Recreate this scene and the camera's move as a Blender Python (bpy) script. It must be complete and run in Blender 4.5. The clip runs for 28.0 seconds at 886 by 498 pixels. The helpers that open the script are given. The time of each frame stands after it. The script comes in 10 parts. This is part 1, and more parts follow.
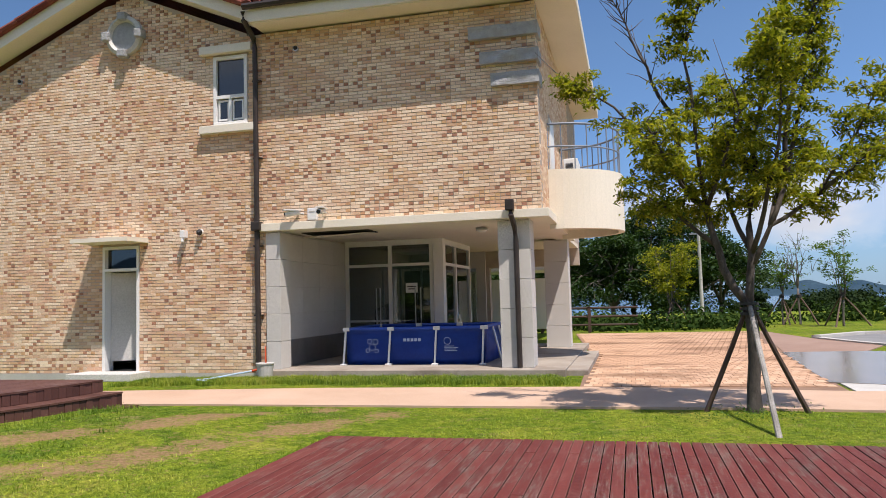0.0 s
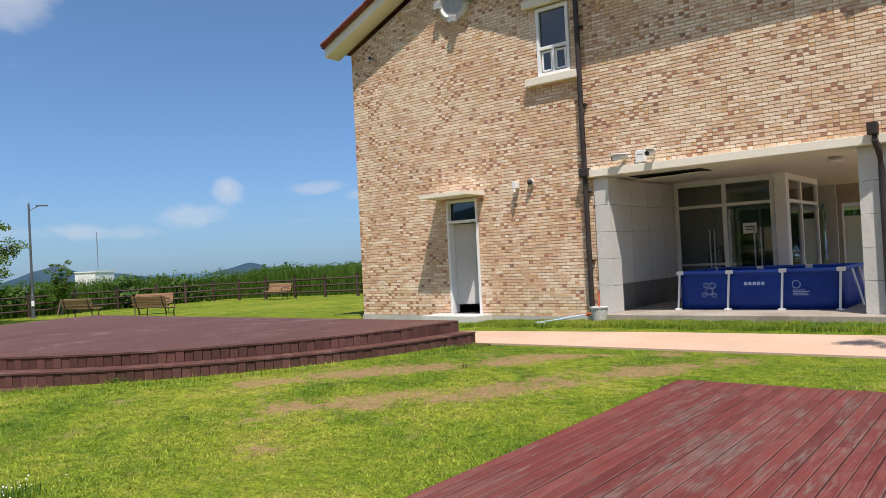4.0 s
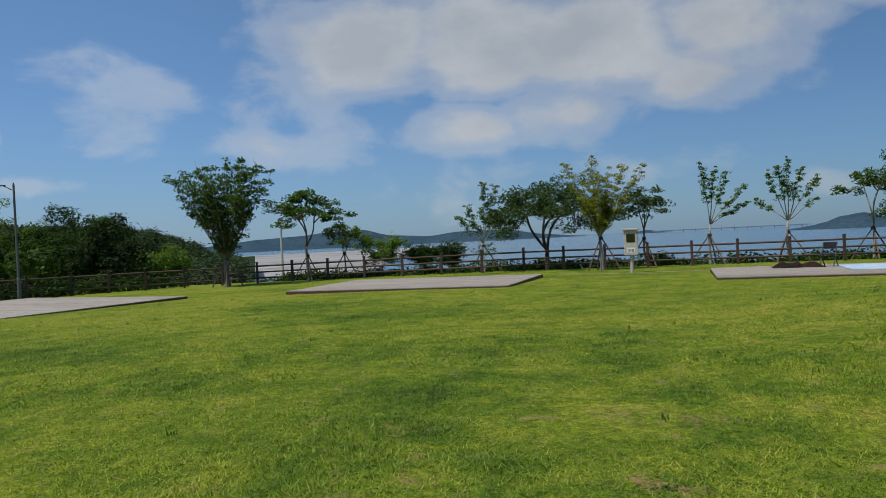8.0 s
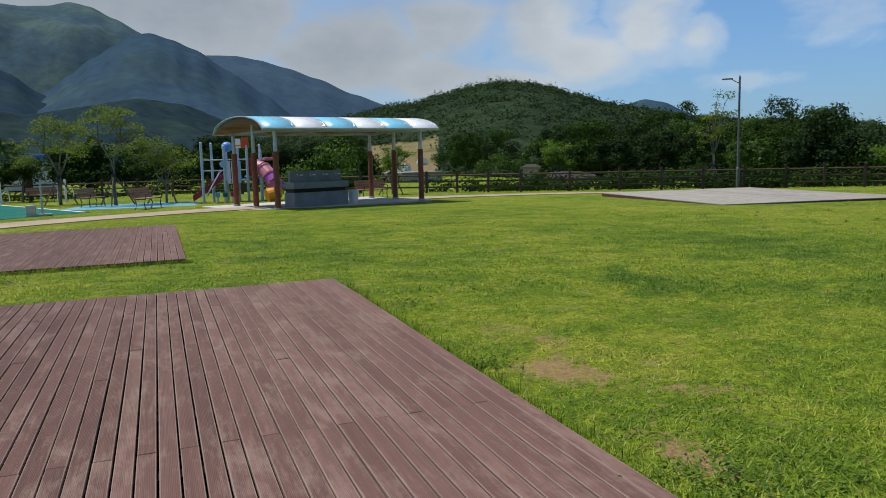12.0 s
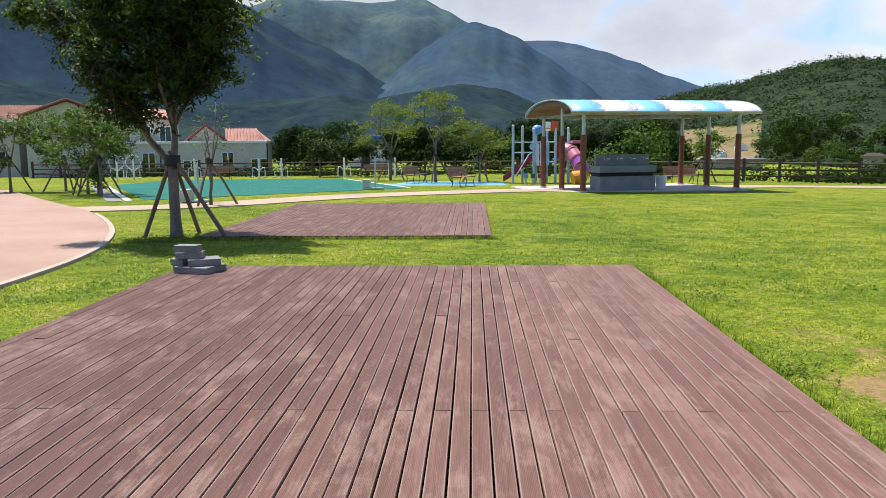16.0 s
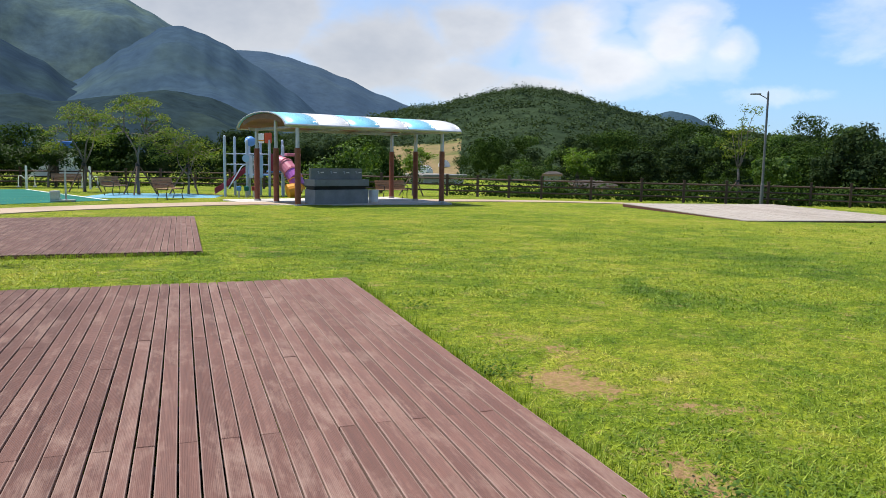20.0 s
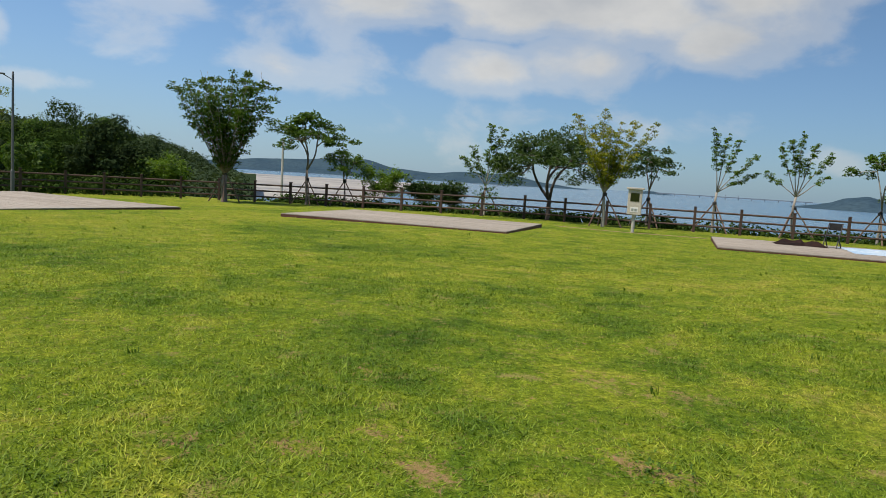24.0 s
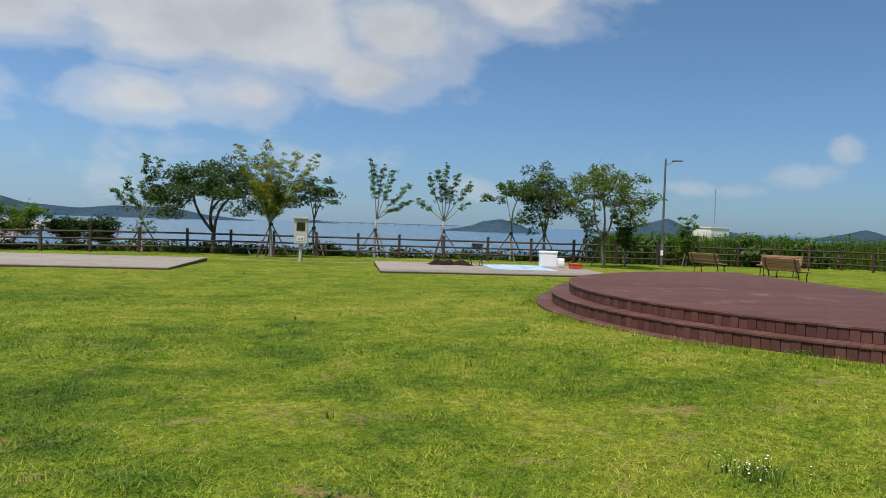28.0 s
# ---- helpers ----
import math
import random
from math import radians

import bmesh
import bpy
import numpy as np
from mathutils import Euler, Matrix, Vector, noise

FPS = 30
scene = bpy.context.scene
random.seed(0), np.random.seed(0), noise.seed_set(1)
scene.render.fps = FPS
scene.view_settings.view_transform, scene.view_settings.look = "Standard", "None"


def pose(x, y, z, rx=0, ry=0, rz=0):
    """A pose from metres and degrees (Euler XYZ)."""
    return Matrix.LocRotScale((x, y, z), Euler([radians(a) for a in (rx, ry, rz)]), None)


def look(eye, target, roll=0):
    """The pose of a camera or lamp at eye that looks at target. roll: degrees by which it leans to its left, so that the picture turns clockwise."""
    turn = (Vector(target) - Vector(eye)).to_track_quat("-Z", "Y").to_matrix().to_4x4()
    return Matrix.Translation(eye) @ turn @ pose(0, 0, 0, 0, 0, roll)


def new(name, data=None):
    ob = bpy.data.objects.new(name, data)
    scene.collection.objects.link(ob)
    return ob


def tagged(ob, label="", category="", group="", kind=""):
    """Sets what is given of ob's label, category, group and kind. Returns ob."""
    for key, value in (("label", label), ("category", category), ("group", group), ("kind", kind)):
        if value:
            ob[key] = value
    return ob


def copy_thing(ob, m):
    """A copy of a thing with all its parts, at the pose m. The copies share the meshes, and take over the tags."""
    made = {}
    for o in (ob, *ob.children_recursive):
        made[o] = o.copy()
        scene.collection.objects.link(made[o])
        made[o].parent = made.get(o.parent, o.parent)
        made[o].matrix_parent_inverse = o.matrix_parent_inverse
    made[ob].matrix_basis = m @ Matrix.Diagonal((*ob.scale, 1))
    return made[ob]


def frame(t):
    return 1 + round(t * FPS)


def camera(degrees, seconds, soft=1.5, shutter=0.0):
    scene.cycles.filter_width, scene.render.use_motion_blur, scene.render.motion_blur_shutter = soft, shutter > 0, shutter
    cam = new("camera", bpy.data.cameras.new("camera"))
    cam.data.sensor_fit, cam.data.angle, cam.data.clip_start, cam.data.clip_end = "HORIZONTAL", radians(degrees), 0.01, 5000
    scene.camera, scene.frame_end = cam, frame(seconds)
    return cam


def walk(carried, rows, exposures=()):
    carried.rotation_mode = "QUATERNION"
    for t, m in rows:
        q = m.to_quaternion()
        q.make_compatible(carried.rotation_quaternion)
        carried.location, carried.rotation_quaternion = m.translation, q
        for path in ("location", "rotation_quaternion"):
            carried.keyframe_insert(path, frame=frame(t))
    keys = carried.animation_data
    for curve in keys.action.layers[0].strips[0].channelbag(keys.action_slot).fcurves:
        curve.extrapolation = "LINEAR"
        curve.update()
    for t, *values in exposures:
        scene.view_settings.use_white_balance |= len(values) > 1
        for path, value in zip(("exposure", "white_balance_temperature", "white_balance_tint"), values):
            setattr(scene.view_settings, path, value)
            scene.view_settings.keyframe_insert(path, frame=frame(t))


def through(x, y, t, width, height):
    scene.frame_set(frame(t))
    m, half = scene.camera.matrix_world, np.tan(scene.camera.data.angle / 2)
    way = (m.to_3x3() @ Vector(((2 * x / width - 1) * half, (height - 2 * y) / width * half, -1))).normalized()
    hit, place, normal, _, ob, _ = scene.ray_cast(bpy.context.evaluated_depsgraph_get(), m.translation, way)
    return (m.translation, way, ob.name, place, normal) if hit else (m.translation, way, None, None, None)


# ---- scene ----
cam = camera(61.67, 28.0, soft=0.9)
# seconds, eye, turn about x, y, z
PATH = [
    (0, 0.086, -0.023, 1.417, 93.94, 1.56, 14.21),
    (0.5, 0.076, -0.020, 1.417, 92.97, 2.01, 14.60),
    (1, 0.079, -0.024, 1.416, 92.81, 2.31, 15.87),
    (1.5, 0.073, -0.022, 1.414, 92.88, 2.30, 18.24),
    (2, 0.074, -0.028, 1.414, 92.62, 2.32, 21.27),
    (2.5, 0.069, -0.038, 1.405, 92.13, 2.16, 25.16),
    (4.5, -0.233, -0.200, 1.416, 90.61, 3.30, 45.95),
    (5, -0.374, -0.205, 1.424, 90.98, 3.21, 55.95),
    (5.5, -0.516, -0.160, 1.424, 90.81, 2.76, 65.56),
    (6, -0.625, -0.185, 1.421, 90.10, 2.23, 73.06),
    (6.5, -0.742, -0.287, 1.408, 89.31, 2.18, 79.35),
    (7, -0.850, -0.417, 1.413, 88.97, 3.09, 87.83),
    (7.5, -0.914, -0.454, 1.425, 89.71, 2.93, 98.01),
    (8, -0.965, -0.468, 1.417, 89.24, 2.74, 107.75),
    (8.5, -1.013, -0.490, 1.413, 88.07, 2.87, 116.54),
    (9, -1.040, -0.507, 1.407, 87.21, 2.92, 123.97),
    (9.5, -1.065, -0.526, 1.403, 86.27, 2.60, 130.18),
    (10, -1.072, -0.630, 1.404, 85.72, 2.08, 134.94),
    (10.5, -1.047, -0.775, 1.407, 85.19, 2.06, 139.71),
    (11, -1.048, -0.849, 1.408, 84.67, 1.91, 145.25),
    (11.5, -1.081, -0.852, 1.405, 83.84, 1.70, 151.75),
    (12, -1.126, -0.830, 1.406, 83.02, 1.53, 158.96),
    (12.5, -1.136, -0.828, 1.401, 82.14, 1.59, 166.68),
    (13, -1.128, -0.828, 1.400, 81.44, 1.62, 173.97),
    (13.5, -1.125, -0.825, 1.394, 80.62, 1.66, 179.67),
    (15.5, -1.143, -0.797, 1.398, 81.15, 0.72, 183.05),
    (16, -1.150, -0.804, 1.403, 82.19, 0.52, 182.25),
    (16.5, -1.151, -0.809, 1.411, 83.31, 0.36, 182.05),
    (17, -1.155, -0.803, 1.406, 83.56, 0.29, 181.70),
    (17.5, -1.149, -0.820, 1.405, 84.08, -0.00, 180.17),
    (18, -1.155, -0.819, 1.403, 84.12, -0.13, 177.92),
    (18.5, -1.171, -0.836, 1.403, 83.94, -0.15, 174.21),
    (19, -1.175, -0.833, 1.408, 83.58, -0.20, 169.56),
    (19.5, -1.183, -0.845, 1.405, 83.38, -0.43, 165.01),
    (20, -1.181, -0.879, 1.405, 83.26, -0.90, 160.67),
    (20.5, -1.189, -0.888, 1.395, 83.09, -1.56, 155.99),
    (22.5, -1.225, -0.791, 1.413, 82.49, -3.56, 131.39),
    (23, -1.324, -0.709, 1.415, 82.81, -3.94, 124.32),
    (23.5, -1.356, -0.602, 1.412, 83.56, -3.86, 117.03),
    (24, -1.365, -0.556, 1.415, 84.50, -3.52, 108.00),
    (24.5, -1.387, -0.561, 1.422, 85.68, -3.24, 99.63),
    (25, -1.397, -0.559, 1.428, 86.75, -3.01, 92.77),
    (25.5, -1.397, -0.553, 1.427, 87.60, -2.82, 87.59),
    (26, -1.392, -0.549, 1.422, 87.97, -2.64, 84.40),
    (26.5, -1.395, -0.547, 1.419, 87.93, -2.36, 83.10),
    (27, -1.402, -0.541, 1.420, 87.75, -2.13, 82.44),
    (27.5, -1.405, -0.546, 1.418, 87.70, -2.02, 82.43),
    (28, -1.388, -0.546, 1.415, 88.02, -1.83, 82.66),
]
EXPOSURES = [  # seconds, stops, white balance
    (0.0, 0.26, 6600, 17), (2.5, 0.28, 6600, 17), (4.5, 0.30, 6500, 13), (6.0, -0.10, 6400, 10), (8.0, -0.36, 6500, 10), (9.0, -0.42, 6500, 10), (10.0, -0.36, 6500, 9), (12.0, -0.14, 6450, 8), (13.5, 0.38, 6450, 8),
    (15.5, 0.66, 6650, 13), (17.0, 0.72, 6700, 14), (19.0, 0.66, 6700, 14), (20.5, 0.43, 6700, 12), (23.0, 0.05, 7300, 11), (25.0, 0.04, 7050, 11), (28.0, 0.03, 6750, 11),
]
walk(cam, [(t, pose(x, y, z, rx, ry, rz)) for t, x, y, z, rx, ry, rz in PATH], EXPOSURES)

# ---- light ----
SUN = Vector((0.76, -0.70, 2.23)).normalized()
sun = new("sun", bpy.data.lights.new("sun", "SUN"))
sun.data.energy, sun.data.angle, sun.data.color = 5.0, radians(0.5), (1.0, 0.95, 0.87)
sun.matrix_world = look((30, -30, 60), Vector((30, -30, 60)) - SUN)

world = bpy.data.worlds.new("sky")
scene.world = world
world.use_nodes = True


class Nodes:
    """Short hand for node trees."""

    def __init__(self, tree):
        self.t = tree
        tree.nodes.clear()

    def n(self, kind, ins=(), **props):
        node = self.t.nodes.new(kind)
        if "operation" in props:
            node.operation = props["operation"]
        if "data_type" in props:
            node.data_type, node.blend_type = props["data_type"], props["blend_type"]
        if "attribute_name" in props:
            node.attribute_name = props["attribute_name"]
        for k, v in dict(ins).items():
            sock = node.inputs[k]
            if isinstance(v, bpy.types.NodeSocket):
                self.t.links.new(v, sock)
            else:
                sock.default_value = v
        return node

    def math(self, op, a, b=0.0, c=0.0):
        return self.n("ShaderNodeMath", {0: a, 1: b, 2: c}, operation=op).outputs[0]

    def mix(self, fac, a, b, mode="MIX"):
        node = self.n("ShaderNodeMix", {0: fac, 6: a, 7: b}, data_type="RGBA", blend_type=mode)
        return node.outputs[2]

    def ramp(self, fac, stops, ease="LINEAR"):
        node = self.n("ShaderNodeValToRGB", {0: fac})
        node.color_ramp.interpolation = ease
        el = node.color_ramp.elements
        while len(el) < len(stops):
            el.new(0.5)
        for e, (p, c) in zip(el, stops):
            e.position, e.color = p, (*c, 1) if len(c) == 3 else c
        return node.outputs[0]

    def noise(self, vec, scale, detail=4.0, rough=0.55, dist=0.0):
        return self.n("ShaderNodeTexNoise", {"Vector": vec, "Scale": scale, "Detail": detail, "Roughness": rough, "Distortion": dist}).outputs[0]


def build_sky():
    g = Nodes(world.node_tree)
    way = g.n("ShaderNodeTexCoord").outputs["Generated"]
    air = g.n("ShaderNodeTexSky")
    air.sky_type, air.sun_disc = "NISHITA", False
    air.sun_elevation, air.sun_rotation = math.asin(SUN.z), math.atan2(SUN.x, SUN.y)
    air.altitude, air.air_density, air.dust_density, air.ozone_density = 20.0, 1.0, 0.6, 1.6
    sky = air.outputs[0]
    xyz = g.n("ShaderNodeSeparateXYZ", {0: way}).outputs
    # cumulus: lumps that flatten towards their foot
    squat = g.n("ShaderNodeVectorMath", {0: way, 1: (1.0, 1.0, 1.9)}, operation="MULTIPLY").outputs[0]
    fine = g.noise(squat, 7.5, 10.0, 0.55, 0.25)
    lumps = g.noise(squat, 3.4, 3.0, 0.5, 0.2)
    # where the sky holds its cloud banks: bearing and height of each, width, height, weight
    banks = None
    for az, el, wide, high, gain in CLOUDS:
        a, e = radians(az), radians(el)
        c = Vector((-math.sin(a) * math.cos(e), math.cos(a) * math.cos(e), math.sin(e)))
        side = Vector((math.cos(a), math.sin(a), 0))
        over = side.cross(c)
        du = g.n("ShaderNodeVectorMath", {0: way, 1: side / radians(wide)}, operation="DOT_PRODUCT").outputs["Value"]
        dv = g.n("ShaderNodeVectorMath", {0: g.n("ShaderNodeVectorMath", {0: way, 1: c}, operation="SUBTRACT").outputs[0], 1: over / radians(high)}, operation="DOT_PRODUCT").outputs["Value"]
        front = g.n("ShaderNodeVectorMath", {0: way, 1: c}, operation="DOT_PRODUCT").outputs["Value"]
        r2 = g.math("ADD", g.math("MULTIPLY", du, du), g.math("MULTIPLY", dv, dv))
        blob = g.math("MULTIPLY", g.math("EXPONENT", g.math("MULTIPLY", r2, -1.0)), g.math("GREATER_THAN", front, 0.2))
        blob = g.math("MULTIPLY", blob, gain)
        banks = blob if banks is None else g.math("MAXIMUM", banks, blob)
    body = g.math("ADD", banks, g.math("ADD", g.math("MULTIPLY", g.math("SUBTRACT", fine, 0.5), 1.15), g.math("MULTIPLY", g.math("SUBTRACT", lumps, 0.5), 0.7)))
    cover = g.ramp(body, [(0.24, (0, 0, 0)), (0.50, (0.42, 0.42, 0.42)), (0.86, (1, 1, 1))], "EASE")
    inner = g.math("ADD", g.math("MULTIPLY", body, 0.35), g.math("MULTIPLY", g.noise(squat, 5.0, 5.0, 0.6), 0.75))
    thick = g.ramp(inner, [(0.42, (0.70, 0.73, 0.76)), (0.58, (0.62, 0.655, 0.69)), (0.84, (0.46, 0.505, 0.565))])
    # clouds towards the sun are seen from their shaded side
    facing = g.n("ShaderNodeVectorMath", {0: way, 1: Vector((SUN.x, SUN.y, 0)).normalized()}, operation="DOT_PRODUCT").outputs["Value"]
    lit = g.n("ShaderNodeMapRange", {0: facing, 1: -1.0, 2: 0.0, 3: 0.78, 4: 1.06}).outputs[0]
    glow = g.math("MULTIPLY", lit, g.n("ShaderNodeMapRange", {0: facing, 1: 0.0, 2: 0.45, 3: CLOUD_LIGHT, 4: CLOUD_LIGHT * 0.64}).outputs[0])
    shape = g.n("ShaderNodeVectorMath", {0: thick, 3: glow}, operation="SCALE").outputs[0]
    # thin haze along the horizon
    haze = g.math("POWER", g.math("SUBTRACT", 1.0, g.math("MINIMUM", g.math("ABSOLUTE", xyz[2]), 1.0)), 9.0)
    tint = g.n("ShaderNodeVectorMath", {0: sky, 1: (0.66, 0.88, 1.05)}, operation="MULTIPLY").outputs[0]
    tint = g.mix(1.0, tint, g.mix(g.n("ShaderNodeMapRange", {0: xyz[2], 1: 0.0, 2: 0.32}).outputs[0], (0.56, 0.74, 1.02, 1), (1, 1, 1, 1)), "MULTIPLY")
    # the haze is palest on the sun's side
    side = g.n("ShaderNodeVectorMath", {0: way, 1: Vector((SUN.x, SUN.y, 0)).normalized()}, operation="DOT_PRODUCT").outputs["Value"]
    tint = g.n("ShaderNodeVectorMath", {0: tint, 3: g.n("ShaderNodeMapRange", {0: side, 1: -0.95, 2: -0.15, 3: 0.93, 4: 1.30}).outputs[0]}, operation="SCALE").outputs[0]
    amount = g.n("ShaderNodeMapRange", {0: side, 1: -1.0, 2: 0.6, 3: 0.30, 4: 0.95}).outputs[0]
    hazy = g.mix(g.math("MULTIPLY", haze, amount), tint, HAZE)
    out = g.mix(g.math("MULTIPLY", cover, 0.92), hazy, shape)
    bg = g.n("ShaderNodeBackground", {0: out, 1: SKY_STRENGTH}).outputs[0]
    g.n("ShaderNodeOutputWorld", {0: bg})


SKY_STRENGTH, CLOUD_LIGHT = 0.098, 11.5
HAZE = (3.9, 5.3, 6.8, 1.0)
CLOUDS = [  # bearing (degrees to the left of +y), height, half width, half height, weight
    (113, 14.5, 9, 5.2, 1.0), (104, 14.5, 9, 5, 1.0), (95, 13.5, 9, 5, 1.0), (86, 14.5, 8, 4.3, 1.0), (78, 17.2, 7, 3.6, 0.95), (70, 19.2, 6, 2.8, 0.8), (106, 8.6, 7, 2.4, 0.82), (98, 9.2, 7, 2.8, 0.85), (89, 11, 5, 2.8, 0.8),
    (120.5, 7.3, 6, 2.2, 0.74), (123, 15, 3, 2.4, 0.42), (108, 3.5, 14, 3.2, 0.40), (125, 4.5, 8, 2.5, 0.40), (131, 11, 9, 7, 0.40), (116, 10, 9, 6, 0.55), (100, 4, 12, 3, 0.34),
    (148.5, 7.4, 5, 2.8, 0.95), (143.5, 9.2, 4.2, 2.8, 1.0), (140.2, 8.2, 2.6, 2.0, 0.9), (146, 14.2, 6, 3, 0.85), (136, 4.9, 4, 0.9, 0.5), (152, 9, 5, 4, 1.05), (158, 10, 6, 4, 1.05), (154, 5.5, 6, 2, 0.9), (160, 6, 7, 2.5, 0.95), (166, 8, 8, 5, 1.15), (176, 12, 10, 6, 1.3), (188, 15, 14, 7, 1.4), (200, 14, 12, 7, 1.3), (160, 15, 12, 5, 1.05), (172, 18, 15, 6, 1.05), (147, 19, 9, 4, 0.85),
    (63, 3.0, 6, 0.9, 0.44), (57.5, 3.9, 2.6, 1.2, 0.52), (54.4, 6.0, 1.2, 1.0, 0.5), (47.6, 5.8, 2.6, 0.8, 0.5), (44.7, 5.0, 2.2, 0.9, 0.46), (80, 2.8, 3.6, 1.3, 0.5),
    (-4, 6.3, 6, 2.3, 0.85), (-12, 5.8, 7, 2.6, 0.95), (45.6, 3.4, 5, 1.0, 0.4), (92, 23, 24, 5, 0.95), (30, 55, 40, 12, 0.7), (150, 35, 30, 12, 0.8), (215, 25, 30, 10, 0.9), (-90, 20, 40, 8, 0.7),
]
build_sky()


# ---- materials ----
def surface(name, stops, scale=3.0, rough=0.8, fine=40.0, grain=0.25, bump=0.2, bump_scale=60.0, metal=0.0, each=0.0, stretch=(1, 1, 1), spec=0.4, coat=0.0, wear=None, island=False, wear_stretch=(1, 1, 1)):
    """A surface with broad variation (stops along a noise), fine grain, relief, and a tint of its own for each piece."""
    m = bpy.data.materials.new(name)
    m.use_nodes = True
    g = Nodes(m.node_tree)
    geo = g.n("ShaderNodeNewGeometry")
    info = g.n("ShaderNodeObjectInfo")
    own = geo.outputs["Random Per Island"] if island else info.outputs["Random"]
    at = g.n("ShaderNodeVectorMath", {0: geo.outputs["Position"], 1: stretch}, operation="MULTIPLY").outputs[0]
    still = at
    if each:
        at = g.n("ShaderNodeVectorMath", {0: at, 1: g.n("ShaderNodeCombineXYZ", {0: g.math("MULTIPLY", own, 37.0), 1: 0.0, 2: g.math("MULTIPLY", own, 11.0)}).outputs[0]}, operation="ADD").outputs[0]
    broad = g.noise(at, scale, 5.0, 0.6, 0.2)
    if each:
        broad = g.math("ADD", g.math("MULTIPLY", broad, 1.0 - each), g.math("MULTIPLY", own, each))
    lo, hi = (0.32, 0.68) if not each else (0.32 * (1 - each), 0.68 * (1 - each) + each)
    col = g.ramp(g.n("ShaderNodeMapRange", {0: broad, 1: lo, 2: hi}).outputs[0], [(i / max(1, len(stops) - 1), c) for i, c in enumerate(stops)])
    dots = g.noise(at, fine, 3.0, 0.7)
    col = g.mix(grain, col, g.ramp(dots, [(0.3, (0.35, 0.35, 0.35)), (0.7, (1.35, 1.35, 1.35))]), "MULTIPLY")
    if wear:
        tone, wscale, lo2, hi2, amount = wear
        col = g.mix(g.math("MULTIPLY", g.ramp(g.noise(g.n("ShaderNodeVectorMath", {0: still, 1: wear_stretch}, operation="MULTIPLY").outputs[0], wscale, 7.0, 0.68), [(lo2, (0, 0, 0)), (hi2, (1, 1, 1))]), amount), col, (*tone, 1))
    rgh = g.n("ShaderNodeMapRange", {0: dots, 1: 0.2, 2: 0.8, 3: max(0.02, rough - 0.1), 4: min(1, rough + 0.1)}).outputs[0]
    ins = {"Base Color": col, "Roughness": rgh, "Metallic": metal, "Specular IOR Level": spec, "Coat Weight": coat}
    if bump:
        ins["Normal"] = g.n("ShaderNodeBump", {"Strength": bump, "Distance": 0.02, "Height": g.noise(at, bump_scale, 4.0, 0.65)}).outputs[0]
    g.n("ShaderNodeOutputMaterial", {0: g.n("ShaderNodeBsdfPrincipled", ins).outputs[0]})
    return m


def leafy(name, stops, rough=0.65, through=0.35):
    """Leaves: a tint for each leaf, and some light that comes through."""
    m = bpy.data.materials.new(name)
    m.use_nodes = True
    g = Nodes(m.node_tree)
    geo = g.n("ShaderNodeNewGeometry")
    mixed = g.math("ADD", g.math("MULTIPLY", geo.outputs["Random Per Island"], 0.6), g.math("MULTIPLY", g.noise(geo.outputs["Position"], 0.9, 3.0), 0.4))
    col = g.ramp(mixed, [(0.15 + 0.7 * i / max(1, len(stops) - 1), c) for i, c in enumerate(stops)])
    a = g.n("ShaderNodeBsdfPrincipled", {"Base Color": col, "Roughness": rough, "Specular IOR Level": 0.2 if rough < 0.7 else 0.0}).outputs[0]
    b = g.n("ShaderNodeBsdfTranslucent", {0: g.mix(1.0, col, (1.3, 1.35, 0.55, 1), "MULTIPLY")}).outputs[0]
    g.n("ShaderNodeOutputMaterial", {0: g.n("ShaderNodeMixShader", {0: through, 1: a, 2: b}).outputs[0]})
    return m


def glassy(name, tint=(0.8, 0.86, 0.86), dark=0.5):
    m = bpy.data.materials.new(name)
    m.use_nodes = True
    g = Nodes(m.node_tree)
    clear = g.n("ShaderNodeBsdfTransparent", {0: (*[c * dark for c in tint], 1)}).outputs[0]
    shine = g.n("ShaderNodeBsdfGlossy", {0: (0.9, 0.95, 1, 1), "Roughness": 0.02}).outputs[0]
    fac = g.n("ShaderNodeFresnel", {0: 1.5}).outputs[0]
    g.n("ShaderNodeOutputMaterial", {0: g.n("ShaderNodeMixShader", {0: g.math("ADD", fac, 0.04), 1: clear, 2: shine}).outputs[0]})
    return m


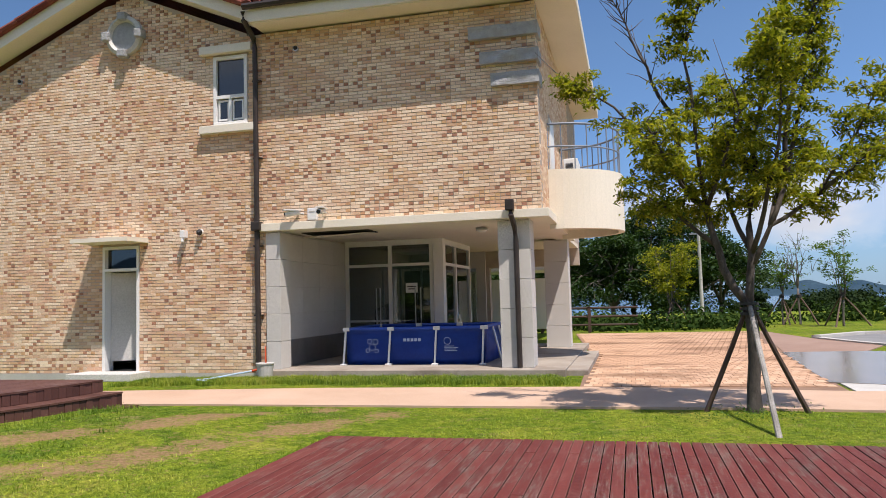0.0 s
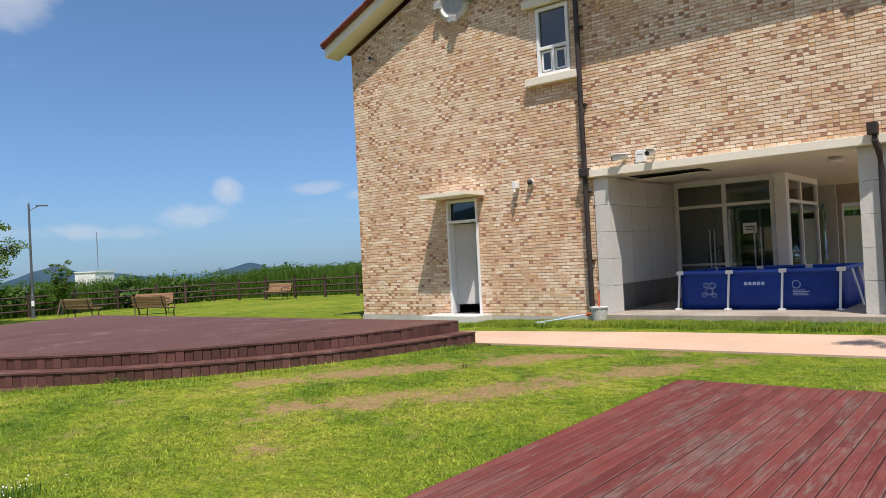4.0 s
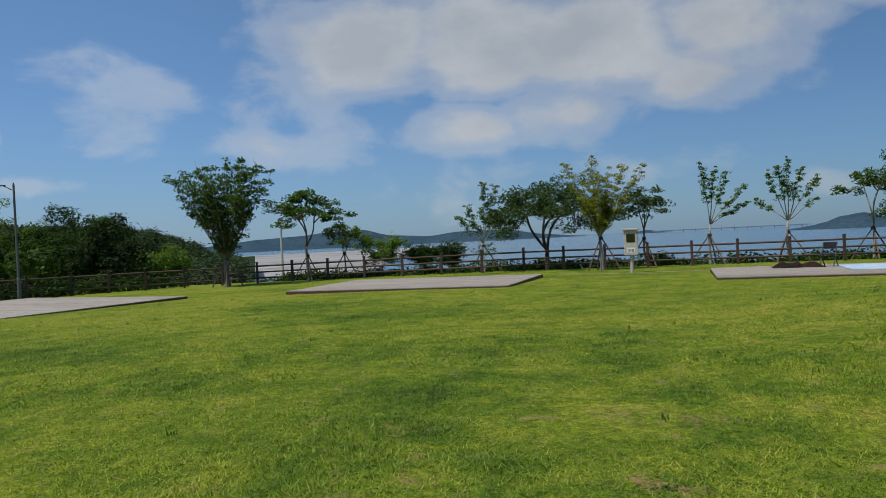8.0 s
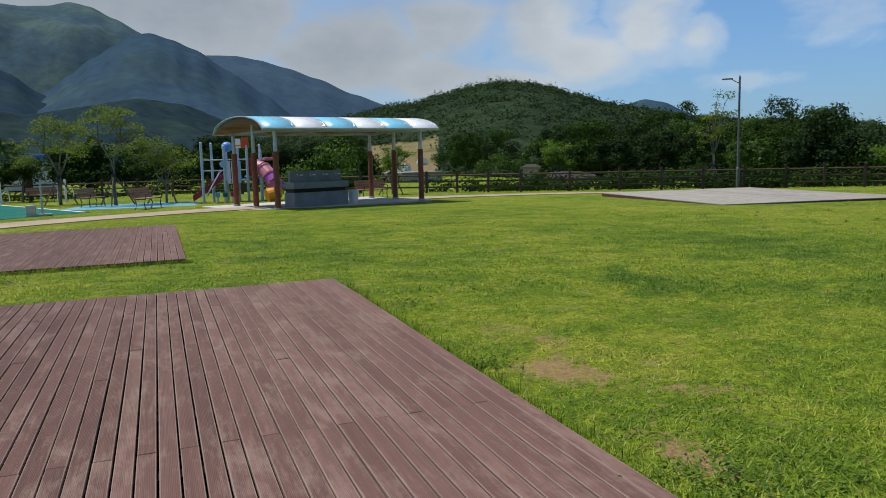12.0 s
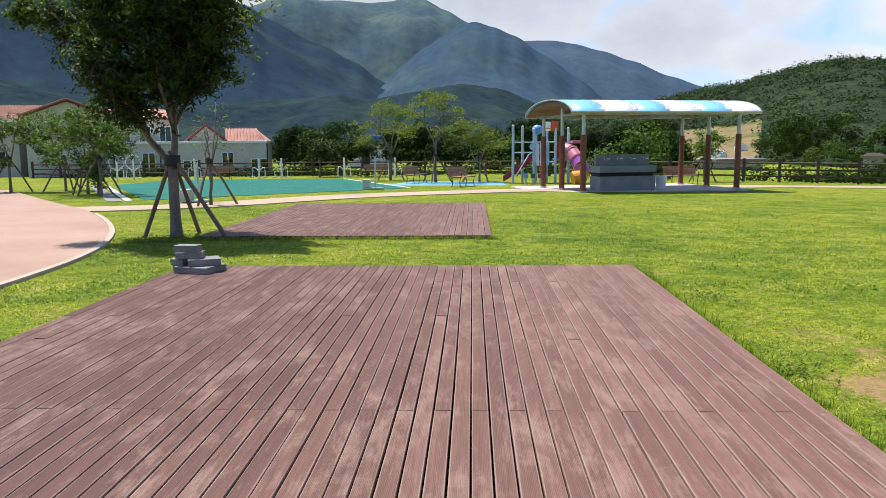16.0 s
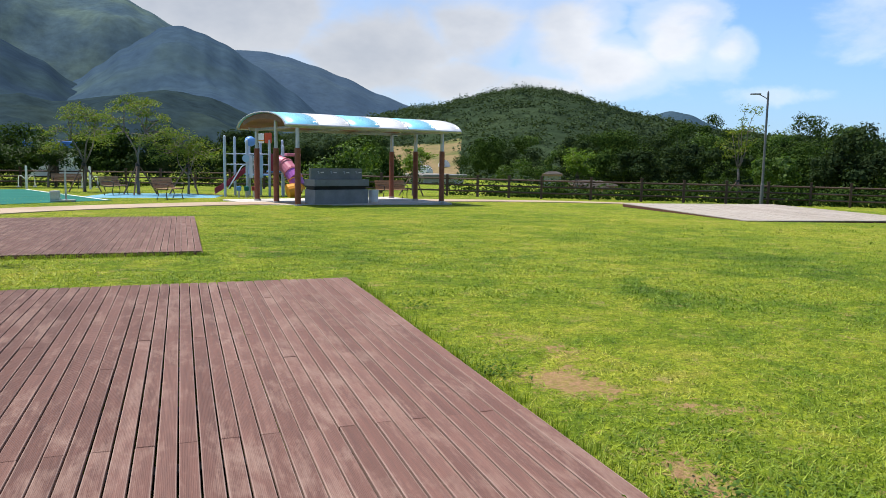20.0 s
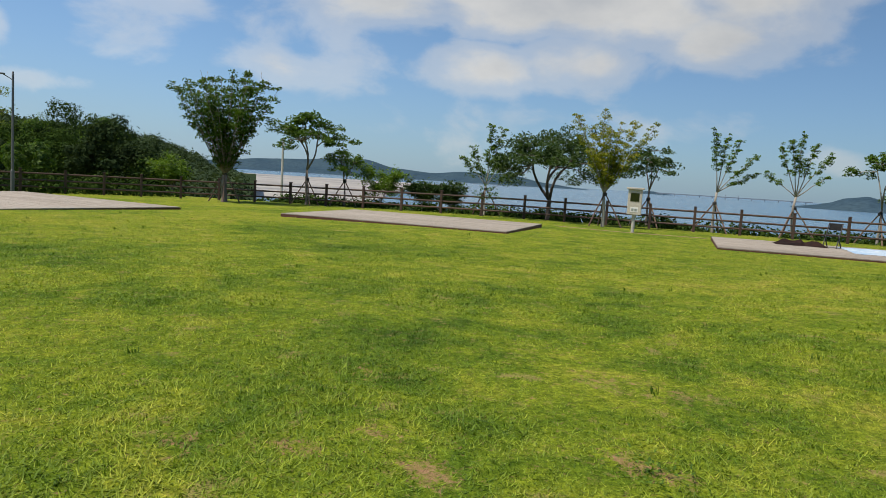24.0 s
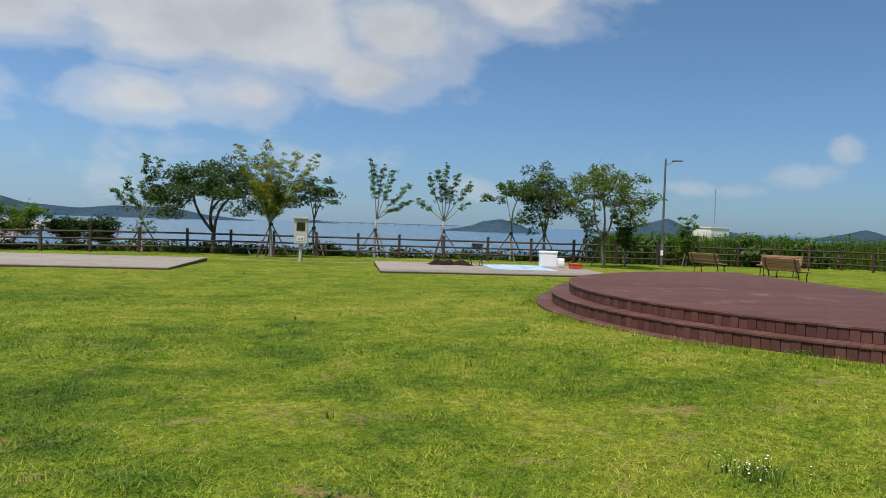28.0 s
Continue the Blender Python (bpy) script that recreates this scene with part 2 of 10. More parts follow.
def board_material():
    """Stained deck boards: fine grooves along each, a tint of its own, scuffs that run over several boards."""
    m = bpy.data.materials.new("red_deck")
    m.use_nodes = True
    g = Nodes(m.node_tree)
    p = g.n("ShaderNodeNewGeometry").outputs["Position"]
    own = g.n("ShaderNodeObjectInfo").outputs["Random"]
    flat = g.n("ShaderNodeSeparateXYZ", {0: g.n("ShaderNodeTexCoord").outputs["Object"]}).outputs
    long = g.n("ShaderNodeVectorMath", {0: p, 1: (1.0, 0.06, 1.0)}, operation="MULTIPLY").outputs[0]
    shift = g.n("ShaderNodeVectorMath", {0: long, 1: g.n("ShaderNodeCombineXYZ", {0: 0.0, 1: g.math("MULTIPLY", own, 19.0), 2: 0.0}).outputs[0]}, operation="ADD").outputs[0]
    streak = g.noise(shift, 60.0, 4.0, 0.7)
    tone = g.math("ADD", g.math("MULTIPLY", own, 0.26), g.math("MULTIPLY", g.noise(shift, 5.0, 4.0, 0.6), 0.74))
    # the stain is fresh at the north end and worn thin to the south
    north = g.n("ShaderNodeSeparateXYZ", {0: p}).outputs[1]
    fresh = g.n("ShaderNodeMapRange", {0: g.math("ADD", north, g.math("MULTIPLY", g.math("SUBTRACT", g.noise(p, 0.9, 5.0, 0.6), 0.5), 3.0)), 1: 0.2, 2: 3.6}).outputs[0]
    red = g.ramp(tone, [(0.22, (0.095, 0.018, 0.015)), (0.45, (0.130, 0.026, 0.021)), (0.62, (0.155, 0.034, 0.027)), (0.82, (0.180, 0.052, 0.040))])
    worn = g.ramp(tone, [(0.22, (0.105, 0.052, 0.041)), (0.45, (0.140, 0.071, 0.056)), (0.62, (0.165, 0.088, 0.070)), (0.82, (0.205, 0.118, 0.095))])
    # darker towards the east edge
    east = g.n("ShaderNodeMapRange", {0: g.math("ADD", g.n("ShaderNodeSeparateXYZ", {0: p}).outputs[0], g.math("MULTIPLY", g.math("SUBTRACT", g.noise(p, 0.7, 4.0, 0.6), 0.5), 2.5)), 1: -2.0, 2: 0.7}).outputs[0]
    worn = g.mix(g.math("MULTIPLY", east, 0.9), worn, g.ramp(tone, [(0.22, (0.060, 0.027, 0.021)), (0.62, (0.092, 0.042, 0.033)), (0.82, (0.12, 0.060, 0.048))]))
    col = g.mix(fresh, worn, red)
    col = g.mix(0.55, col, g.ramp(streak, [(0.3, (0.55, 0.55, 0.55)), (0.7, (1.3, 1.3, 1.3))]), "MULTIPLY")
    # scuffed places, broken up by the grain
    rub = g.math("ADD", g.math("MULTIPLY", g.noise(g.n("ShaderNodeVectorMath", {0: p, 1: (1.0, 0.4, 1.0)}, operation="MULTIPLY").outputs[0], 5.0, 9.0, 0.74, 0.3), 0.76), g.math("ADD", g.math("MULTIPLY", streak, 0.22), g.math("MULTIPLY", own, 0.02)))
    col = g.mix(g.math("MULTIPLY", g.ramp(rub, [(0.49, (0, 0, 0)), (0.62, (1, 1, 1))]), g.math("SUBTRACT", 0.58, g.math("MULTIPLY", fresh, 0.45))), col, (0.25, 0.17, 0.135, 1))
    # bare brown streaks where the fresh stain has flaked off along the grain
    flake = g.math("ADD", g.math("MULTIPLY", g.noise(g.n("ShaderNodeVectorMath", {0: p, 1: (1.0, 0.3, 1.0)}, operation="MULTIPLY").outputs[0], 2.6, 9.0, 0.78, 0.4), 0.7), g.math("MULTIPLY", streak, 0.3))
    col = g.mix(g.math("MULTIPLY", g.ramp(flake, [(0.505, (0, 0, 0)), (0.585, (1, 1, 1))]), g.math("MULTIPLY", fresh, 0.88)), col, g.ramp(streak, [(0.3, (0.055, 0.031, 0.025)), (0.7, (0.185, 0.122, 0.098))]))
    # paint gone from the board's rounded edges
    rim = g.ramp(g.math("ADD", g.math("ABSOLUTE", flat[0]), g.math("MULTIPLY", g.math("SUBTRACT", g.noise(long, 25.0, 3.0), 0.5), 0.012)), [(0.0355, (0, 0, 0)), (0.0405, (1, 1, 1))])
    col = g.mix(g.math("MULTIPLY", rim, g.math("SUBTRACT", 0.56, g.math("MULTIPLY", fresh, 0.42))), col, (0.34, 0.245, 0.205, 1))
    ribs = g.math("SINE", g.math("MULTIPLY", flat[0], 900.0))
    high = g.math("ADD", g.math("MULTIPLY", ribs, 0.25), streak)
    nor = g.n("ShaderNodeBump", {"Strength": 0.35, "Distance": 0.006, "Height": high}).outputs[0]
    rgh = g.n("ShaderNodeMapRange", {0: streak, 1: 0.25, 2: 0.75, 3: 0.62, 4: 0.85}).outputs[0]
    g.n("ShaderNodeOutputMaterial", {0: g.n("ShaderNodeBsdfPrincipled", {"Base Color": col, "Roughness": rgh, "Specular IOR Level": 0.25, "Normal": nor}).outputs[0]})
    return m


M = {}
BUFF = [(0.66, 0.475, 0.335), (0.74, 0.56, 0.405), (0.80, 0.63, 0.46), (0.84, 0.68, 0.51), (0.76, 0.58, 0.42), (0.70, 0.495, 0.33)]
RUST = [(0.50, 0.27, 0.15), (0.64, 0.42, 0.21), (0.58, 0.31, 0.19), (0.70, 0.48, 0.26), (0.54, 0.27, 0.17), (0.64, 0.44, 0.28)]
BURNT = [(0.30, 0.155, 0.105), (0.46, 0.24, 0.145), (0.38, 0.19, 0.125), (0.56, 0.32, 0.18), (0.62, 0.40, 0.20), (0.50, 0.27, 0.175)]


def brick_material(name, stops, whole, warm=True):
    """Pale wire-cut brick with mottled faces; in loose drifts over the wall the kiln has burnt them rust and ochre."""
    m = bpy.data.materials.new(name)
    m.use_nodes = True
    g = Nodes(m.node_tree)
    geo = g.n("ShaderNodeNewGeometry")
    p = geo.outputs["Position"]
    own = g.n("ShaderNodeObjectInfo").outputs["Random"] if whole else geo.outputs["Random Per Island"]
    again = g.math("FRACT", g.math("MULTIPLY", own, 17.3))
    col = g.ramp(own, [(k / (len(stops) - 1), c) for k, c in enumerate(stops)])
    mottle = g.noise(p, 42.0, 5.0, 0.7)
    if warm:
        drift = g.math("ADD", g.noise(p, 0.85, 4.0, 0.6), g.math("MULTIPLY", g.math("SUBTRACT", again, 0.5), 0.34))
        burnt = g.ramp(own, [(k / (len(RUST) - 1), c) for k, c in enumerate(RUST)])
        col = g.mix(g.math("MULTIPLY", g.ramp(drift, [(0.465, (0, 0, 0)), (0.58, (1, 1, 1))]), g.ramp(mottle, [(0.3, (0.25, 0.25, 0.25)), (0.6, (0.85, 0.85, 0.85))])), col, burnt)
    col = g.mix(0.6, col, g.ramp(mottle, [(0.28, (0.66, 0.60, 0.55)), (0.5, (1.0, 1.0, 1.0)), (0.72, (1.2, 1.2, 1.2))]), "MULTIPLY")
    nor = g.n("ShaderNodeBump", {"Strength": 0.4, "Distance": 0.02, "Height": g.noise(p, 70.0, 4.0, 0.65)}).outputs[0]
    g.n("ShaderNodeOutputMaterial", {0: g.n("ShaderNodeBsdfPrincipled", {"Base Color": col, "Roughness": 0.9, "Specular IOR Level": 0.25, "Normal": nor}).outputs[0]})
    return m


M["brick"], M["brick_piece"] = brick_material("brick", BUFF, False), brick_material("brick_piece", BUFF, True)
M["header"], M["header_piece"] = brick_material("burnt_brick", BURNT, False, False), brick_material("burnt_brick_piece", BURNT, True, False)
M["mortar"] = surface("mortar", [(0.40, 0.33, 0.27), (0.50, 0.42, 0.35)], scale=3, fine=120, bump=0.3, rough=0.95)
M["granite"] = surface("granite", [(0.55, 0.525, 0.48), (0.65, 0.625, 0.58)], scale=1.2, fine=110, grain=0.8, bump=0.1, bump_scale=200, each=0.3, rough=0.75)
M["granite_dark"] = surface("granite_dark", [(0.16, 0.15, 0.14), (0.22, 0.21, 0.20)], scale=1.5, fine=200, grain=0.5, bump=0.1, rough=0.7)
M["rockface"] = surface("rockface", [(0.30, 0.30, 0.30), (0.42, 0.42, 0.42)], scale=5, fine=60, bump=1.0, bump_scale=18, rough=0.9)
M["cream"] = surface("cream_paint", [(0.72, 0.66, 0.54), (0.78, 0.72, 0.60)], scale=0.7, fine=30, grain=0.10, bump=0.05, rough=0.75)
M["white"] = surface("white_paint", [(0.72, 0.71, 0.68), (0.80, 0.79, 0.77)], scale=0.8, fine=30, grain=0.10, bump=0.04, rough=0.6)
M["tile"] = surface("clay_tile", [(0.14, 0.030, 0.022), (0.20, 0.050, 0.036), (0.26, 0.078, 0.052)], scale=2, each=0.5, fine=50, bump=0.3, rough=0.8)
M["tile_light"] = surface("orange_tile", [(0.33, 0.155, 0.115), (0.40, 0.20, 0.15), (0.46, 0.25, 0.20)], scale=1.2, fine=9, grain=0.4, bump=0.4, bump_scale=8, rough=0.85)
M["pipe"] = surface("dark_metal", [(0.035, 0.028, 0.024), (0.06, 0.045, 0.04)], scale=4, fine=60, bump=0.05, rough=0.5, metal=0.3)
M["deck"] = board_material()
M["deck_side"] = surface("deck_side", [(0.080, 0.030, 0.023), (0.135, 0.053, 0.041)], scale=3, each=0.5, fine=40, bump=0.2, rough=0.7)
M["stage"] = surface("stage_wood", [(0.076, 0.029, 0.020), (0.104, 0.042, 0.030), (0.137, 0.061, 0.044)], scale=2.0, each=0.4, fine=30, grain=0.3, bump=0.2, rough=0.65, wear=((0.36, 0.28, 0.25), 1.6, 0.56, 0.78, 0.45))
M["stage_side"] = surface("stage_side", [(0.070, 0.026, 0.019), (0.098, 0.038, 0.028), (0.135, 0.056, 0.042)], scale=3, each=0.9, fine=40, grain=0.3, bump=0.2, rough=0.7, stretch=(1, 1, 0.3))
M["grey_deck"] = surface("weathered_deck", [(0.21, 0.182, 0.152), (0.28, 0.248, 0.21), (0.35, 0.315, 0.272)], scale=1.5, each=0.35, fine=30, bump=0.2, rough=0.8)
M["fence"] = surface("fence_wood", [(0.045, 0.026, 0.019), (0.085, 0.05, 0.037)], scale=3, each=0.4, fine=40, bump=0.25, rough=0.75)
M["path"] = surface("path_paving", [(0.27, 0.170, 0.125), (0.325, 0.215, 0.160)], scale=0.5, fine=90, grain=0.22, bump=0.15, bump_scale=120, rough=0.85, wear=((0.42, 0.31, 0.24), 0.8, 0.5, 0.75, 0.35))
M["pale_path"] = surface("pale_path", [(0.31, 0.232, 0.160), (0.385, 0.30, 0.215)], scale=0.5, fine=60, grain=0.25, bump=0.15, bump_scale=120, rough=0.9, wear=((0.30, 0.24, 0.17), 0.8, 0.5, 0.75, 0.35))
M["walk"] = surface("salmon_walk", [(0.47, 0.315, 0.215), (0.55, 0.38, 0.27)], scale=0.5, fine=90, grain=0.22, bump=0.15, bump_scale=120, rough=0.85, wear=((0.60, 0.45, 0.34), 0.8, 0.5, 0.75, 0.35))
M["paver"] = surface("orange_paver", [(0.46, 0.265, 0.155), (0.56, 0.35, 0.22), (0.62, 0.42, 0.28)], scale=1.2, each=0.35, fine=60, bump=0.2, rough=0.85, wear=((0.15, 0.07, 0.03), 0.7, 0.50, 0.60, 0.70), wear_stretch=(0.45, 1.0, 1))
M["paver_joint"] = surface("paver_joint", [(0.20, 0.12, 0.08), (0.27, 0.17, 0.11)], scale=2, fine=80, bump=0.2, rough=0.95)
M["concrete"] = surface("concrete", [(0.40, 0.38, 0.35), (0.52, 0.50, 0.46)], scale=1.1, fine=70, bump=0.15, rough=0.85)
M["house_wall"] = surface("house_wall", [(0.46, 0.42, 0.36), (0.58, 0.54, 0.47)], scale=0.8, fine=8, grain=0.3, bump=0.1, rough=0.9)
M["kerb"] = surface("kerb_stone", [(0.33, 0.27, 0.22), (0.41, 0.345, 0.285)], scale=2, fine=70, bump=0.15, rough=0.9)
M["porch_stone"] = surface("porch_stone", [(0.30, 0.25, 0.20), (0.40, 0.35, 0.29)], scale=0.9, fine=90, grain=0.5, bump=0.08, rough=0.7, wear=((0.17, 0.13, 0.10), 1.0, 0.5, 0.62, 0.6))
M["wet"] = surface("wet_paving", [(0.20, 0.165, 0.14), (0.30, 0.255, 0.22)], scale=0.6, fine=60, bump=0.0, rough=0.16, spec=0.22)
M["asphalt"] = surface("asphalt", [(0.17, 0.17, 0.17), (0.24, 0.235, 0.225)], scale=0.7, fine=120, bump=0.2, rough=0.9)
M["court"] = surface("court_green", [(0.018, 0.120, 0.098), (0.028, 0.148, 0.122)], scale=0.6, fine=40, bump=0.08, rough=0.95, spec=0.05)
M["playblue"] = surface("play_rubber", [(0.10, 0.28, 0.38), (0.14, 0.34, 0.45)], scale=1, fine=60, bump=0.1, rough=0.9)
M["soil"] = surface("soil", [(0.26, 0.18, 0.11), (0.36, 0.26, 0.17)], scale=3, fine=60, bump=0.4, rough=0.95)
# darker than the crowns, so that gaps between them read as shade
M["hill"] = surface("wooded_hill", [(0.020, 0.034, 0.020), (0.027, 0.044, 0.024), (0.036, 0.055, 0.028)], scale=0.05, fine=0.35, grain=0.6, bump=0.8, bump_scale=0.2, rough=1.0, spec=0.0)
# distance haze is put into these colours: bluer stops than woods have
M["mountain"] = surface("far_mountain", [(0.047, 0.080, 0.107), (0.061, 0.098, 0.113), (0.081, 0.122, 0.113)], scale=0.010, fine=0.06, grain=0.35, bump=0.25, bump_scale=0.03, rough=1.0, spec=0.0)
# cloud shade on the two spurs is put into these darker stops
M["mountain_shaded"] = surface("shaded_mountain", [(0.019, 0.036, 0.057), (0.023, 0.042, 0.062), (0.029, 0.052, 0.062)], scale=0.006, fine=0.06, grain=0.3, bump=0.15, bump_scale=0.03, rough=1.0, spec=0.0)
M["mountain_blue_shaded"] = surface("shaded_blue_mountain", [(0.034, 0.061, 0.095), (0.040, 0.070, 0.099), (0.052, 0.086, 0.097)], scale=0.007, fine=0.06, grain=0.3, bump=0.15, bump_scale=0.03, rough=1.0, spec=0.0)
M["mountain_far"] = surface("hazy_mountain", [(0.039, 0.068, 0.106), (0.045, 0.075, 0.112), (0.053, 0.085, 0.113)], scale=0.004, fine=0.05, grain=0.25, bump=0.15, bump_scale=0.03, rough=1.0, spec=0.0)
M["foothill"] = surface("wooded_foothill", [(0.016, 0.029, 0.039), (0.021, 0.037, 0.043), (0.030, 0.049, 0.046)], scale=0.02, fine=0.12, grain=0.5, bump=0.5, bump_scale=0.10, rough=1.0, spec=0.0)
M["dry_field"] = surface("dry_field", [(0.15, 0.125, 0.062), (0.20, 0.155, 0.085), (0.10, 0.12, 0.045)], scale=0.10, fine=1.2, grain=0.4, bump=0.2, bump_scale=0.6, rough=1.0, spec=0.0)
M["bridge"] = surface("pale_bridge", [(0.22, 0.27, 0.33), (0.27, 0.32, 0.38)], scale=0.05, fine=0.3, grain=0.1, bump=0.0, rough=0.9)
# haze is put into this blue, for the islands and the far hill
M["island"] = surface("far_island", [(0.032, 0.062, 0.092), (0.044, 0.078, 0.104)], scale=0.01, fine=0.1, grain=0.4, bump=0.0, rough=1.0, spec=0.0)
M["sea"] = surface("sea_water", [(0.05, 0.11, 0.17), (0.07, 0.14, 0.20)], scale=0.002, fine=0.3, grain=0.15, stretch=(1, 0.3, 1), bump=0.25, bump_scale=0.4, rough=0.22, spec=0.5)
M["mud"] = surface("tidal_mud", [(0.16, 0.165, 0.165), (0.27, 0.255, 0.235), (0.38, 0.36, 0.33)], scale=0.012, fine=0.09, grain=0.4, bump=0.0, rough=0.6, stretch=(1, 1, 1))
M["glass"] = glassy("window_glass", dark=0.75)
M["glass_dark"] = glassy("shaded_glass", (0.6, 0.68, 0.66), 0.35)
M["indoor"] = surface("indoor_wall", [(0.50, 0.49, 0.46), (0.58, 0.57, 0.54)], scale=1, fine=30, bump=0.0)
M["dark"] = surface("dark_inside", [(0.02, 0.02, 0.02), (0.04, 0.04, 0.04)], scale=2, bump=0.0)
M["steel"] = surface("steel", [(0.42, 0.43, 0.44), (0.55, 0.56, 0.57)], scale=5, fine=80, grain=0.2, bump=0.03, rough=0.38, metal=0.85)
M["bark"] = surface("bark", [(0.095, 0.078, 0.066), (0.17, 0.142, 0.122), (0.25, 0.216, 0.188)], scale=5, fine=60, grain=0.5, bump=0.6, bump_scale=40, rough=0.95, stretch=(1, 1, 0.35))
M["bark_dark"] = surface("dark_bark", [(0.045, 0.036, 0.030), (0.085, 0.070, 0.060), (0.13, 0.11, 0.095)], scale=5, fine=60, grain=0.5, bump=0.6, bump_scale=40, rough=0.95, stretch=(1, 1, 0.35))
M["stake"] = surface("stake_wood", [(0.10, 0.06, 0.045), (0.19, 0.13, 0.10)], scale=4, each=0.6, fine=50, bump=0.3, rough=0.85, stretch=(1, 1, 0.3))
M["leaf_yellow"] = leafy("leaf_yellow", [(0.070, 0.105, 0.012), (0.195, 0.215, 0.018), (0.40, 0.37, 0.038)], through=0.48)
M["leaf_dense"] = leafy("leaf_dense", [(0.013, 0.033, 0.008), (0.026, 0.058, 0.012), (0.07, 0.115, 0.02)], through=0.33)
M["leaf"] = leafy("leaf_green", [(0.038, 0.088, 0.014), (0.078, 0.15, 0.020), (0.145, 0.225, 0.032)])
M["leaf_dark"] = leafy("leaf_dark", [(0.012, 0.032, 0.009), (0.024, 0.055, 0.013), (0.05, 0.092, 0.02)], through=0.2)
M["leaf_wood"] = leafy("leaf_wood", [(0.015, 0.029, 0.014), (0.024, 0.041, 0.018), (0.038, 0.057, 0.024)], rough=0.9, through=0.2)
M["leaf_wood_light"] = leafy("leaf_wood_light", [(0.018, 0.038, 0.010), (0.030, 0.057, 0.014), (0.054, 0.088, 0.020)], rough=0.8, through=0.15)
# greyed stops: a little distance haze is put into these leaves
M["leaf_hill"] = leafy("leaf_hill", [(0.030, 0.050, 0.028), (0.042, 0.066, 0.036), (0.058, 0.086, 0.044)], rough=0.95, through=0.2)
M["leaf_mid"] = leafy("leaf_mid", [(0.024, 0.060, 0.012), (0.048, 0.100, 0.018), (0.105, 0.170, 0.030)], through=0.35)
M["leaf_gold"] = leafy("leaf_gold", [(0.095, 0.150, 0.016), (0.17, 0.215, 0.022), (0.25, 0.25, 0.035)])
M["leaf_amber"] = leafy("leaf_amber", [(0.085, 0.140, 0.014), (0.19, 0.225, 0.022), (0.36, 0.315, 0.036)])
M["leaf_sea"] = leafy("leaf_sea", [(0.020, 0.045, 0.017), (0.040, 0.078, 0.027), (0.085, 0.135, 0.048)], through=0.3)
M["leaf_olive"] = leafy("leaf_olive", [(0.040, 0.082, 0.014), (0.090, 0.145, 0.020), (0.19, 0.21, 0.032)])
M["bark_pale"] = surface("pale_bark", [(0.20, 0.18, 0.16), (0.30, 0.28, 0.25), (0.38, 0.36, 0.33)], scale=5, fine=60, grain=0.5, bump=0.4, bump_scale=40, rough=0.95, stretch=(1, 1, 0.35))


def lawn_tone(g, p):
    """Lush dark and sunburnt yellow-green patches of the turf, grazing shadows coloured into the dark ones."""
    lush_shade = g.n("ShaderNodeAttribute", attribute_name="lush_shade").outputs["Fac"]
    patch = g.math("ADD", g.math("MULTIPLY", g.noise(p, 1.25, 8.0, 0.72, 0.6), 0.66), g.math("MULTIPLY", g.noise(p, 0.17, 3.0, 0.5), 0.34))
    patch = g.math("SUBTRACT", g.math("ADD", g.math("MULTIPLY", g.math("SUBTRACT", patch, 0.5), 1.15), 0.535), g.math("MULTIPLY", lush_shade, 0.10))
    return g.ramp(patch, [(0.33, (0.048, 0.098, 0.012)), (0.43, (0.092, 0.158, 0.016)), (0.53, (0.160, 0.220, 0.022)), (0.61, (0.215, 0.255, 0.032)), (0.70, (0.29, 0.275, 0.065))])


def blade_material():
    m = bpy.data.materials.new("grass_blade")
    m.use_nodes = True
    g = Nodes(m.node_tree)
    geo = g.n("ShaderNodeNewGeometry")
    own = geo.outputs["Random Per Island"]
    col = g.mix(1.0, lawn_tone(g, geo.outputs["Position"]), g.ramp(own, [(0.0, (0.62, 0.70, 0.56)), (0.4, (1.15, 1.17, 1.1)), (0.88, (1.7, 1.6, 1.5)), (1.0, (2.3, 1.9, 2.4))]), "MULTIPLY")
    a = g.n("ShaderNodeBsdfPrincipled", {"Base Color": col, "Roughness": 0.6, "Specular IOR Level": 0.25}).outputs[0]
    b = g.n("ShaderNodeBsdfTranslucent", {0: g.mix(1.0, col, (1.15, 1.25, 0.6, 1), "MULTIPLY")}).outputs[0]
    g.n("ShaderNodeOutputMaterial", {0: g.n("ShaderNodeMixShader", {0: 0.3, 1: a, 2: b}).outputs[0]})
    return m


M["blade"] = blade_material()


# ---- mesh helpers ----
def mesh_of(bm, name, material, smooth=False):
    me = bpy.data.meshes.new(name)
    bm.to_mesh(me)
    bm.free()
    me.materials.append(material)
    if smooth:
        me.polygons.foreach_set("use_smooth", [True] * len(me.polygons))
    return me


def part(name, bm, material, parent=None, label="", smooth=False):
    """One mesh object from a bmesh, under a thing or a part."""
    me = bm if isinstance(bm, bpy.types.Mesh) else mesh_of(bm, name, material, smooth)
    ob = new(name, me)
    if parent is not None:
        ob.parent = parent
    if label:
        ob["label"] = label
    return ob


def thing(name, at=(0, 0, 0), label="", category="", group="", kind="", turn=0.0):
    ob = new(name)
    ob.matrix_basis = pose(*at, 0, 0, turn)
    ob.empty_display_size = 0.2
    return tagged(ob, label, category, group, kind)


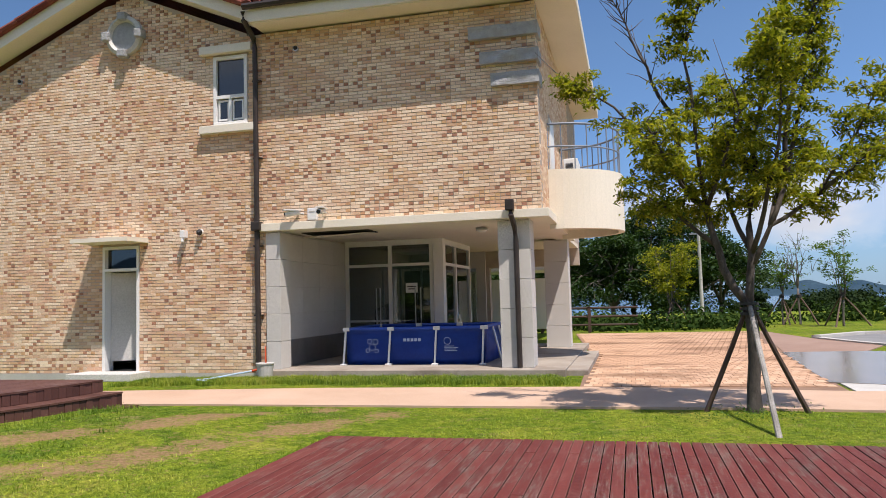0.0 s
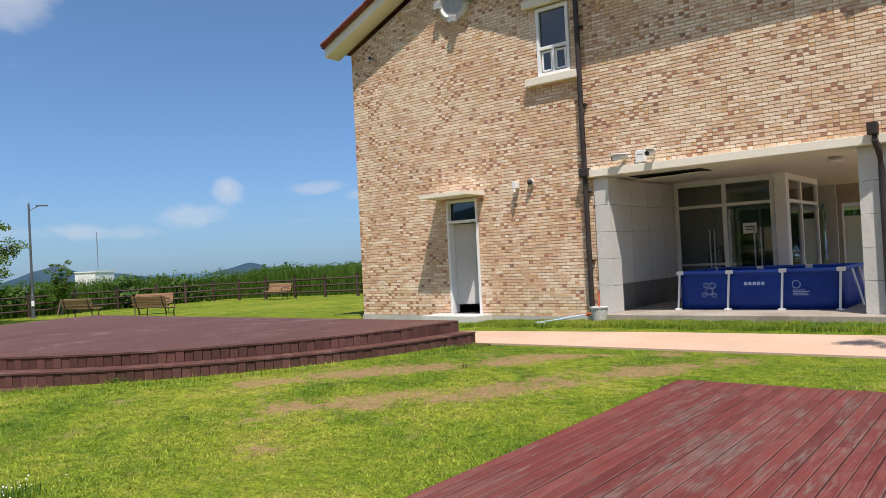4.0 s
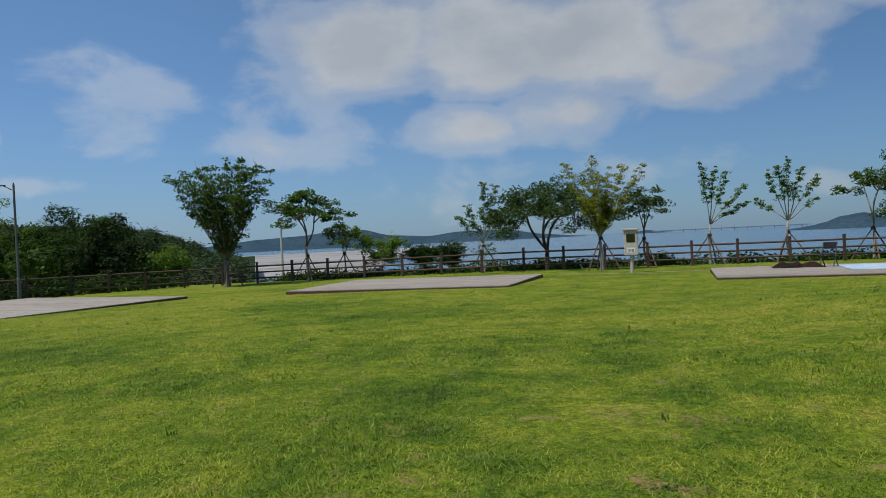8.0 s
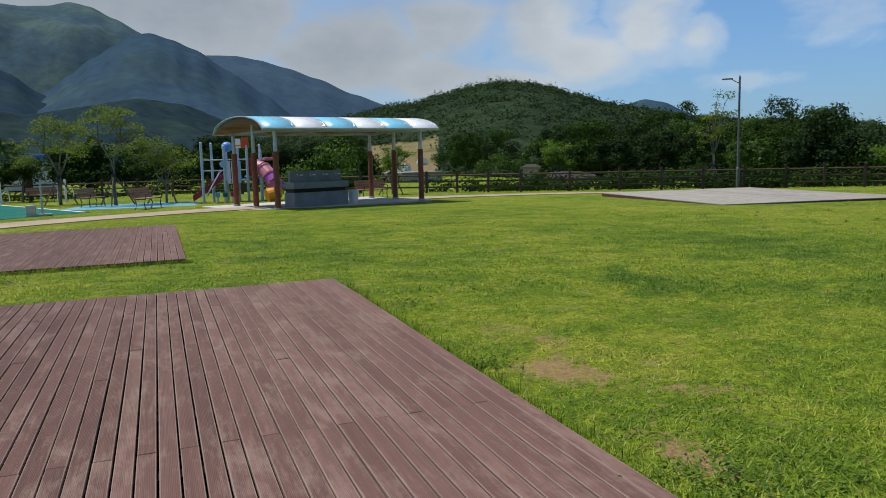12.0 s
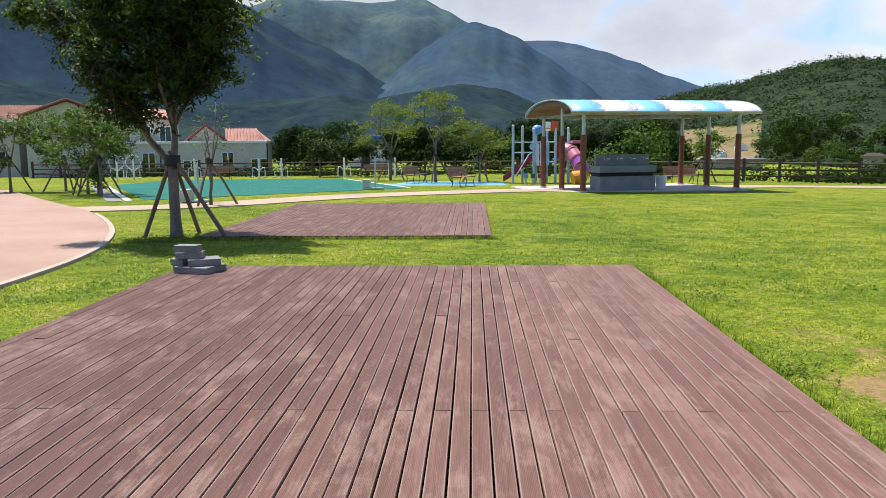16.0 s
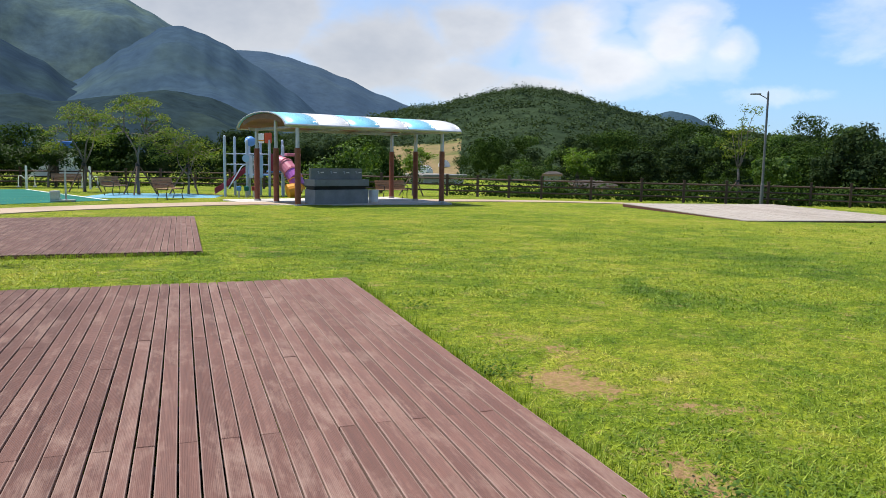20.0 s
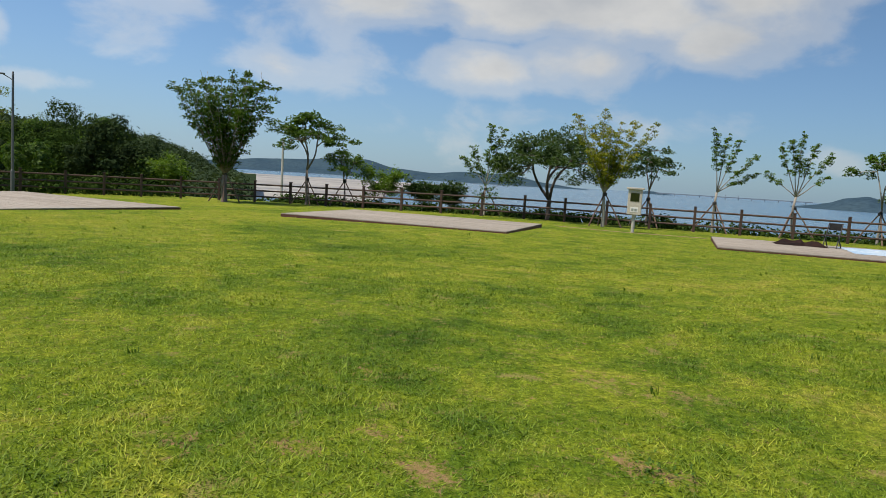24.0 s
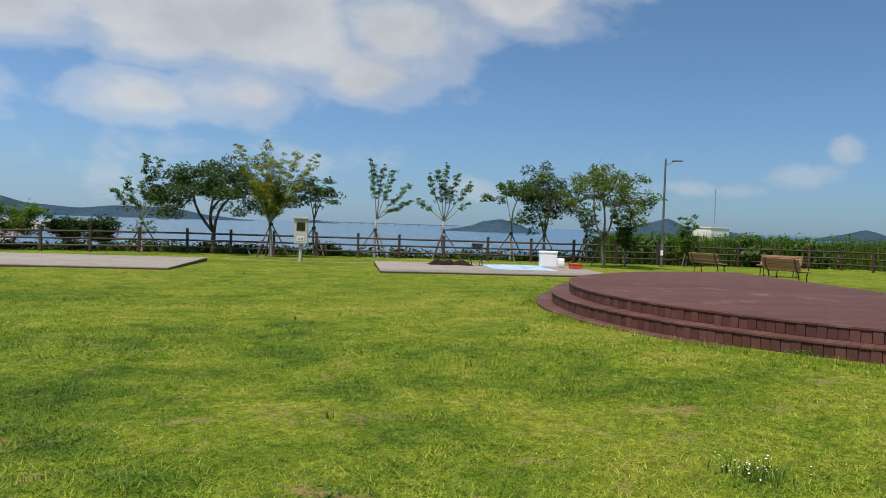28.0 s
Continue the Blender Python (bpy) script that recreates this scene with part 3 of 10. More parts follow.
def box(bm, x0, x1, y0, y1, z0, z1, m=None, bevel=0.0):
    vs = bmesh.ops.create_cube(bm, size=1.0)["verts"]
    k = Matrix.Translation(((x0 + x1) / 2, (y0 + y1) / 2, (z0 + z1) / 2)) @ Matrix.Diagonal((abs(x1 - x0), abs(y1 - y0), abs(z1 - z0), 1))
    bmesh.ops.transform(bm, matrix=(m @ k) if m else k, verts=vs)
    if bevel:
        es = list({e for v in vs for e in v.link_edges})
        bmesh.ops.bevel(bm, geom=es, offset=bevel, segments=2, affect="EDGES", profile=0.6)
    return bm


def abox(*a, bevel=0.0):
    return box(bmesh.new(), *a, bevel=bevel)


def tube(bm, pts, radii, sides=8, cap=True):
    """A tapered tube along points."""
    rings = []
    for i, p in enumerate(pts):
        p = Vector(p)
        d = (Vector(pts[min(i + 1, len(pts) - 1)]) - Vector(pts[max(i - 1, 0)])).normalized()
        a = d.orthogonal().normalized() if abs(d.z) > 0.99 else d.cross(Vector((0, 0, 1))).normalized()
        b = d.cross(a)
        r = radii[i] if hasattr(radii, "__len__") else radii
        rings.append([bm.verts.new(p + (a * math.cos(k * math.tau / sides) + b * math.sin(k * math.tau / sides)) * r) for k in range(sides)])
    for q, w in zip(rings, rings[1:]):
        for k in range(sides):
            bm.faces.new((q[k], q[(k + 1) % sides], w[(k + 1) % sides], w[k]))
    if cap:
        bm.faces.new(rings[0][::-1])
        bm.faces.new(rings[-1])
    return bm


def atube(pts, radii, sides=8):
    return tube(bmesh.new(), pts, radii, sides)


def prism(bm, outline, z0, z1):
    """An upright prism over a plan outline."""
    lo = [bm.verts.new((x, y, z0)) for x, y in outline]
    hi = [bm.verts.new((x, y, z1)) for x, y in outline]
    n = len(lo)
    bm.faces.new(lo[::-1])
    bm.faces.new(hi)
    for i in range(n):
        bm.faces.new((lo[i], lo[(i + 1) % n], hi[(i + 1) % n], hi[i]))
    bmesh.ops.recalc_face_normals(bm, faces=bm.faces[:])
    return bm


def raw(name, verts, faces, material, parent=None, label="", smooth=False, kind=""):
    me = bpy.data.meshes.new(name)
    me.from_pydata(verts, [], faces)
    me.materials.append(material)
    if smooth:
        me.polygons.foreach_set("use_smooth", [True] * len(me.polygons))
    ob = part(name, me, material, parent, label)
    if kind:
        ob["kind"] = kind
    return ob


def ground_z(x, y):
    """The lawn falls gently to the west and the south and swells round the stage."""
    z = -0.012 * max(0.0, -x - 6) - 0.012 * max(0.0, -y - 9)
    # a slight swell round the stage
    d = math.hypot(x + 12.667, y - 8.842)
    if d < 10.0 and y < 9.2:
        k = min(1.0, (10.0 - d) / 3.4)
        z += 0.155 * k * k * (3 - 2 * k) * min(1.0, 9.2 - y)
    return z


SEA = -12.0


# ---- ground ----
def land_z(x, y):
    """The whole country: the lawn's terrace, the fall to the shore, the valley floor to the south."""
    z = ground_z(max(x, -41), max(y, -60))
    west = max(0.0, -40 - x)
    north = max(0.0, y - 60)
    far = max(west if y > -26 - 0.9 * max(0, -x - 34) * 0 else west * 0.35, north)
    z -= min(17.0, 0.28 * far)
    return z


BARE = [  # bare patches in the lawn: place, half length, half width, turn, strength
    (-4.83, 3.38, 0.20, 0.13, 30, 1.1), (-5.63, 3.88, 0.22, 0.14, 60, 1.0), (-3.76, -5.95, 0.34, 0.19, 100, 1.5), (-3.5, -4.93, 0.32, 0.20, 110, 1.7), (-3.35, -3.5, 0.4, 0.14, 90, 0.8), (-4.1, -4.3, 0.35, 0.12, 150, 0.5),
    (-3.69, -5.31, 0.25, 0.08, 100, 0.8), (-4.46, -2.9, 0.18, 0.10, 60, 0.7), (-6.2, -2.6, 0.25, 0.12, 40, 0.5), (-4.62, -2.26, 0.18, 0.11, 60, 1.3), (-5.03, -2.05, 0.17, 0.10, 60, 1.0), (-5.21, -0.57, 0.21, 0.12, 80, 1.5),
    (-4.66, -1.6, 0.16, 0.11, 60, 1.1), (-6.85, 2.02, 0.34, 0.16, 80, 0.8), (-6.87, -0.82, 0.40, 0.20, 70, 0.55),
]


LUSH_SHADE = [  # thick dark green patches, grazing shadows coloured in: place, half depth, half width, strength
    (-7.37, -2.57, 0.8, 0.75, 1.0), (-6.1, -2.8, 0.55, 0.8, 1.0), (-10.7, -4.2, 1.0, 1.7, 0.9), (-11.5, -1.27, 0.8, 0.42, 1.1), (-9.6, -10.1, 1.8, 1.8, 0.9), (-6.0, -7.5, 0.6, 0.6, 0.8), (-7.6, -0.3, 0.55, 0.5, 1.0),
    (-5.4, -1.62, 0.35, 0.25, 1.0), (-7.48, -5.7, 0.7, 0.8, 0.8), (-6.6, 0.15, 0.6, 0.3, 0.9), (-7.94, 1.25, 0.5, 0.7, 0.9), (-7.38, 2.3, 0.5, 0.8, 1.0), (-15.2, -6.1, 0.8, 2.2, 0.8), (-5.2, 2.4, 0.25, 0.6, 0.9), (-5.9, 4.96, 0.35, 0.45, 1.0), (-18.0, -9.0, 1.2, 3.2, 0.7),
]


def lush_shade(x, y):
    s = max((w * math.exp(-0.9 * (((x - px) / a) ** 2 + ((y - py) / b) ** 2)) for px, py, a, b, w in LUSH_SHADE if abs(x - px) < 3 * a and abs(y - py) < 3 * b), default=0.0)
    return s * (1.0 + 0.9 * noise.noise((x * 1.7, y * 1.7, 8.0)))


TRACKS = [  # two worn wheel tracks before the building: points and half width
    ([(-6.9, 4.9), (-6.06, 6.16), (-5.66, 6.65), (-5.23, 7.31), (-4.97, 7.88), (-4.47, 8.5), (-3.95, 9.2)], 0.21),
    ([(-5.6, 4.3), (-5.04, 5.13), (-4.62, 5.6), (-4.47, 5.92), (-4.2, 6.5), (-3.95, 7.25), (-3.35, 8.1), (-2.9, 8.9)], 0.24),
]


def bare(x, y):
    s = 0.0
    for pts, half in TRACKS:
        for (ax, ay), (bx, by) in zip(pts, pts[1:]):
            if min(ax, bx) - 1 < x < max(ax, bx) + 1 and min(ay, by) - 1 < y < max(ay, by) + 1:
                k = max(0.0, min(1.0, ((x - ax) * (bx - ax) + (y - ay) * (by - ay)) / ((bx - ax) ** 2 + (by - ay) ** 2)))
                d = math.hypot(x - ax - (bx - ax) * k, y - ay - (by - ay) * k) / half
                s = max(s, 1.15 * math.exp(-0.6 * d * d))
    for px, py, a, b, turn, w in BARE:
        c, q = math.cos(radians(turn)), math.sin(radians(turn))
        u, v = ((x - px) * c + (y - py) * q) / a, (-(x - px) * q + (y - py) * c) / b
        r = u * u + v * v
        if r < 9:
            s = max(s, w * math.exp(-r * 0.8))
    if s > 0.02:
        s *= 0.75 + 0.9 * noise.noise((x * 2.3, y * 2.3, 0.5)) + 0.8 * noise.noise((x * 0.9, y * 1.6, 4.0)) + 0.6 * noise.noise((x * 6.0, y * 6.0, 1.5))
    return max(0.0, min(1.0, s))


def build_ground():
    def steps(a, b, near, pitch):
        out, v = [], a
        while v < b:
            out.append(v)
            off = max(0.0, abs(v - near[0]) - near[1])
            v += min(900.0, pitch + off * (0.035 if off < 24 else 0.16))
        return out + [b]
    xs, ys = steps(-4800, 4800, (-3, 6), 0.12), steps(-4800, 4800, (1.5, 9), 0.12)
    xs, ys = sorted({*xs}), sorted({*ys})
    verts = [(x, y, land_z(x, y)) for y in ys for x in xs]
    n = len(xs)
    faces = [(j * n + i, j * n + i + 1, (j + 1) * n + i + 1, (j + 1) * n + i) for j in range(len(ys) - 1) for i in range(n - 1)]
    ob = raw("ground", verts, faces, M["lawn"], smooth=True)
    at = ob.data.attributes.new("bare", "FLOAT", "POINT")
    at.data.foreach_set("value", [bare(v[0], v[1]) if abs(v[0]) < 12 and abs(v[1]) < 14 else 0.0 for v in verts])
    at = ob.data.attributes.new("lush_shade", "FLOAT", "POINT")
    at.data.foreach_set("value", [lush_shade(v[0], v[1]) if -30 < v[0] < -2 and abs(v[1]) < 20 else 0.0 for v in verts])
    tagged(ob, "green lawn with mown patches and bare sandy spots", "ground", kind="structure")


def lawn_material():
    m = bpy.data.materials.new("lawn")
    m.use_nodes = True
    g = Nodes(m.node_tree)
    p = g.n("ShaderNodeNewGeometry").outputs["Position"]
    mid = g.noise(p, 1.6, 5.0, 0.65, 0.3)
    fine = g.noise(p, 80.0, 4.0, 0.75)
    tufts = g.noise(p, 9.0, 4.0, 0.7)
    col = lawn_tone(g, p)
    col = g.mix(0.8, col, g.ramp(fine, [(0.3, (0.4, 0.45, 0.4)), (0.7, (1.45, 1.4, 1.3))]), "MULTIPLY")
    col = g.mix(0.9, col, g.ramp(tufts, [(0.32, (0.45, 0.53, 0.45)), (0.68, (1.42, 1.34, 1.2))]), "MULTIPLY")
    col = g.mix(0.95, col, g.ramp(g.noise(p, 27.0, 7.0, 0.8), [(0.34, (0.40, 0.46, 0.40)), (0.5, (0.95, 0.95, 0.9)), (0.66, (1.6, 1.5, 1.4))]), "MULTIPLY")
    # thin places where the dry thatch shows
    thatch = g.ramp(g.math("ADD", g.math("MULTIPLY", g.noise(p, 2.6, 5.0, 0.7, 0.4), 0.7), g.math("MULTIPLY", fine, 0.3)), [(0.565, (0, 0, 0)), (0.625, (1, 1, 1))])
    col = g.mix(g.math("MULTIPLY", thatch, 0.7), col, (0.30, 0.235, 0.10, 1))
    spot = g.n("ShaderNodeAttribute", attribute_name="bare").outputs["Fac"]
    grit = g.ramp(g.noise(p, 30, 5.0), [(0.3, (0.23, 0.128, 0.070)), (0.7, (0.38, 0.235, 0.135))])
    edge = g.ramp(g.math("ADD", spot, g.math("MULTIPLY", g.math("SUBTRACT", g.noise(p, 11.0, 8.0, 0.85), 0.5), 5.5)), [(0.32, (0, 0, 0)), (0.78, (1, 1, 1))])
    edge = g.math("MULTIPLY", edge, g.ramp(g.noise(p, 16.0, 5.0, 0.7), [(0.35, (0.45, 0.45, 0.45)), (0.6, (1, 1, 1))]))
    col = g.mix(edge, col, grit)
    nor = g.n("ShaderNodeBump", {"Strength": 0.7, "Distance": 0.05, "Height": g.math("ADD", g.noise(p, 45.0, 4.0, 0.7), g.math("MULTIPLY", mid, 0.8))}).outputs[0]
    g.n("ShaderNodeOutputMaterial", {0: g.n("ShaderNodeBsdfPrincipled", {"Base Color": col, "Roughness": 0.9, "Specular IOR Level": 0.05, "Normal": nor}).outputs[0]})
    return m


M["lawn"] = lawn_material()
build_ground()

sea = raw("water", [(-4900, -1500, SEA), (4900, -1500, SEA), (4900, 4900, SEA), (-4900, 4900, SEA)], [(0, 1, 2, 3)], M["sea"])
tagged(sea, "calm blue sea reaching the horizon", "sea", kind="structure")


def strip(name, outline, h, material, label, category, thick=0.12):
    """A paved area: its top h above the lawn, its sides sunk in it."""
    bm = bmesh.new()
    hi = [bm.verts.new((x, y, ground_z(x, y) + h)) for x, y in outline]
    lo = [bm.verts.new((x, y, ground_z(x, y) + h - thick)) for x, y in outline]
    bm.faces.new(hi)
    for i in range(len(hi)):
        bm.faces.new((hi[i], lo[i], lo[(i + 1) % len(hi)], hi[(i + 1) % len(hi)]))
    bmesh.ops.triangulate(bm, faces=bm.faces[:])
    bmesh.ops.recalc_face_normals(bm, faces=bm.faces[:])
    return tagged(part(name, bm, material), label, category, kind="structure")


def ribbon(pts, half):
    """The outline of a path of that half width along points."""
    l, r = [], []
    for i, p in enumerate(pts):
        a, b = Vector(pts[max(0, i - 1)]), Vector(pts[min(len(pts) - 1, i + 1)])
        d = (b - a).normalized()
        w = half[i] if hasattr(half, "__len__") else half
        l.append((p[0] - d.y * w, p[1] + d.x * w))
        r.append((p[0] + d.y * w, p[1] - d.x * w))
    return l, r


def eased(pts, half, n=5):
    """More points along a smooth curve through the given ones."""
    if len(pts) < 3:
        return pts, half
    w = half if hasattr(half, "__len__") else [half] * len(pts)
    q = [Vector((*p, v)) for p, v in zip(pts, w)]
    out = []
    for i in range(len(q) - 1):
        a, b, c, d = q[max(0, i - 1)], q[i], q[i + 1], q[min(len(q) - 1, i + 2)]
        for k in range(n):
            t = k / n
            out.append(0.5 * (2 * b + (c - a) * t + (2 * a - 5 * b + 4 * c - d) * t * t + (3 * b - a - 3 * c + d) * t ** 3))
    out.append(q[-1])
    return [(v.x, v.y) for v in out], [v.z for v in out]


def path_of(name, pts, half, material, label, category="path", h=0.03):
    pts, half = eased(pts, half)
    l, r = ribbon(pts, half)
    bm = bmesh.new()
    tops = [[bm.verts.new((x, y, ground_z(x, y) + h)) for x, y in side] for side in (l, r)]
    lows = [[bm.verts.new((x, y, ground_z(x, y) + h - 0.15)) for x, y in side] for side in (l, r)]
    for i in range(len(pts) - 1):
        bm.faces.new((tops[0][i], tops[1][i], tops[1][i + 1], tops[0][i + 1]))
        for k in (0, 1):
            bm.faces.new((tops[k][i], tops[k][i + 1], lows[k][i + 1], lows[k][i]))
    bmesh.ops.recalc_face_normals(bm, faces=bm.faces[:])
    return tagged(part(name, bm, material), label, category, kind="structure")


# ---- decks ----
def deck(at, turn, w, d, pitch, joint, first, material, label, most=300, seed=1):
    """A low platform: w across the boards, d along them; boards run along local y."""
    rnd = random.Random(seed)
    top = thing("deck", at, label, "deck", "decks on the lawn", turn=turn)
    joist = mesh_of(abox(0.02, w - 0.02, 0, 0.09, -0.20, -0.026), "joist", M["dark"])
    for k in range(int(d / 0.8) + 1):
        part("joist", joist, None, top).location = (0, min(k * 0.8, d - 0.09), 0)
    for y0, y1 in ((-0.012, 0.01), (d - 0.01, d + 0.012)):
        part("edge_board", abox(0, w, y0, y1, -0.13, -0.03, bevel=0.003), M["deck_side"], top)
    for x0 in (-0.012, w - 0.010):
        part("edge_board", abox(x0, x0 + 0.022, 0.012, d - 0.012, -0.13, -0.03, bevel=0.003), M["deck_side"], top)
    n = round(w / pitch)
    pitch = w / n
    starts = first if isinstance(first, tuple) else (first, first + joint / 2)
    shapes, count = {}, 0
    rest = bmesh.new()
    for i in range(n):
        y, k = 0.0, 0
        cuts = [0.0]
        c = starts[i % len(starts)]
        while c < d - 0.3:
            if c > 0.3:
                cuts.append(c)
            c += joint
        cuts.append(d)
        for a, b in zip(cuts, cuts[1:]):
            length = round(b - a - 0.004, 3)
            m = pose(i * pitch + pitch / 2 + rnd.uniform(-0.0012, 0.0012), (a + b) / 2, rnd.uniform(-0.0015, 0.002), rnd.uniform(-0.05, 0.05) * (4 if rnd.random() < 0.08 else 1), rnd.uniform(-0.6, 0.6), 0)
            if count < most:
                if length not in shapes:
                    bm = box(bmesh.new(), -pitch / 2 + 0.0045, pitch / 2 - 0.0045, -length / 2, length / 2, -0.024, 0.0)
                    es = [e for e in bm.edges if all(v.co.z > -0.01 for v in e.verts)]
                    bmesh.ops.bevel(bm, geom=es, offset=0.003, segments=1, affect="EDGES")
                    shapes[length] = mesh_of(bm, "board", material)
                ob = part("board", shapes[length], material, top)
                ob.matrix_basis = m @ Matrix.Diagonal((rnd.uniform(0.965, 1.03), 1, 1, 1))
            else:
                box(rest, -pitch / 2 + 0.0045, pitch / 2 - 0.0045, -length / 2, length / 2, -0.024, 0.0, m)
            count += 1
    if rest.verts:
        part("board_field", rest, material, top)["kind"] = "stuff"
    else:
        rest.free()
    return top


deck((-2.91, -9.0, 0.095), 0, 5.038, 16.0, 0.0933, 3.6, (1.02, 2.51, 1.02, 3.23), M["deck"], "long low deck of reddish-brown stained boards on the lawn", 360, 1)
deck((-1.45, -19.5, ground_z(0, -16) + 0.10), 0, 4.75, 7.0, 0.10, 1.3, 0.65, M["deck"], "low reddish-brown timber deck beside the staked tree", 330, 2)
deck((-30.2, -13.75, ground_z(-27, -9) + 0.10), 0, 6.1, 8.0, 0.13, 2.7, 1.0, M["grey_deck"], "weathered grey low timber deck near the fence", 130, 3)
deck((-31.0, 0.55, ground_z(-28, 4) + 0.10), 0, 5.8, 8.0, 0.13, 2.7, 1.0, M["grey_deck"], "weathered grey low deck with picnic things on it", 130, 4)
deck((-25.4, -26.6, ground_z(-21, -21) + 0.10), -9, 6.9, 8.9, 0.13, 2.7, 1.0, M["grey_deck"], "weathered grey low timber deck by the trees", 130, 5)


def build_stage():
    """A half-round stage of two steps on a thin plinth, its straight side to the building."""
    cx, cy = -12.667, 8.842
    top = thing("stage", (cx, cy, 0), "half-round reddish-brown timber stage with two curved steps", "stage")
    for name, r0, z0, z1 in (("plinth", 6.20, -0.16, 0.115), ("lower_step", 5.93, 0.115, 0.285), ("upper_step", 5.62, 0.285, 0.45)):
        arc = [(r0 * math.cos(a), r0 * math.sin(a)) for a in [math.pi + math.pi * k / 96 for k in range(97)]]
        part(name, prism(bmesh.new(), [(x * (r0 - 0.04) / r0, y * (r0 - 0.04) / r0) for x, y in arc], z0, z1 - 0.032), M["dark"], top)
    # fascia boards on the two risers, each an upright plank
    for r, z0, z1 in ((6.195, -0.15, 0.088), (5.935, 0.117, 0.260), (5.632, 0.289, 0.423)):
        n = int(math.pi * r / 0.108)
        me = mesh_of(abox(-0.0515, 0.0515, -0.012, 0.012, z0, z1, bevel=0.003), "fascia_board", M["stage_side"])
        for k in range(n):
            a = math.pi + math.pi * (k + 0.5) / n
            ob = part("fascia_board", me, None, top)
            ob.matrix_basis = pose((r + 0.004 * math.sin(k * 2.7)) * math.cos(a), (r + 0.004 * math.sin(k * 2.7)) * math.sin(a), 0, 0, 0, math.degrees(a) + 90)
    # treads: short boards laid outwards side by side
    for r0, r1, z in ((5.90, 6.22, 0.115), (5.58, 5.96, 0.287)):
        n = int(math.pi * r1 / 0.12)
        for k in range(n):
            a0, a1 = math.pi + math.pi * k / n + 0.0003, math.pi + math.pi * (k + 1) / n - 0.0003
            ts = [a0, a1]
            ring = [(r1 * math.cos(a), r1 * math.sin(a)) for a in ts] + [(r0 * math.cos(a), r0 * math.sin(a)) for a in ts[::-1]]
            part("tread_board", prism(bmesh.new(), ring, z - 0.022, z), M["stage"], top)
    # floor boards, laid square to the building's wall line
    n = 0
    x, w, rim = -5.61, 0.1185, 5.656
    while x < 5.60:
        d0, d1 = (math.sqrt(max(0.0, rim ** 2 - min(rim, abs(v)) ** 2)) for v in (x + 0.003, x + w - 0.003))
        cut = 1.3 + 2.4 * ((n * 0.37) % 1)
        ys = [y for y in (-cut - 2.4, -cut) if y > -min(d0, d1) + 0.2] + [0.0]
        part("board", prism(bmesh.new(), [(x + 0.003, -d0), (x + w - 0.003, -d1), (x + w - 0.003, ys[0] - 0.002), (x + 0.003, ys[0] - 0.002)], 0.426, 0.4495), M["stage"], top)
        for a, b in zip(ys, ys[1:]):
            part("board", abox(x + 0.003, x + w - 0.003, a + 0.002, b - 0.002, 0.426, 0.4495), M["stage"], top)
        n += 1
        x += w
    part("back_board", abox(-5.6, 5.6, 0.0, 0.024, 0.0, 0.448), M["deck_side"], top)


build_stage()

# ---- paving ----
strip("pavement", [(-13.0, 9.55), (-6.5, 9.55), (1.0, 9.6), (4.5, 9.4), (8, 9.0), (8, 11.2), (3.0, 11.25), (-0.6, 11.7), (-5, 11.45), (-13, 11.1)], 0.03, M["walk"], "smooth salmon-coloured paved walk before the building", "path")


# ---- building ----
M["black_plastic"] = surface("black_plastic", [(0.012, 0.012, 0.013), (0.03, 0.03, 0.032)], scale=6, fine=50, bump=0.05, rough=0.45)
M["rail_grey"] = surface("grey_rail_paint", [(0.16, 0.20, 0.26), (0.22, 0.26, 0.32)], scale=3, fine=40, grain=0.1, bump=0.02, rough=0.5)
W = 13.68            # the front wall's plane
X0, X1 = -13.82, -1.45
SLOPE = 0.426
APEX = -10.35


def gable(x):
    return 6.84 + SLOPE * (3.45 - abs(x - APEX))


def wall_top(x):
    return gable(x) if x < -7.25 else 7.02


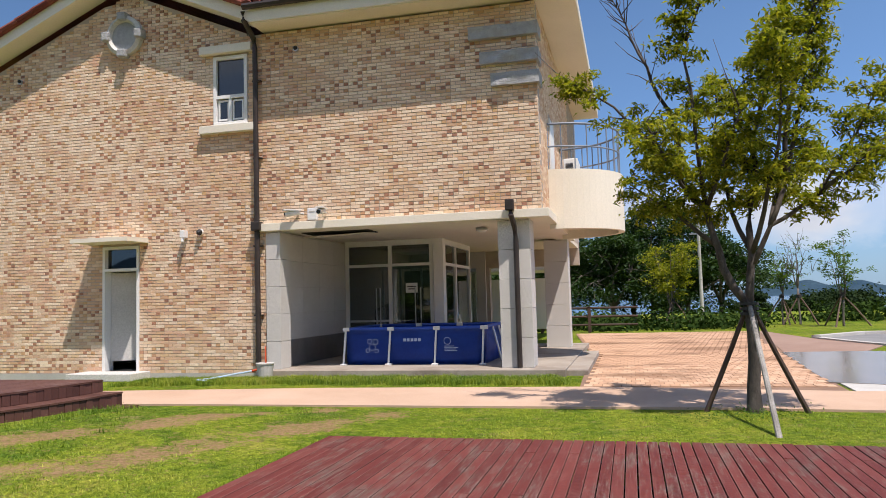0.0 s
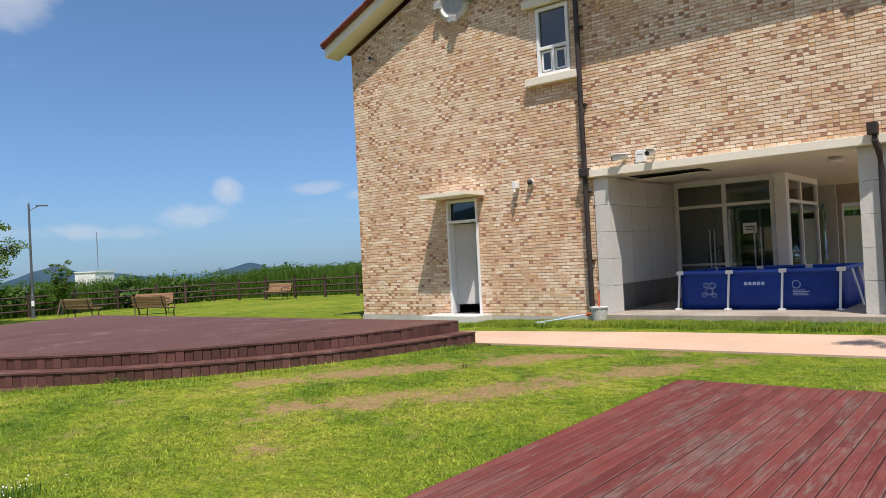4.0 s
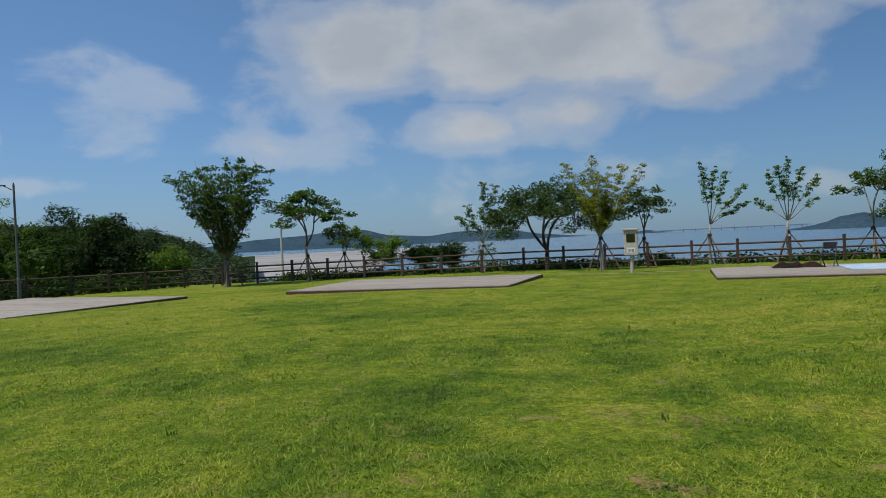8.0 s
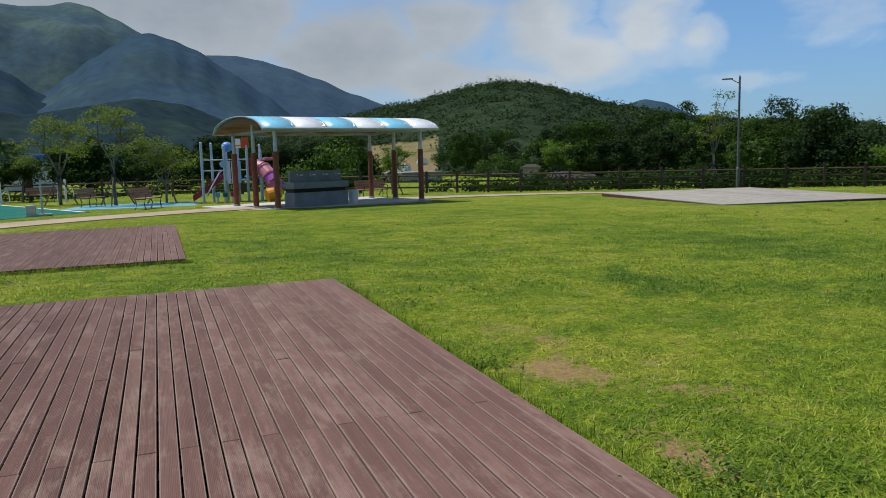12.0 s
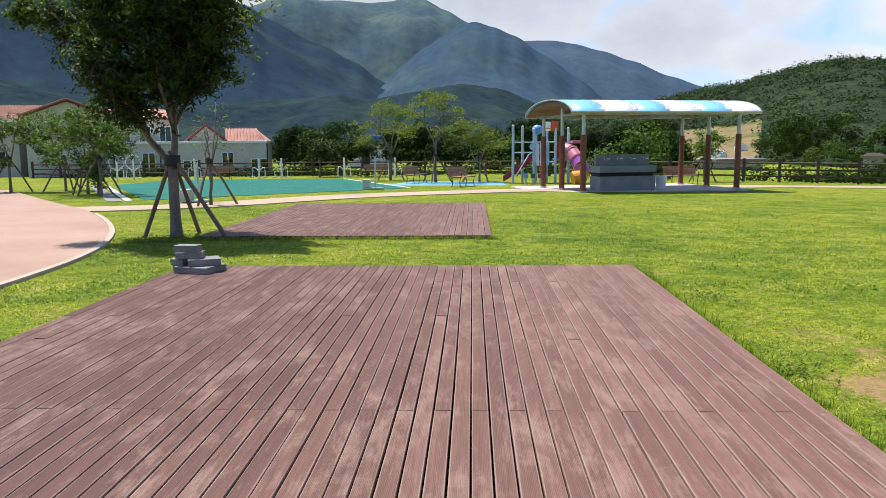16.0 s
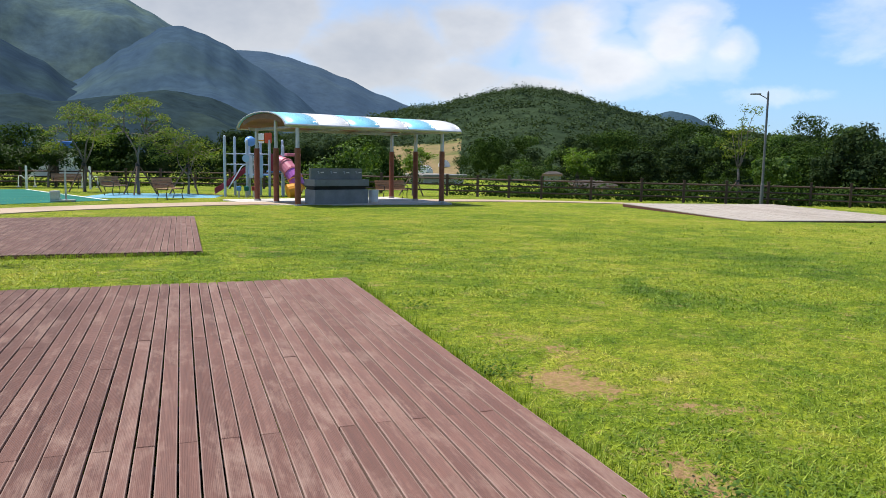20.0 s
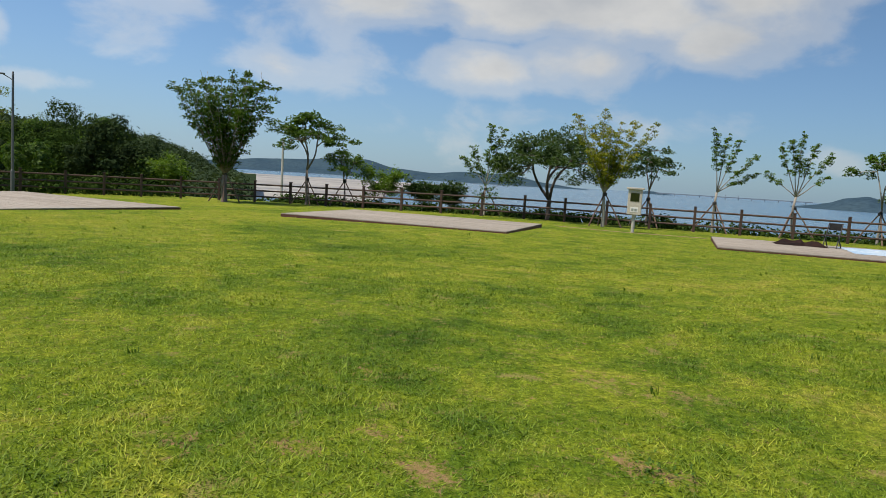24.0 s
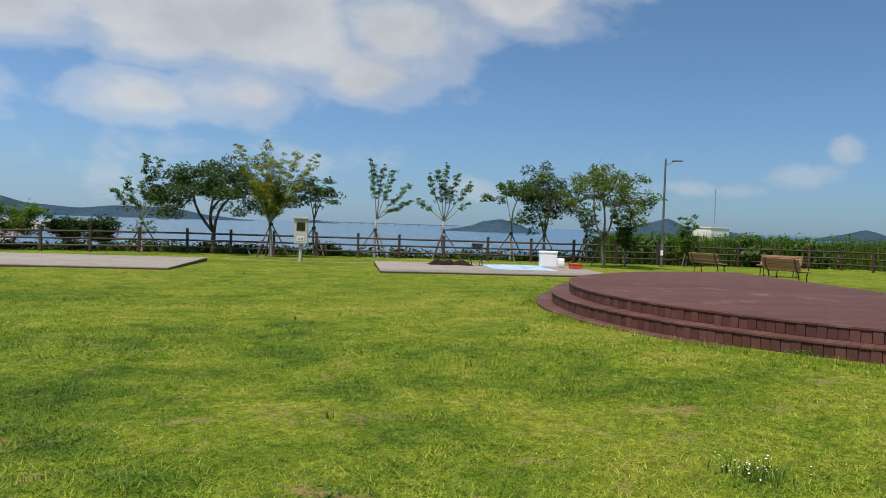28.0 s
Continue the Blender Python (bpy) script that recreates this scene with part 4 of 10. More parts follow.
def build_walls():
    house = thing("building", (0, 0, 0), "two-storey buff brick building with white trim and red tiled roof", "building")
    D = 23.5
    T = 0.3
    # backing of the front wall, with the door and window openings and the porch left open
    xs = [X0, -10.92, -10.02, -8.23, -7.45, -7.05, X1]
    y0, y1 = W + 0.012, W + T

    def slab(x0, x1, z0, z1, tops=None):
        a, b = tops or (z1, z1)
        bm = bmesh.new()
        vs = [bm.verts.new(p) for p in ((x0, y0, z0), (x1, y0, z0), (x1, y0, b), (x0, y0, a), (x0, y1, z0), (x1, y1, z0), (x1, y1, b), (x0, y1, a))]
        for f in ((0, 1, 2, 3), (5, 4, 7, 6), (4, 0, 3, 7), (1, 5, 6, 2), (3, 2, 6, 7), (4, 5, 1, 0)):
            bm.faces.new([vs[k] for k in f])
        part("wall", bm, M["mortar"], house)
    slab(X0, -10.92, -0.1, 0, (gable(X0), gable(-10.92)))
    slab(-10.92, -10.02, 2.75, 0, (gable(-10.92), gable(-10.02)))
    slab(-10.02, -8.23, -0.1, 0, (gable(-10.02), gable(-8.23)))
    slab(-8.23, -7.45, -0.1, 5.18)
    slab(-8.23, -7.45, 6.64, 0, (gable(-8.23), gable(-7.45)))
    slab(-7.45, -7.05, -0.1, 7.02)
    slab(-7.05, X1, 3.05, 7.02)
    # side and back walls, upper floor slab
    part("wall", abox(X0, X0 + T, W + T, D, -0.1, 6.84), M["mortar"], house)
    part("wall", abox(X1 - T, X1 - 0.012, W + T, D, 3.05, 7.02), M["mortar"], house)
    part("wall", abox(X0, -6.3, D, D + T, -0.1, 7.0), M["mortar"], house)
    # an opening is added in this wall to let daylight into the hall
    part("wall", abox(-6.3, X1, D, D + T, 2.4, 7.0), M["mortar"], house)
    part("wall", abox(-4.7, -4.3, D, D + T, -0.1, 2.4), M["mortar"], house)
    part("wall", abox(-6.3, -4.7, D, D + T, -0.1, 0.6), M["mortar"], house)
    part("floor_slab", abox(-7.05, X1 - 0.02, W + T, D, 2.93, 3.05), M["cream"], house, "cream plaster soffit")
    part("ceiling", abox(X0 + T, X1 - T, W + T, D, 6.6, 6.7), M["white"], house)
    return house


house = build_walls()


def lay_tiles(me, spots, most):
    """Alike tiles at the given places: the first ones are parts, the rest one sheet."""
    for at in spots[:most]:
        part("tile", me, None, house).matrix_basis = pose(*at)
    base = [tuple(v.co) for v in me.vertices]
    shape = [tuple(p.vertices) for p in me.polygons]
    verts, faces = [], []
    for x, y, z in spots[most:]:
        k = len(verts)
        verts += [(a + x, b + y, c + z) for a, b, c in base]
        faces += [tuple(i + k for i in f) for f in shape]
    if verts:
        raw("tile_field", verts, faces, M["tile"], house, "red clay roof tiles", kind="stuff")


def build_roof():
    """Two roofs: a gable to the front over the left part, a roof that falls to the front over the right part."""
    D = 24.0
    for sgn in (-1, 1):
        far = 4.0 if sgn < 0 else 3.3
        bm = bmesh.new()
        x0, x1 = APEX, APEX + sgn * far
        zt = gable(APEX) + 0.50
        for dz0, dz1, y0, nm, mt in ((-0.30, -0.02, W - 0.42, "verge_board", "cream"),):
            b = bmesh.new()
            vs = [b.verts.new(p) for p in ((x0, y0, zt + dz0), (x1, y0, zt + dz0 - SLOPE * far), (x1, y0, zt + dz1 - SLOPE * far), (x0, y0, zt + dz1), (x0, y0 + 0.5, zt + dz0), (x1, y0 + 0.5, zt + dz0 - SLOPE * far), (x1, y0 + 0.5, zt + dz1 - SLOPE * far), (x0, y0 + 0.5, zt + dz1))]
            for f in ((0, 1, 2, 3), (5, 4, 7, 6), (4, 0, 3, 7), (1, 5, 6, 2), (3, 2, 6, 7), (4, 5, 1, 0)):
                b.faces.new([vs[k] for k in f])
            bmesh.ops.recalc_face_normals(b, faces=b.faces[:])
            part(nm, b, M[mt], house, "cream verge board under the roof edge")
        # tiles: rows of half-round tiles down the slope
        rows = 10
        s = far / rows + 0.04
        b = tube(bmesh.new(), [(0, 0, 0.015), (sgn * s, 0, 0.035 - SLOPE * s)], 0.065, 8)
        box(b, min(0, sgn * s), max(0, sgn * s), -0.02, 0.40, -0.05, 0.02, Matrix(((1, 0, 0, 0), (0, 1, 0, 0), (-SLOPE * sgn, 0, 1, 0), (0, 0, 0, 1))))
        lay_tiles(mesh_of(b, "tile", M["tile"]), [(APEX + sgn * far * j / rows, W - 0.48 + k * 0.40, zt - SLOPE * far * j / rows) for k in range(26) for j in range(rows)], 70)
    # right part
    r = 0.55
    part("fascia", abox(-7.1, X1 + 0.75, W - r, W - r + 0.04, 7.08, 7.34), M["cream"], house, "cream fascia under the eave")
    part("soffit", abox(-7.1, X1 + 0.75, W - r + 0.04, W + 0.35, 7.06, 7.12), M["cream"], house)
    part("soffit", abox(X1 - 0.3, X1 + 0.75, W + 0.35, 23.8, 7.06, 7.12), M["cream"], house)
    part("fascia", abox(X1 + 0.71, X1 + 0.75, W - r + 0.04, 23.8, 7.08, 7.34), M["cream"], house)
    part("gutter", atube([(-7.2, W - r - 0.06, 7.38), (X1 + 0.8, W - r - 0.06, 7.38)], 0.07), M["pipe"], house, "dark metal gutter")
    n = 32
    b = tube(bmesh.new(), [(0, 0, 0.02), (0, 0.59, 0.05 + 0.42 * 0.59)], 0.085, 8)
    box(b, -0.14, 0.14, 0.02, 0.61, -0.02, 0.02, Matrix.Translation((0, 0, 0.42 * 0.295)))
    lay_tiles(mesh_of(b, "tile", M["tile"]), [(-7.1 + k * (X1 + 0.75 + 7.1) / (n - 1), W - r - 0.06 + 0.55 * j, 7.40 + 0.42 * 0.55 * j) for j in range(9) for k in range(n)], 128)


build_roof()


def build_front_parts():
    # beam round the open porch
    part("beam", abox(-7.15, X1 + 0.14, W - 0.12, W + 0.25, 2.90, 3.06, bevel=0.01), M["cream"], house, "cream painted porch beam")
    part("beam", abox(X1 - 0.3, X1 + 0.14, W + 0.25, 20.1, 2.90, 3.06, bevel=0.01), M["cream"], house)
    # canopy over the door
    bm = abox(-11.17, -9.80, W - 0.70, W + 0.01, 2.80, 2.90)
    for v in bm.verts:
        if v.co.y < W - 0.3 and v.co.z > 2.85:
            v.co.z = 2.885
    part("canopy", bm, M["cream"], house, "cream concrete door canopy")
    # door: frame, transom, leaf that stands open inwards, step
    door = part("door_1", abox(-10.92, -10.86, W - 0.02, W + 0.26, 0.10, 2.75, bevel=0.004), M["white"], house, "white framed side door standing open")
    for b in ((-10.08, -10.02, 0.10, 2.75), (-10.86, -10.08, 2.69, 2.75), (-10.86, -10.08, 2.22, 2.28)):
        part("frame", abox(b[0], b[1], W - 0.02, W + 0.26, b[2], b[3], bevel=0.004), M["white"], door)
    part("pane", abox(-10.86, -10.08, W + 0.09, W + 0.10, 2.28, 2.69), M["glass_dark"], door)
    leaf = part("leaf", abox(0, 0.80, -0.022, 0.022, 0.30, 2.20, bevel=0.004), M["indoor"], door, "grey-white door leaf standing ajar")
    leaf.matrix_basis = pose(-10.86, W + 0.20, 0, 0, 0, 20)
    part("blind", abox(-10.86, -10.08, W + 0.14, W + 0.15, 2.28, 2.69), M["indoor"], door, "pale blind behind the transom")
    part("handle", atube([(0.70, -0.03, 1.12), (0.70, -0.06, 1.12), (0.60, -0.06, 1.12)], 0.011), M["steel"], leaf)
    part("threshold", abox(-11.3, -9.75, W - 0.65, W - 0.004, -0.05, 0.10, bevel=0.01), M["granite"], house, "granite door step")
    # the room behind the door
    part("inner_wall", abox(-13.5, -8.0, W + 2.6, W + 2.7, 0.0, 2.9), M["indoor"], house)
    part("inner_wall", abox(-9.6, -9.5, W + 0.31, W + 2.59, 0.0, 2.9), M["indoor"], house)
    part("inner_wall", abox(-11.9, -11.8, W + 0.31, W + 2.59, 0.0, 2.9), M["indoor"], house)
    part("inner_ceiling", abox(-11.8, -9.6, W + 0.31, W + 2.59, 2.9, 2.98), M["indoor"], house)
    part("inner_floor", abox(-11.8, -9.6, W + 0.02, W + 2.59, 0.02, 0.10), M["dark"], house)
    # upper window
    win = part("window_1", abox(-8.23, -8.16, W - 0.015, W + 0.15, 5.18, 6.64, bevel=0.004), M["white"], house, "white plastic window with a sliding lower sash")
    for x0, x1, z0, z1 in ((-7.52, -7.45, 5.18, 6.64), (-8.16, -7.52, 6.57, 6.64), (-8.16, -7.52, 5.18, 5.25), (-8.16, -7.52, 5.74, 5.81), (-7.87, -7.81, 5.25, 5.74)):
        part("window_frame", abox(x0, x1, W - 0.015, W + 0.12, z0, z1, bevel=0.004), M["white"], win)
    for x0, x1, z0, z1 in ((-8.13, -7.88, 5.28, 5.71), (-7.80, -7.55, 5.28, 5.71)):
        for a, b, c, d in ((x0, x0 + 0.035, z0, z1), (x1 - 0.035, x1, z0, z1), (x0 + 0.035, x1 - 0.035, z0, z0 + 0.035), (x0 + 0.035, x1 - 0.035, z1 - 0.035, z1)):
            part("sash", abox(a, b, W + 0.02, W + 0.06, c, d), M["white"], win)
        part("pane", abox(x0 + 0.03, x1 - 0.03, W + 0.036, W + 0.044, z0 + 0.03, z1 - 0.03), M["glass_dark"], win)
    part("pane", abox(-8.16, -7.52, W + 0.05, W + 0.058, 5.81, 6.57), M["glass_dark"], win)
    part("blind", abox(-8.15, -7.53, W + 0.20, W + 0.21, 5.25, 6.6), M["indoor"], win)
    part("lintel", abox(-8.50, -7.30, W - 0.13, W + 0.01, 6.68, 6.85, bevel=0.012), M["cream"], house)
    part("sill", abox(-8.50, -7.22, W - 0.13, W + 0.01, 5.00, 5.165, bevel=0.012), M["cream"], house)
    # round medallion
    bm = bmesh.new()
    ring = [bm.verts.new((APEX + 0.0 + r * math.cos(a), y, 7.33 + r * math.sin(a))) for r, y in ((0.44, W + 0.01), (0.44, W - 0.10), (0.36, W - 0.14), (0.31, W - 0.06)) for a in [k * math.tau / 32 for k in range(32)]]
    for q in range(3):
        for k in range(32):
            bm.faces.new((ring[q * 32 + k], ring[q * 32 + (k + 1) % 32], ring[(q + 1) * 32 + (k + 1) % 32], ring[(q + 1) * 32 + k]))
    med = part("medallion", bm, M["granite"], house, "round granite medallion", smooth=False)
    bm = bmesh.new()
    bmesh.ops.create_circle(bm, cap_ends=True, radius=0.32, segments=32, matrix=pose(APEX, W - 0.055, 7.33, 90, 0, 0))
    part("disc", bm, M["rockface"], med)
    for a in (0, 90, 180, 270):
        b = abox(-0.10, 0.10, -0.21, 0.0, -0.085, 0.085, bevel=0.03)
        ob = part("keystone", b, M["rockface"], med)
        ob.matrix_basis = Matrix.Translation((APEX, W, 7.33)) @ pose(0, 0, 0, 0, a, 0) @ pose(0, 0, 0.41)
    # quoin stones high on the corner
    for x, z0, z1 in ((-2.73, 6.36, 6.60), (-2.52, 5.86, 6.09), (-2.32, 5.43, 5.67)):
        bm = abox(x, X1 + 0.05, W - 0.10, W + 0.4, z0, z1)
        bmesh.ops.subdivide_edges(bm, edges=bm.edges[:], cuts=6, use_grid_fill=True)
        for v in bm.verts:
            if v.co.y < W - 0.05:
                v.co.y += 0.05 * noise.noise(v.co * 6.0)
        part("quoin", bm, M["rockface"], house, "rock-faced grey quoin stone", smooth=False)
    # down pipes
    part("downpipe", atube([(-7.30, W - 0.42, 7.36), (-7.30, W - 0.40, 7.20), (-7.24, W - 0.10, 6.9), (-7.22, W - 0.09, 6.7), (-7.20, W - 0.09, 0.12)], 0.055, 10), M["pipe"], house, "dark brown metal downpipe")
    for z in (1.2, 2.6, 4.4, 6.0):
        part("bracket", abox(-7.29, -7.11, W - 0.10, W - 0.004, z, z + 0.03), M["pipe"], house)
    part("hopper", abox(-7.30, -7.10, W - 0.20, W - 0.03, 2.92, 3.1, bevel=0.02), M["pipe"], house)
    part("downpipe", atube([(-2.02, W - 0.20, 3.16), (-2.0, W - 0.19, 2.95), (-1.96, W - 0.09, 2.75), (-1.95, W - 0.02, 2.5), (-1.95, W - 0.02, 0.14)], 0.05, 10), M["pipe"], house)
    part("hopper", abox(-2.10, -1.94, W - 0.26, W - 0.12, 3.04, 3.24, bevel=0.015), M["pipe"], house)
    # porch: granite slab floor, columns, lining
    part("porch_floor", abox(-7.0, -1.10, W - 0.35, 21.0, -0.1, 0.13, bevel=0.012), M["porch_stone"], house, "dirty tan stone porch platform")
    for k in range(7):
        z0, z1 = 0.132 + k * 0.555 * 0.99, 0.132 + (k + 1) * 0.555 * 0.99 - 0.006
        if z0 > 2.88:
            break
        z1 = min(z1, 2.898)
        part("column_stone", abox(-2.30, -1.70, W + 0.06, W + 0.66, z0, z1, bevel=0.004), M["granite"], house)
        part("column_stone", abox(-2.07, -1.46, 19.30, 19.90, z0, z1, bevel=0.004), M["granite"], house)
        part("column_stone", abox(-7.05, -6.74, W - 0.03, W + 0.42, z0, z1, bevel=0.004), M["granite"], house)
        for j in range(4):
            part("panel", abox(-6.90, -6.86, W + 0.42 + j * 0.88 + 0.003, W + 0.42 + (j + 1) * 0.88 - 0.003, z0, z1), M["granite" if k else "granite_dark"], house)
    part("wall", abox(-7.05, -6.905, W + 0.43, 23.4, 0.1, 2.92), M["mortar"], house)
    # glazed shop front: posts, rails, panes
    y = 17.45
    shop = part("shopfront", abox(-6.85, -4.55, y, y + 0.10, 2.80, 2.93), M["white"], house, "white framed glazed entrance front")
    for x in (-6.85, -5.72, -4.66):
        part("post", abox(x, x + 0.09, y + 0.003, y + 0.10, 0.13, 2.80, bevel=0.004), M["white"], shop)
    part("post", abox(-4.55, -4.30, y - 0.05, y + 0.22, 0.13, 2.93, bevel=0.004), M["white"], shop)
    for x0, x1 in ((-6.76, -5.72), (-5.63, -4.66)):
        part("rail", abox(x0, x1, y + 0.006, y + 0.09, 2.28, 2.35), M["white"], shop)
        part("rail", abox(x0, x1, y + 0.006, y + 0.09, 0.13, 0.25), M["white"], shop)
        part("pane", abox(x0, x1, y + 0.04, y + 0.05, 2.35, 2.80), M["glass"], shop)
        part("pane", abox(x0, x1, y + 0.04, y + 0.05, 0.25, 2.28), M["glass"], shop)
    for y0, y1 in ((17.7, 18.9), (18.98, 20.6)):
        part("post", abox(-4.42, -4.33, y1, y1 + 0.08, 0.13, 2.80), M["white"], shop)
        part("rail", abox(-4.42, -4.34, y0, y1, 2.28, 2.35), M["white"], shop)
        part("pane", abox(-4.385, -4.375, y0, y1, 2.35, 2.80), M["glass"], shop)
        part("pane", abox(-4.385, -4.375, y0, y1, 0.25, 2.28), M["glass"], shop)
    part("rail", abox(-4.43, -4.33, 17.68, 20.7, 2.80, 2.93), M["white"], shop)
    # the hall behind the glass
    part("inner_floor", abox(-6.85, -4.4, 17.56, 23.4, 0.05, 0.125), M["granite_dark"], house)
    # back wall round an added opening and pane that brighten the hall
    for x0, x1, z0, z1 in ((-6.85, -6.3, 0.13, 2.93), (-4.7, -4.4, 0.13, 2.93), (-6.3, -4.7, 2.4, 2.93), (-6.3, -4.7, 0.13, 0.6)):
        part("inner_wall", abox(x0, x1, 23.3, 23.4, z0, z1), M["indoor"], house)
    part("back_pane", abox(-6.3, -4.7, 23.34, 23.36, 0.6, 2.4), M["glass"], house, "window added at the hall's back to let daylight in")
    for k, x in enumerate((-6.4, -5.35)):
        part("inner_door", abox(x, x + 0.9, 21.0, 21.06, 0.13, 2.3, bevel=0.006), M["dark"], house)
    for x in (-6.55, -6.05, -5.45, -4.95):
        part("inner_frame", abox(x, x + 0.05, 19.4, 19.46, 0.13, 2.3), M["steel"], house)
    part("inner_frame", abox(-6.6, -4.7, 19.4, 19.46, 2.3, 2.38), M["steel"], house)
    for x in (-6.02, -5.92, -5.02, -4.88):
        part("pull_bar", atube([(x, y - 0.05, 0.75), (x, y - 0.05, 1.75)], 0.016, 8), M["steel"], shop, "upright steel pull bar")
    part("mid_rail", abox(-6.76, -5.72, y + 0.008, y + 0.08, 0.92, 0.97), M["steel"], shop)
    part("inner_board", abox(-5.35, -4.95, 18.9, 18.95, 0.13, 1.75), M["granite_dark"], house)
    part("inner_machine", atube([(-6.5, 18.6, 0.13), (-6.45, 18.6, 1.2), (-6.15, 18.6, 1.35), (-6.1, 18.6, 0.13)], 0.05, 8), M["black_plastic"], house)
    part("notice", abox(-5.28, -4.98, y + 0.020, y + 0.026, 1.62, 1.86), M["white"], shop, "white paper notice with small print")
    for k in range(2):
        part("print_line", abox(-5.24 + 0.03 * k, -5.02 - 0.02 * k, y + 0.016, y + 0.019, 1.76 - 0.06 * k, 1.785 - 0.06 * k), M["dark"], shop)
    # round balcony
    cx, cy, r = X1, 16.55, 1.47
    arc = [(cx + r * math.cos(a), cy + r * math.sin(a)) for a in [-math.pi / 2 + math.pi * k / 32 for k in range(33)]]
    inn = [(cx + (r - 0.12) * math.cos(a), cy + (r - 0.12) * math.sin(a)) for a in [-math.pi / 2 + math.pi * k / 32 for k in range(33)]]
    bal = part("balcony", prism(bmesh.new(), arc + inn[::-1], 2.80, 4.02), M["cream"], house, "round cream balcony parapet")
    part("floor", prism(bmesh.new(), inn, 3.0, 3.12), M["cream"], bal)
    rail = [(cx + (r - 0.06) * math.cos(a), cy + (r - 0.06) * math.sin(a)) for a in [-math.pi / 2 + math.pi * k / 32 for k in range(33)]]
    part("handrail", atube([(x, y2, 4.97) for x, y2 in rail], 0.025), M["rail_grey"], bal)
    part("handrail", atube([(x, y2, 4.50) for x, y2 in rail], 0.018), M["rail_grey"], bal)
    for k in range(0, 33, 2):
        part("baluster", atube([(rail[k][0], rail[k][1], 4.02), (rail[k][0], rail[k][1], 4.97)], 0.014, 6), M["rail_grey"], bal)
    part("balcony_door", abox(X1 - 0.008, X1 + 0.02, 15.6, 16.4, 3.1, 5.2), M["white"], house)


build_front_parts()


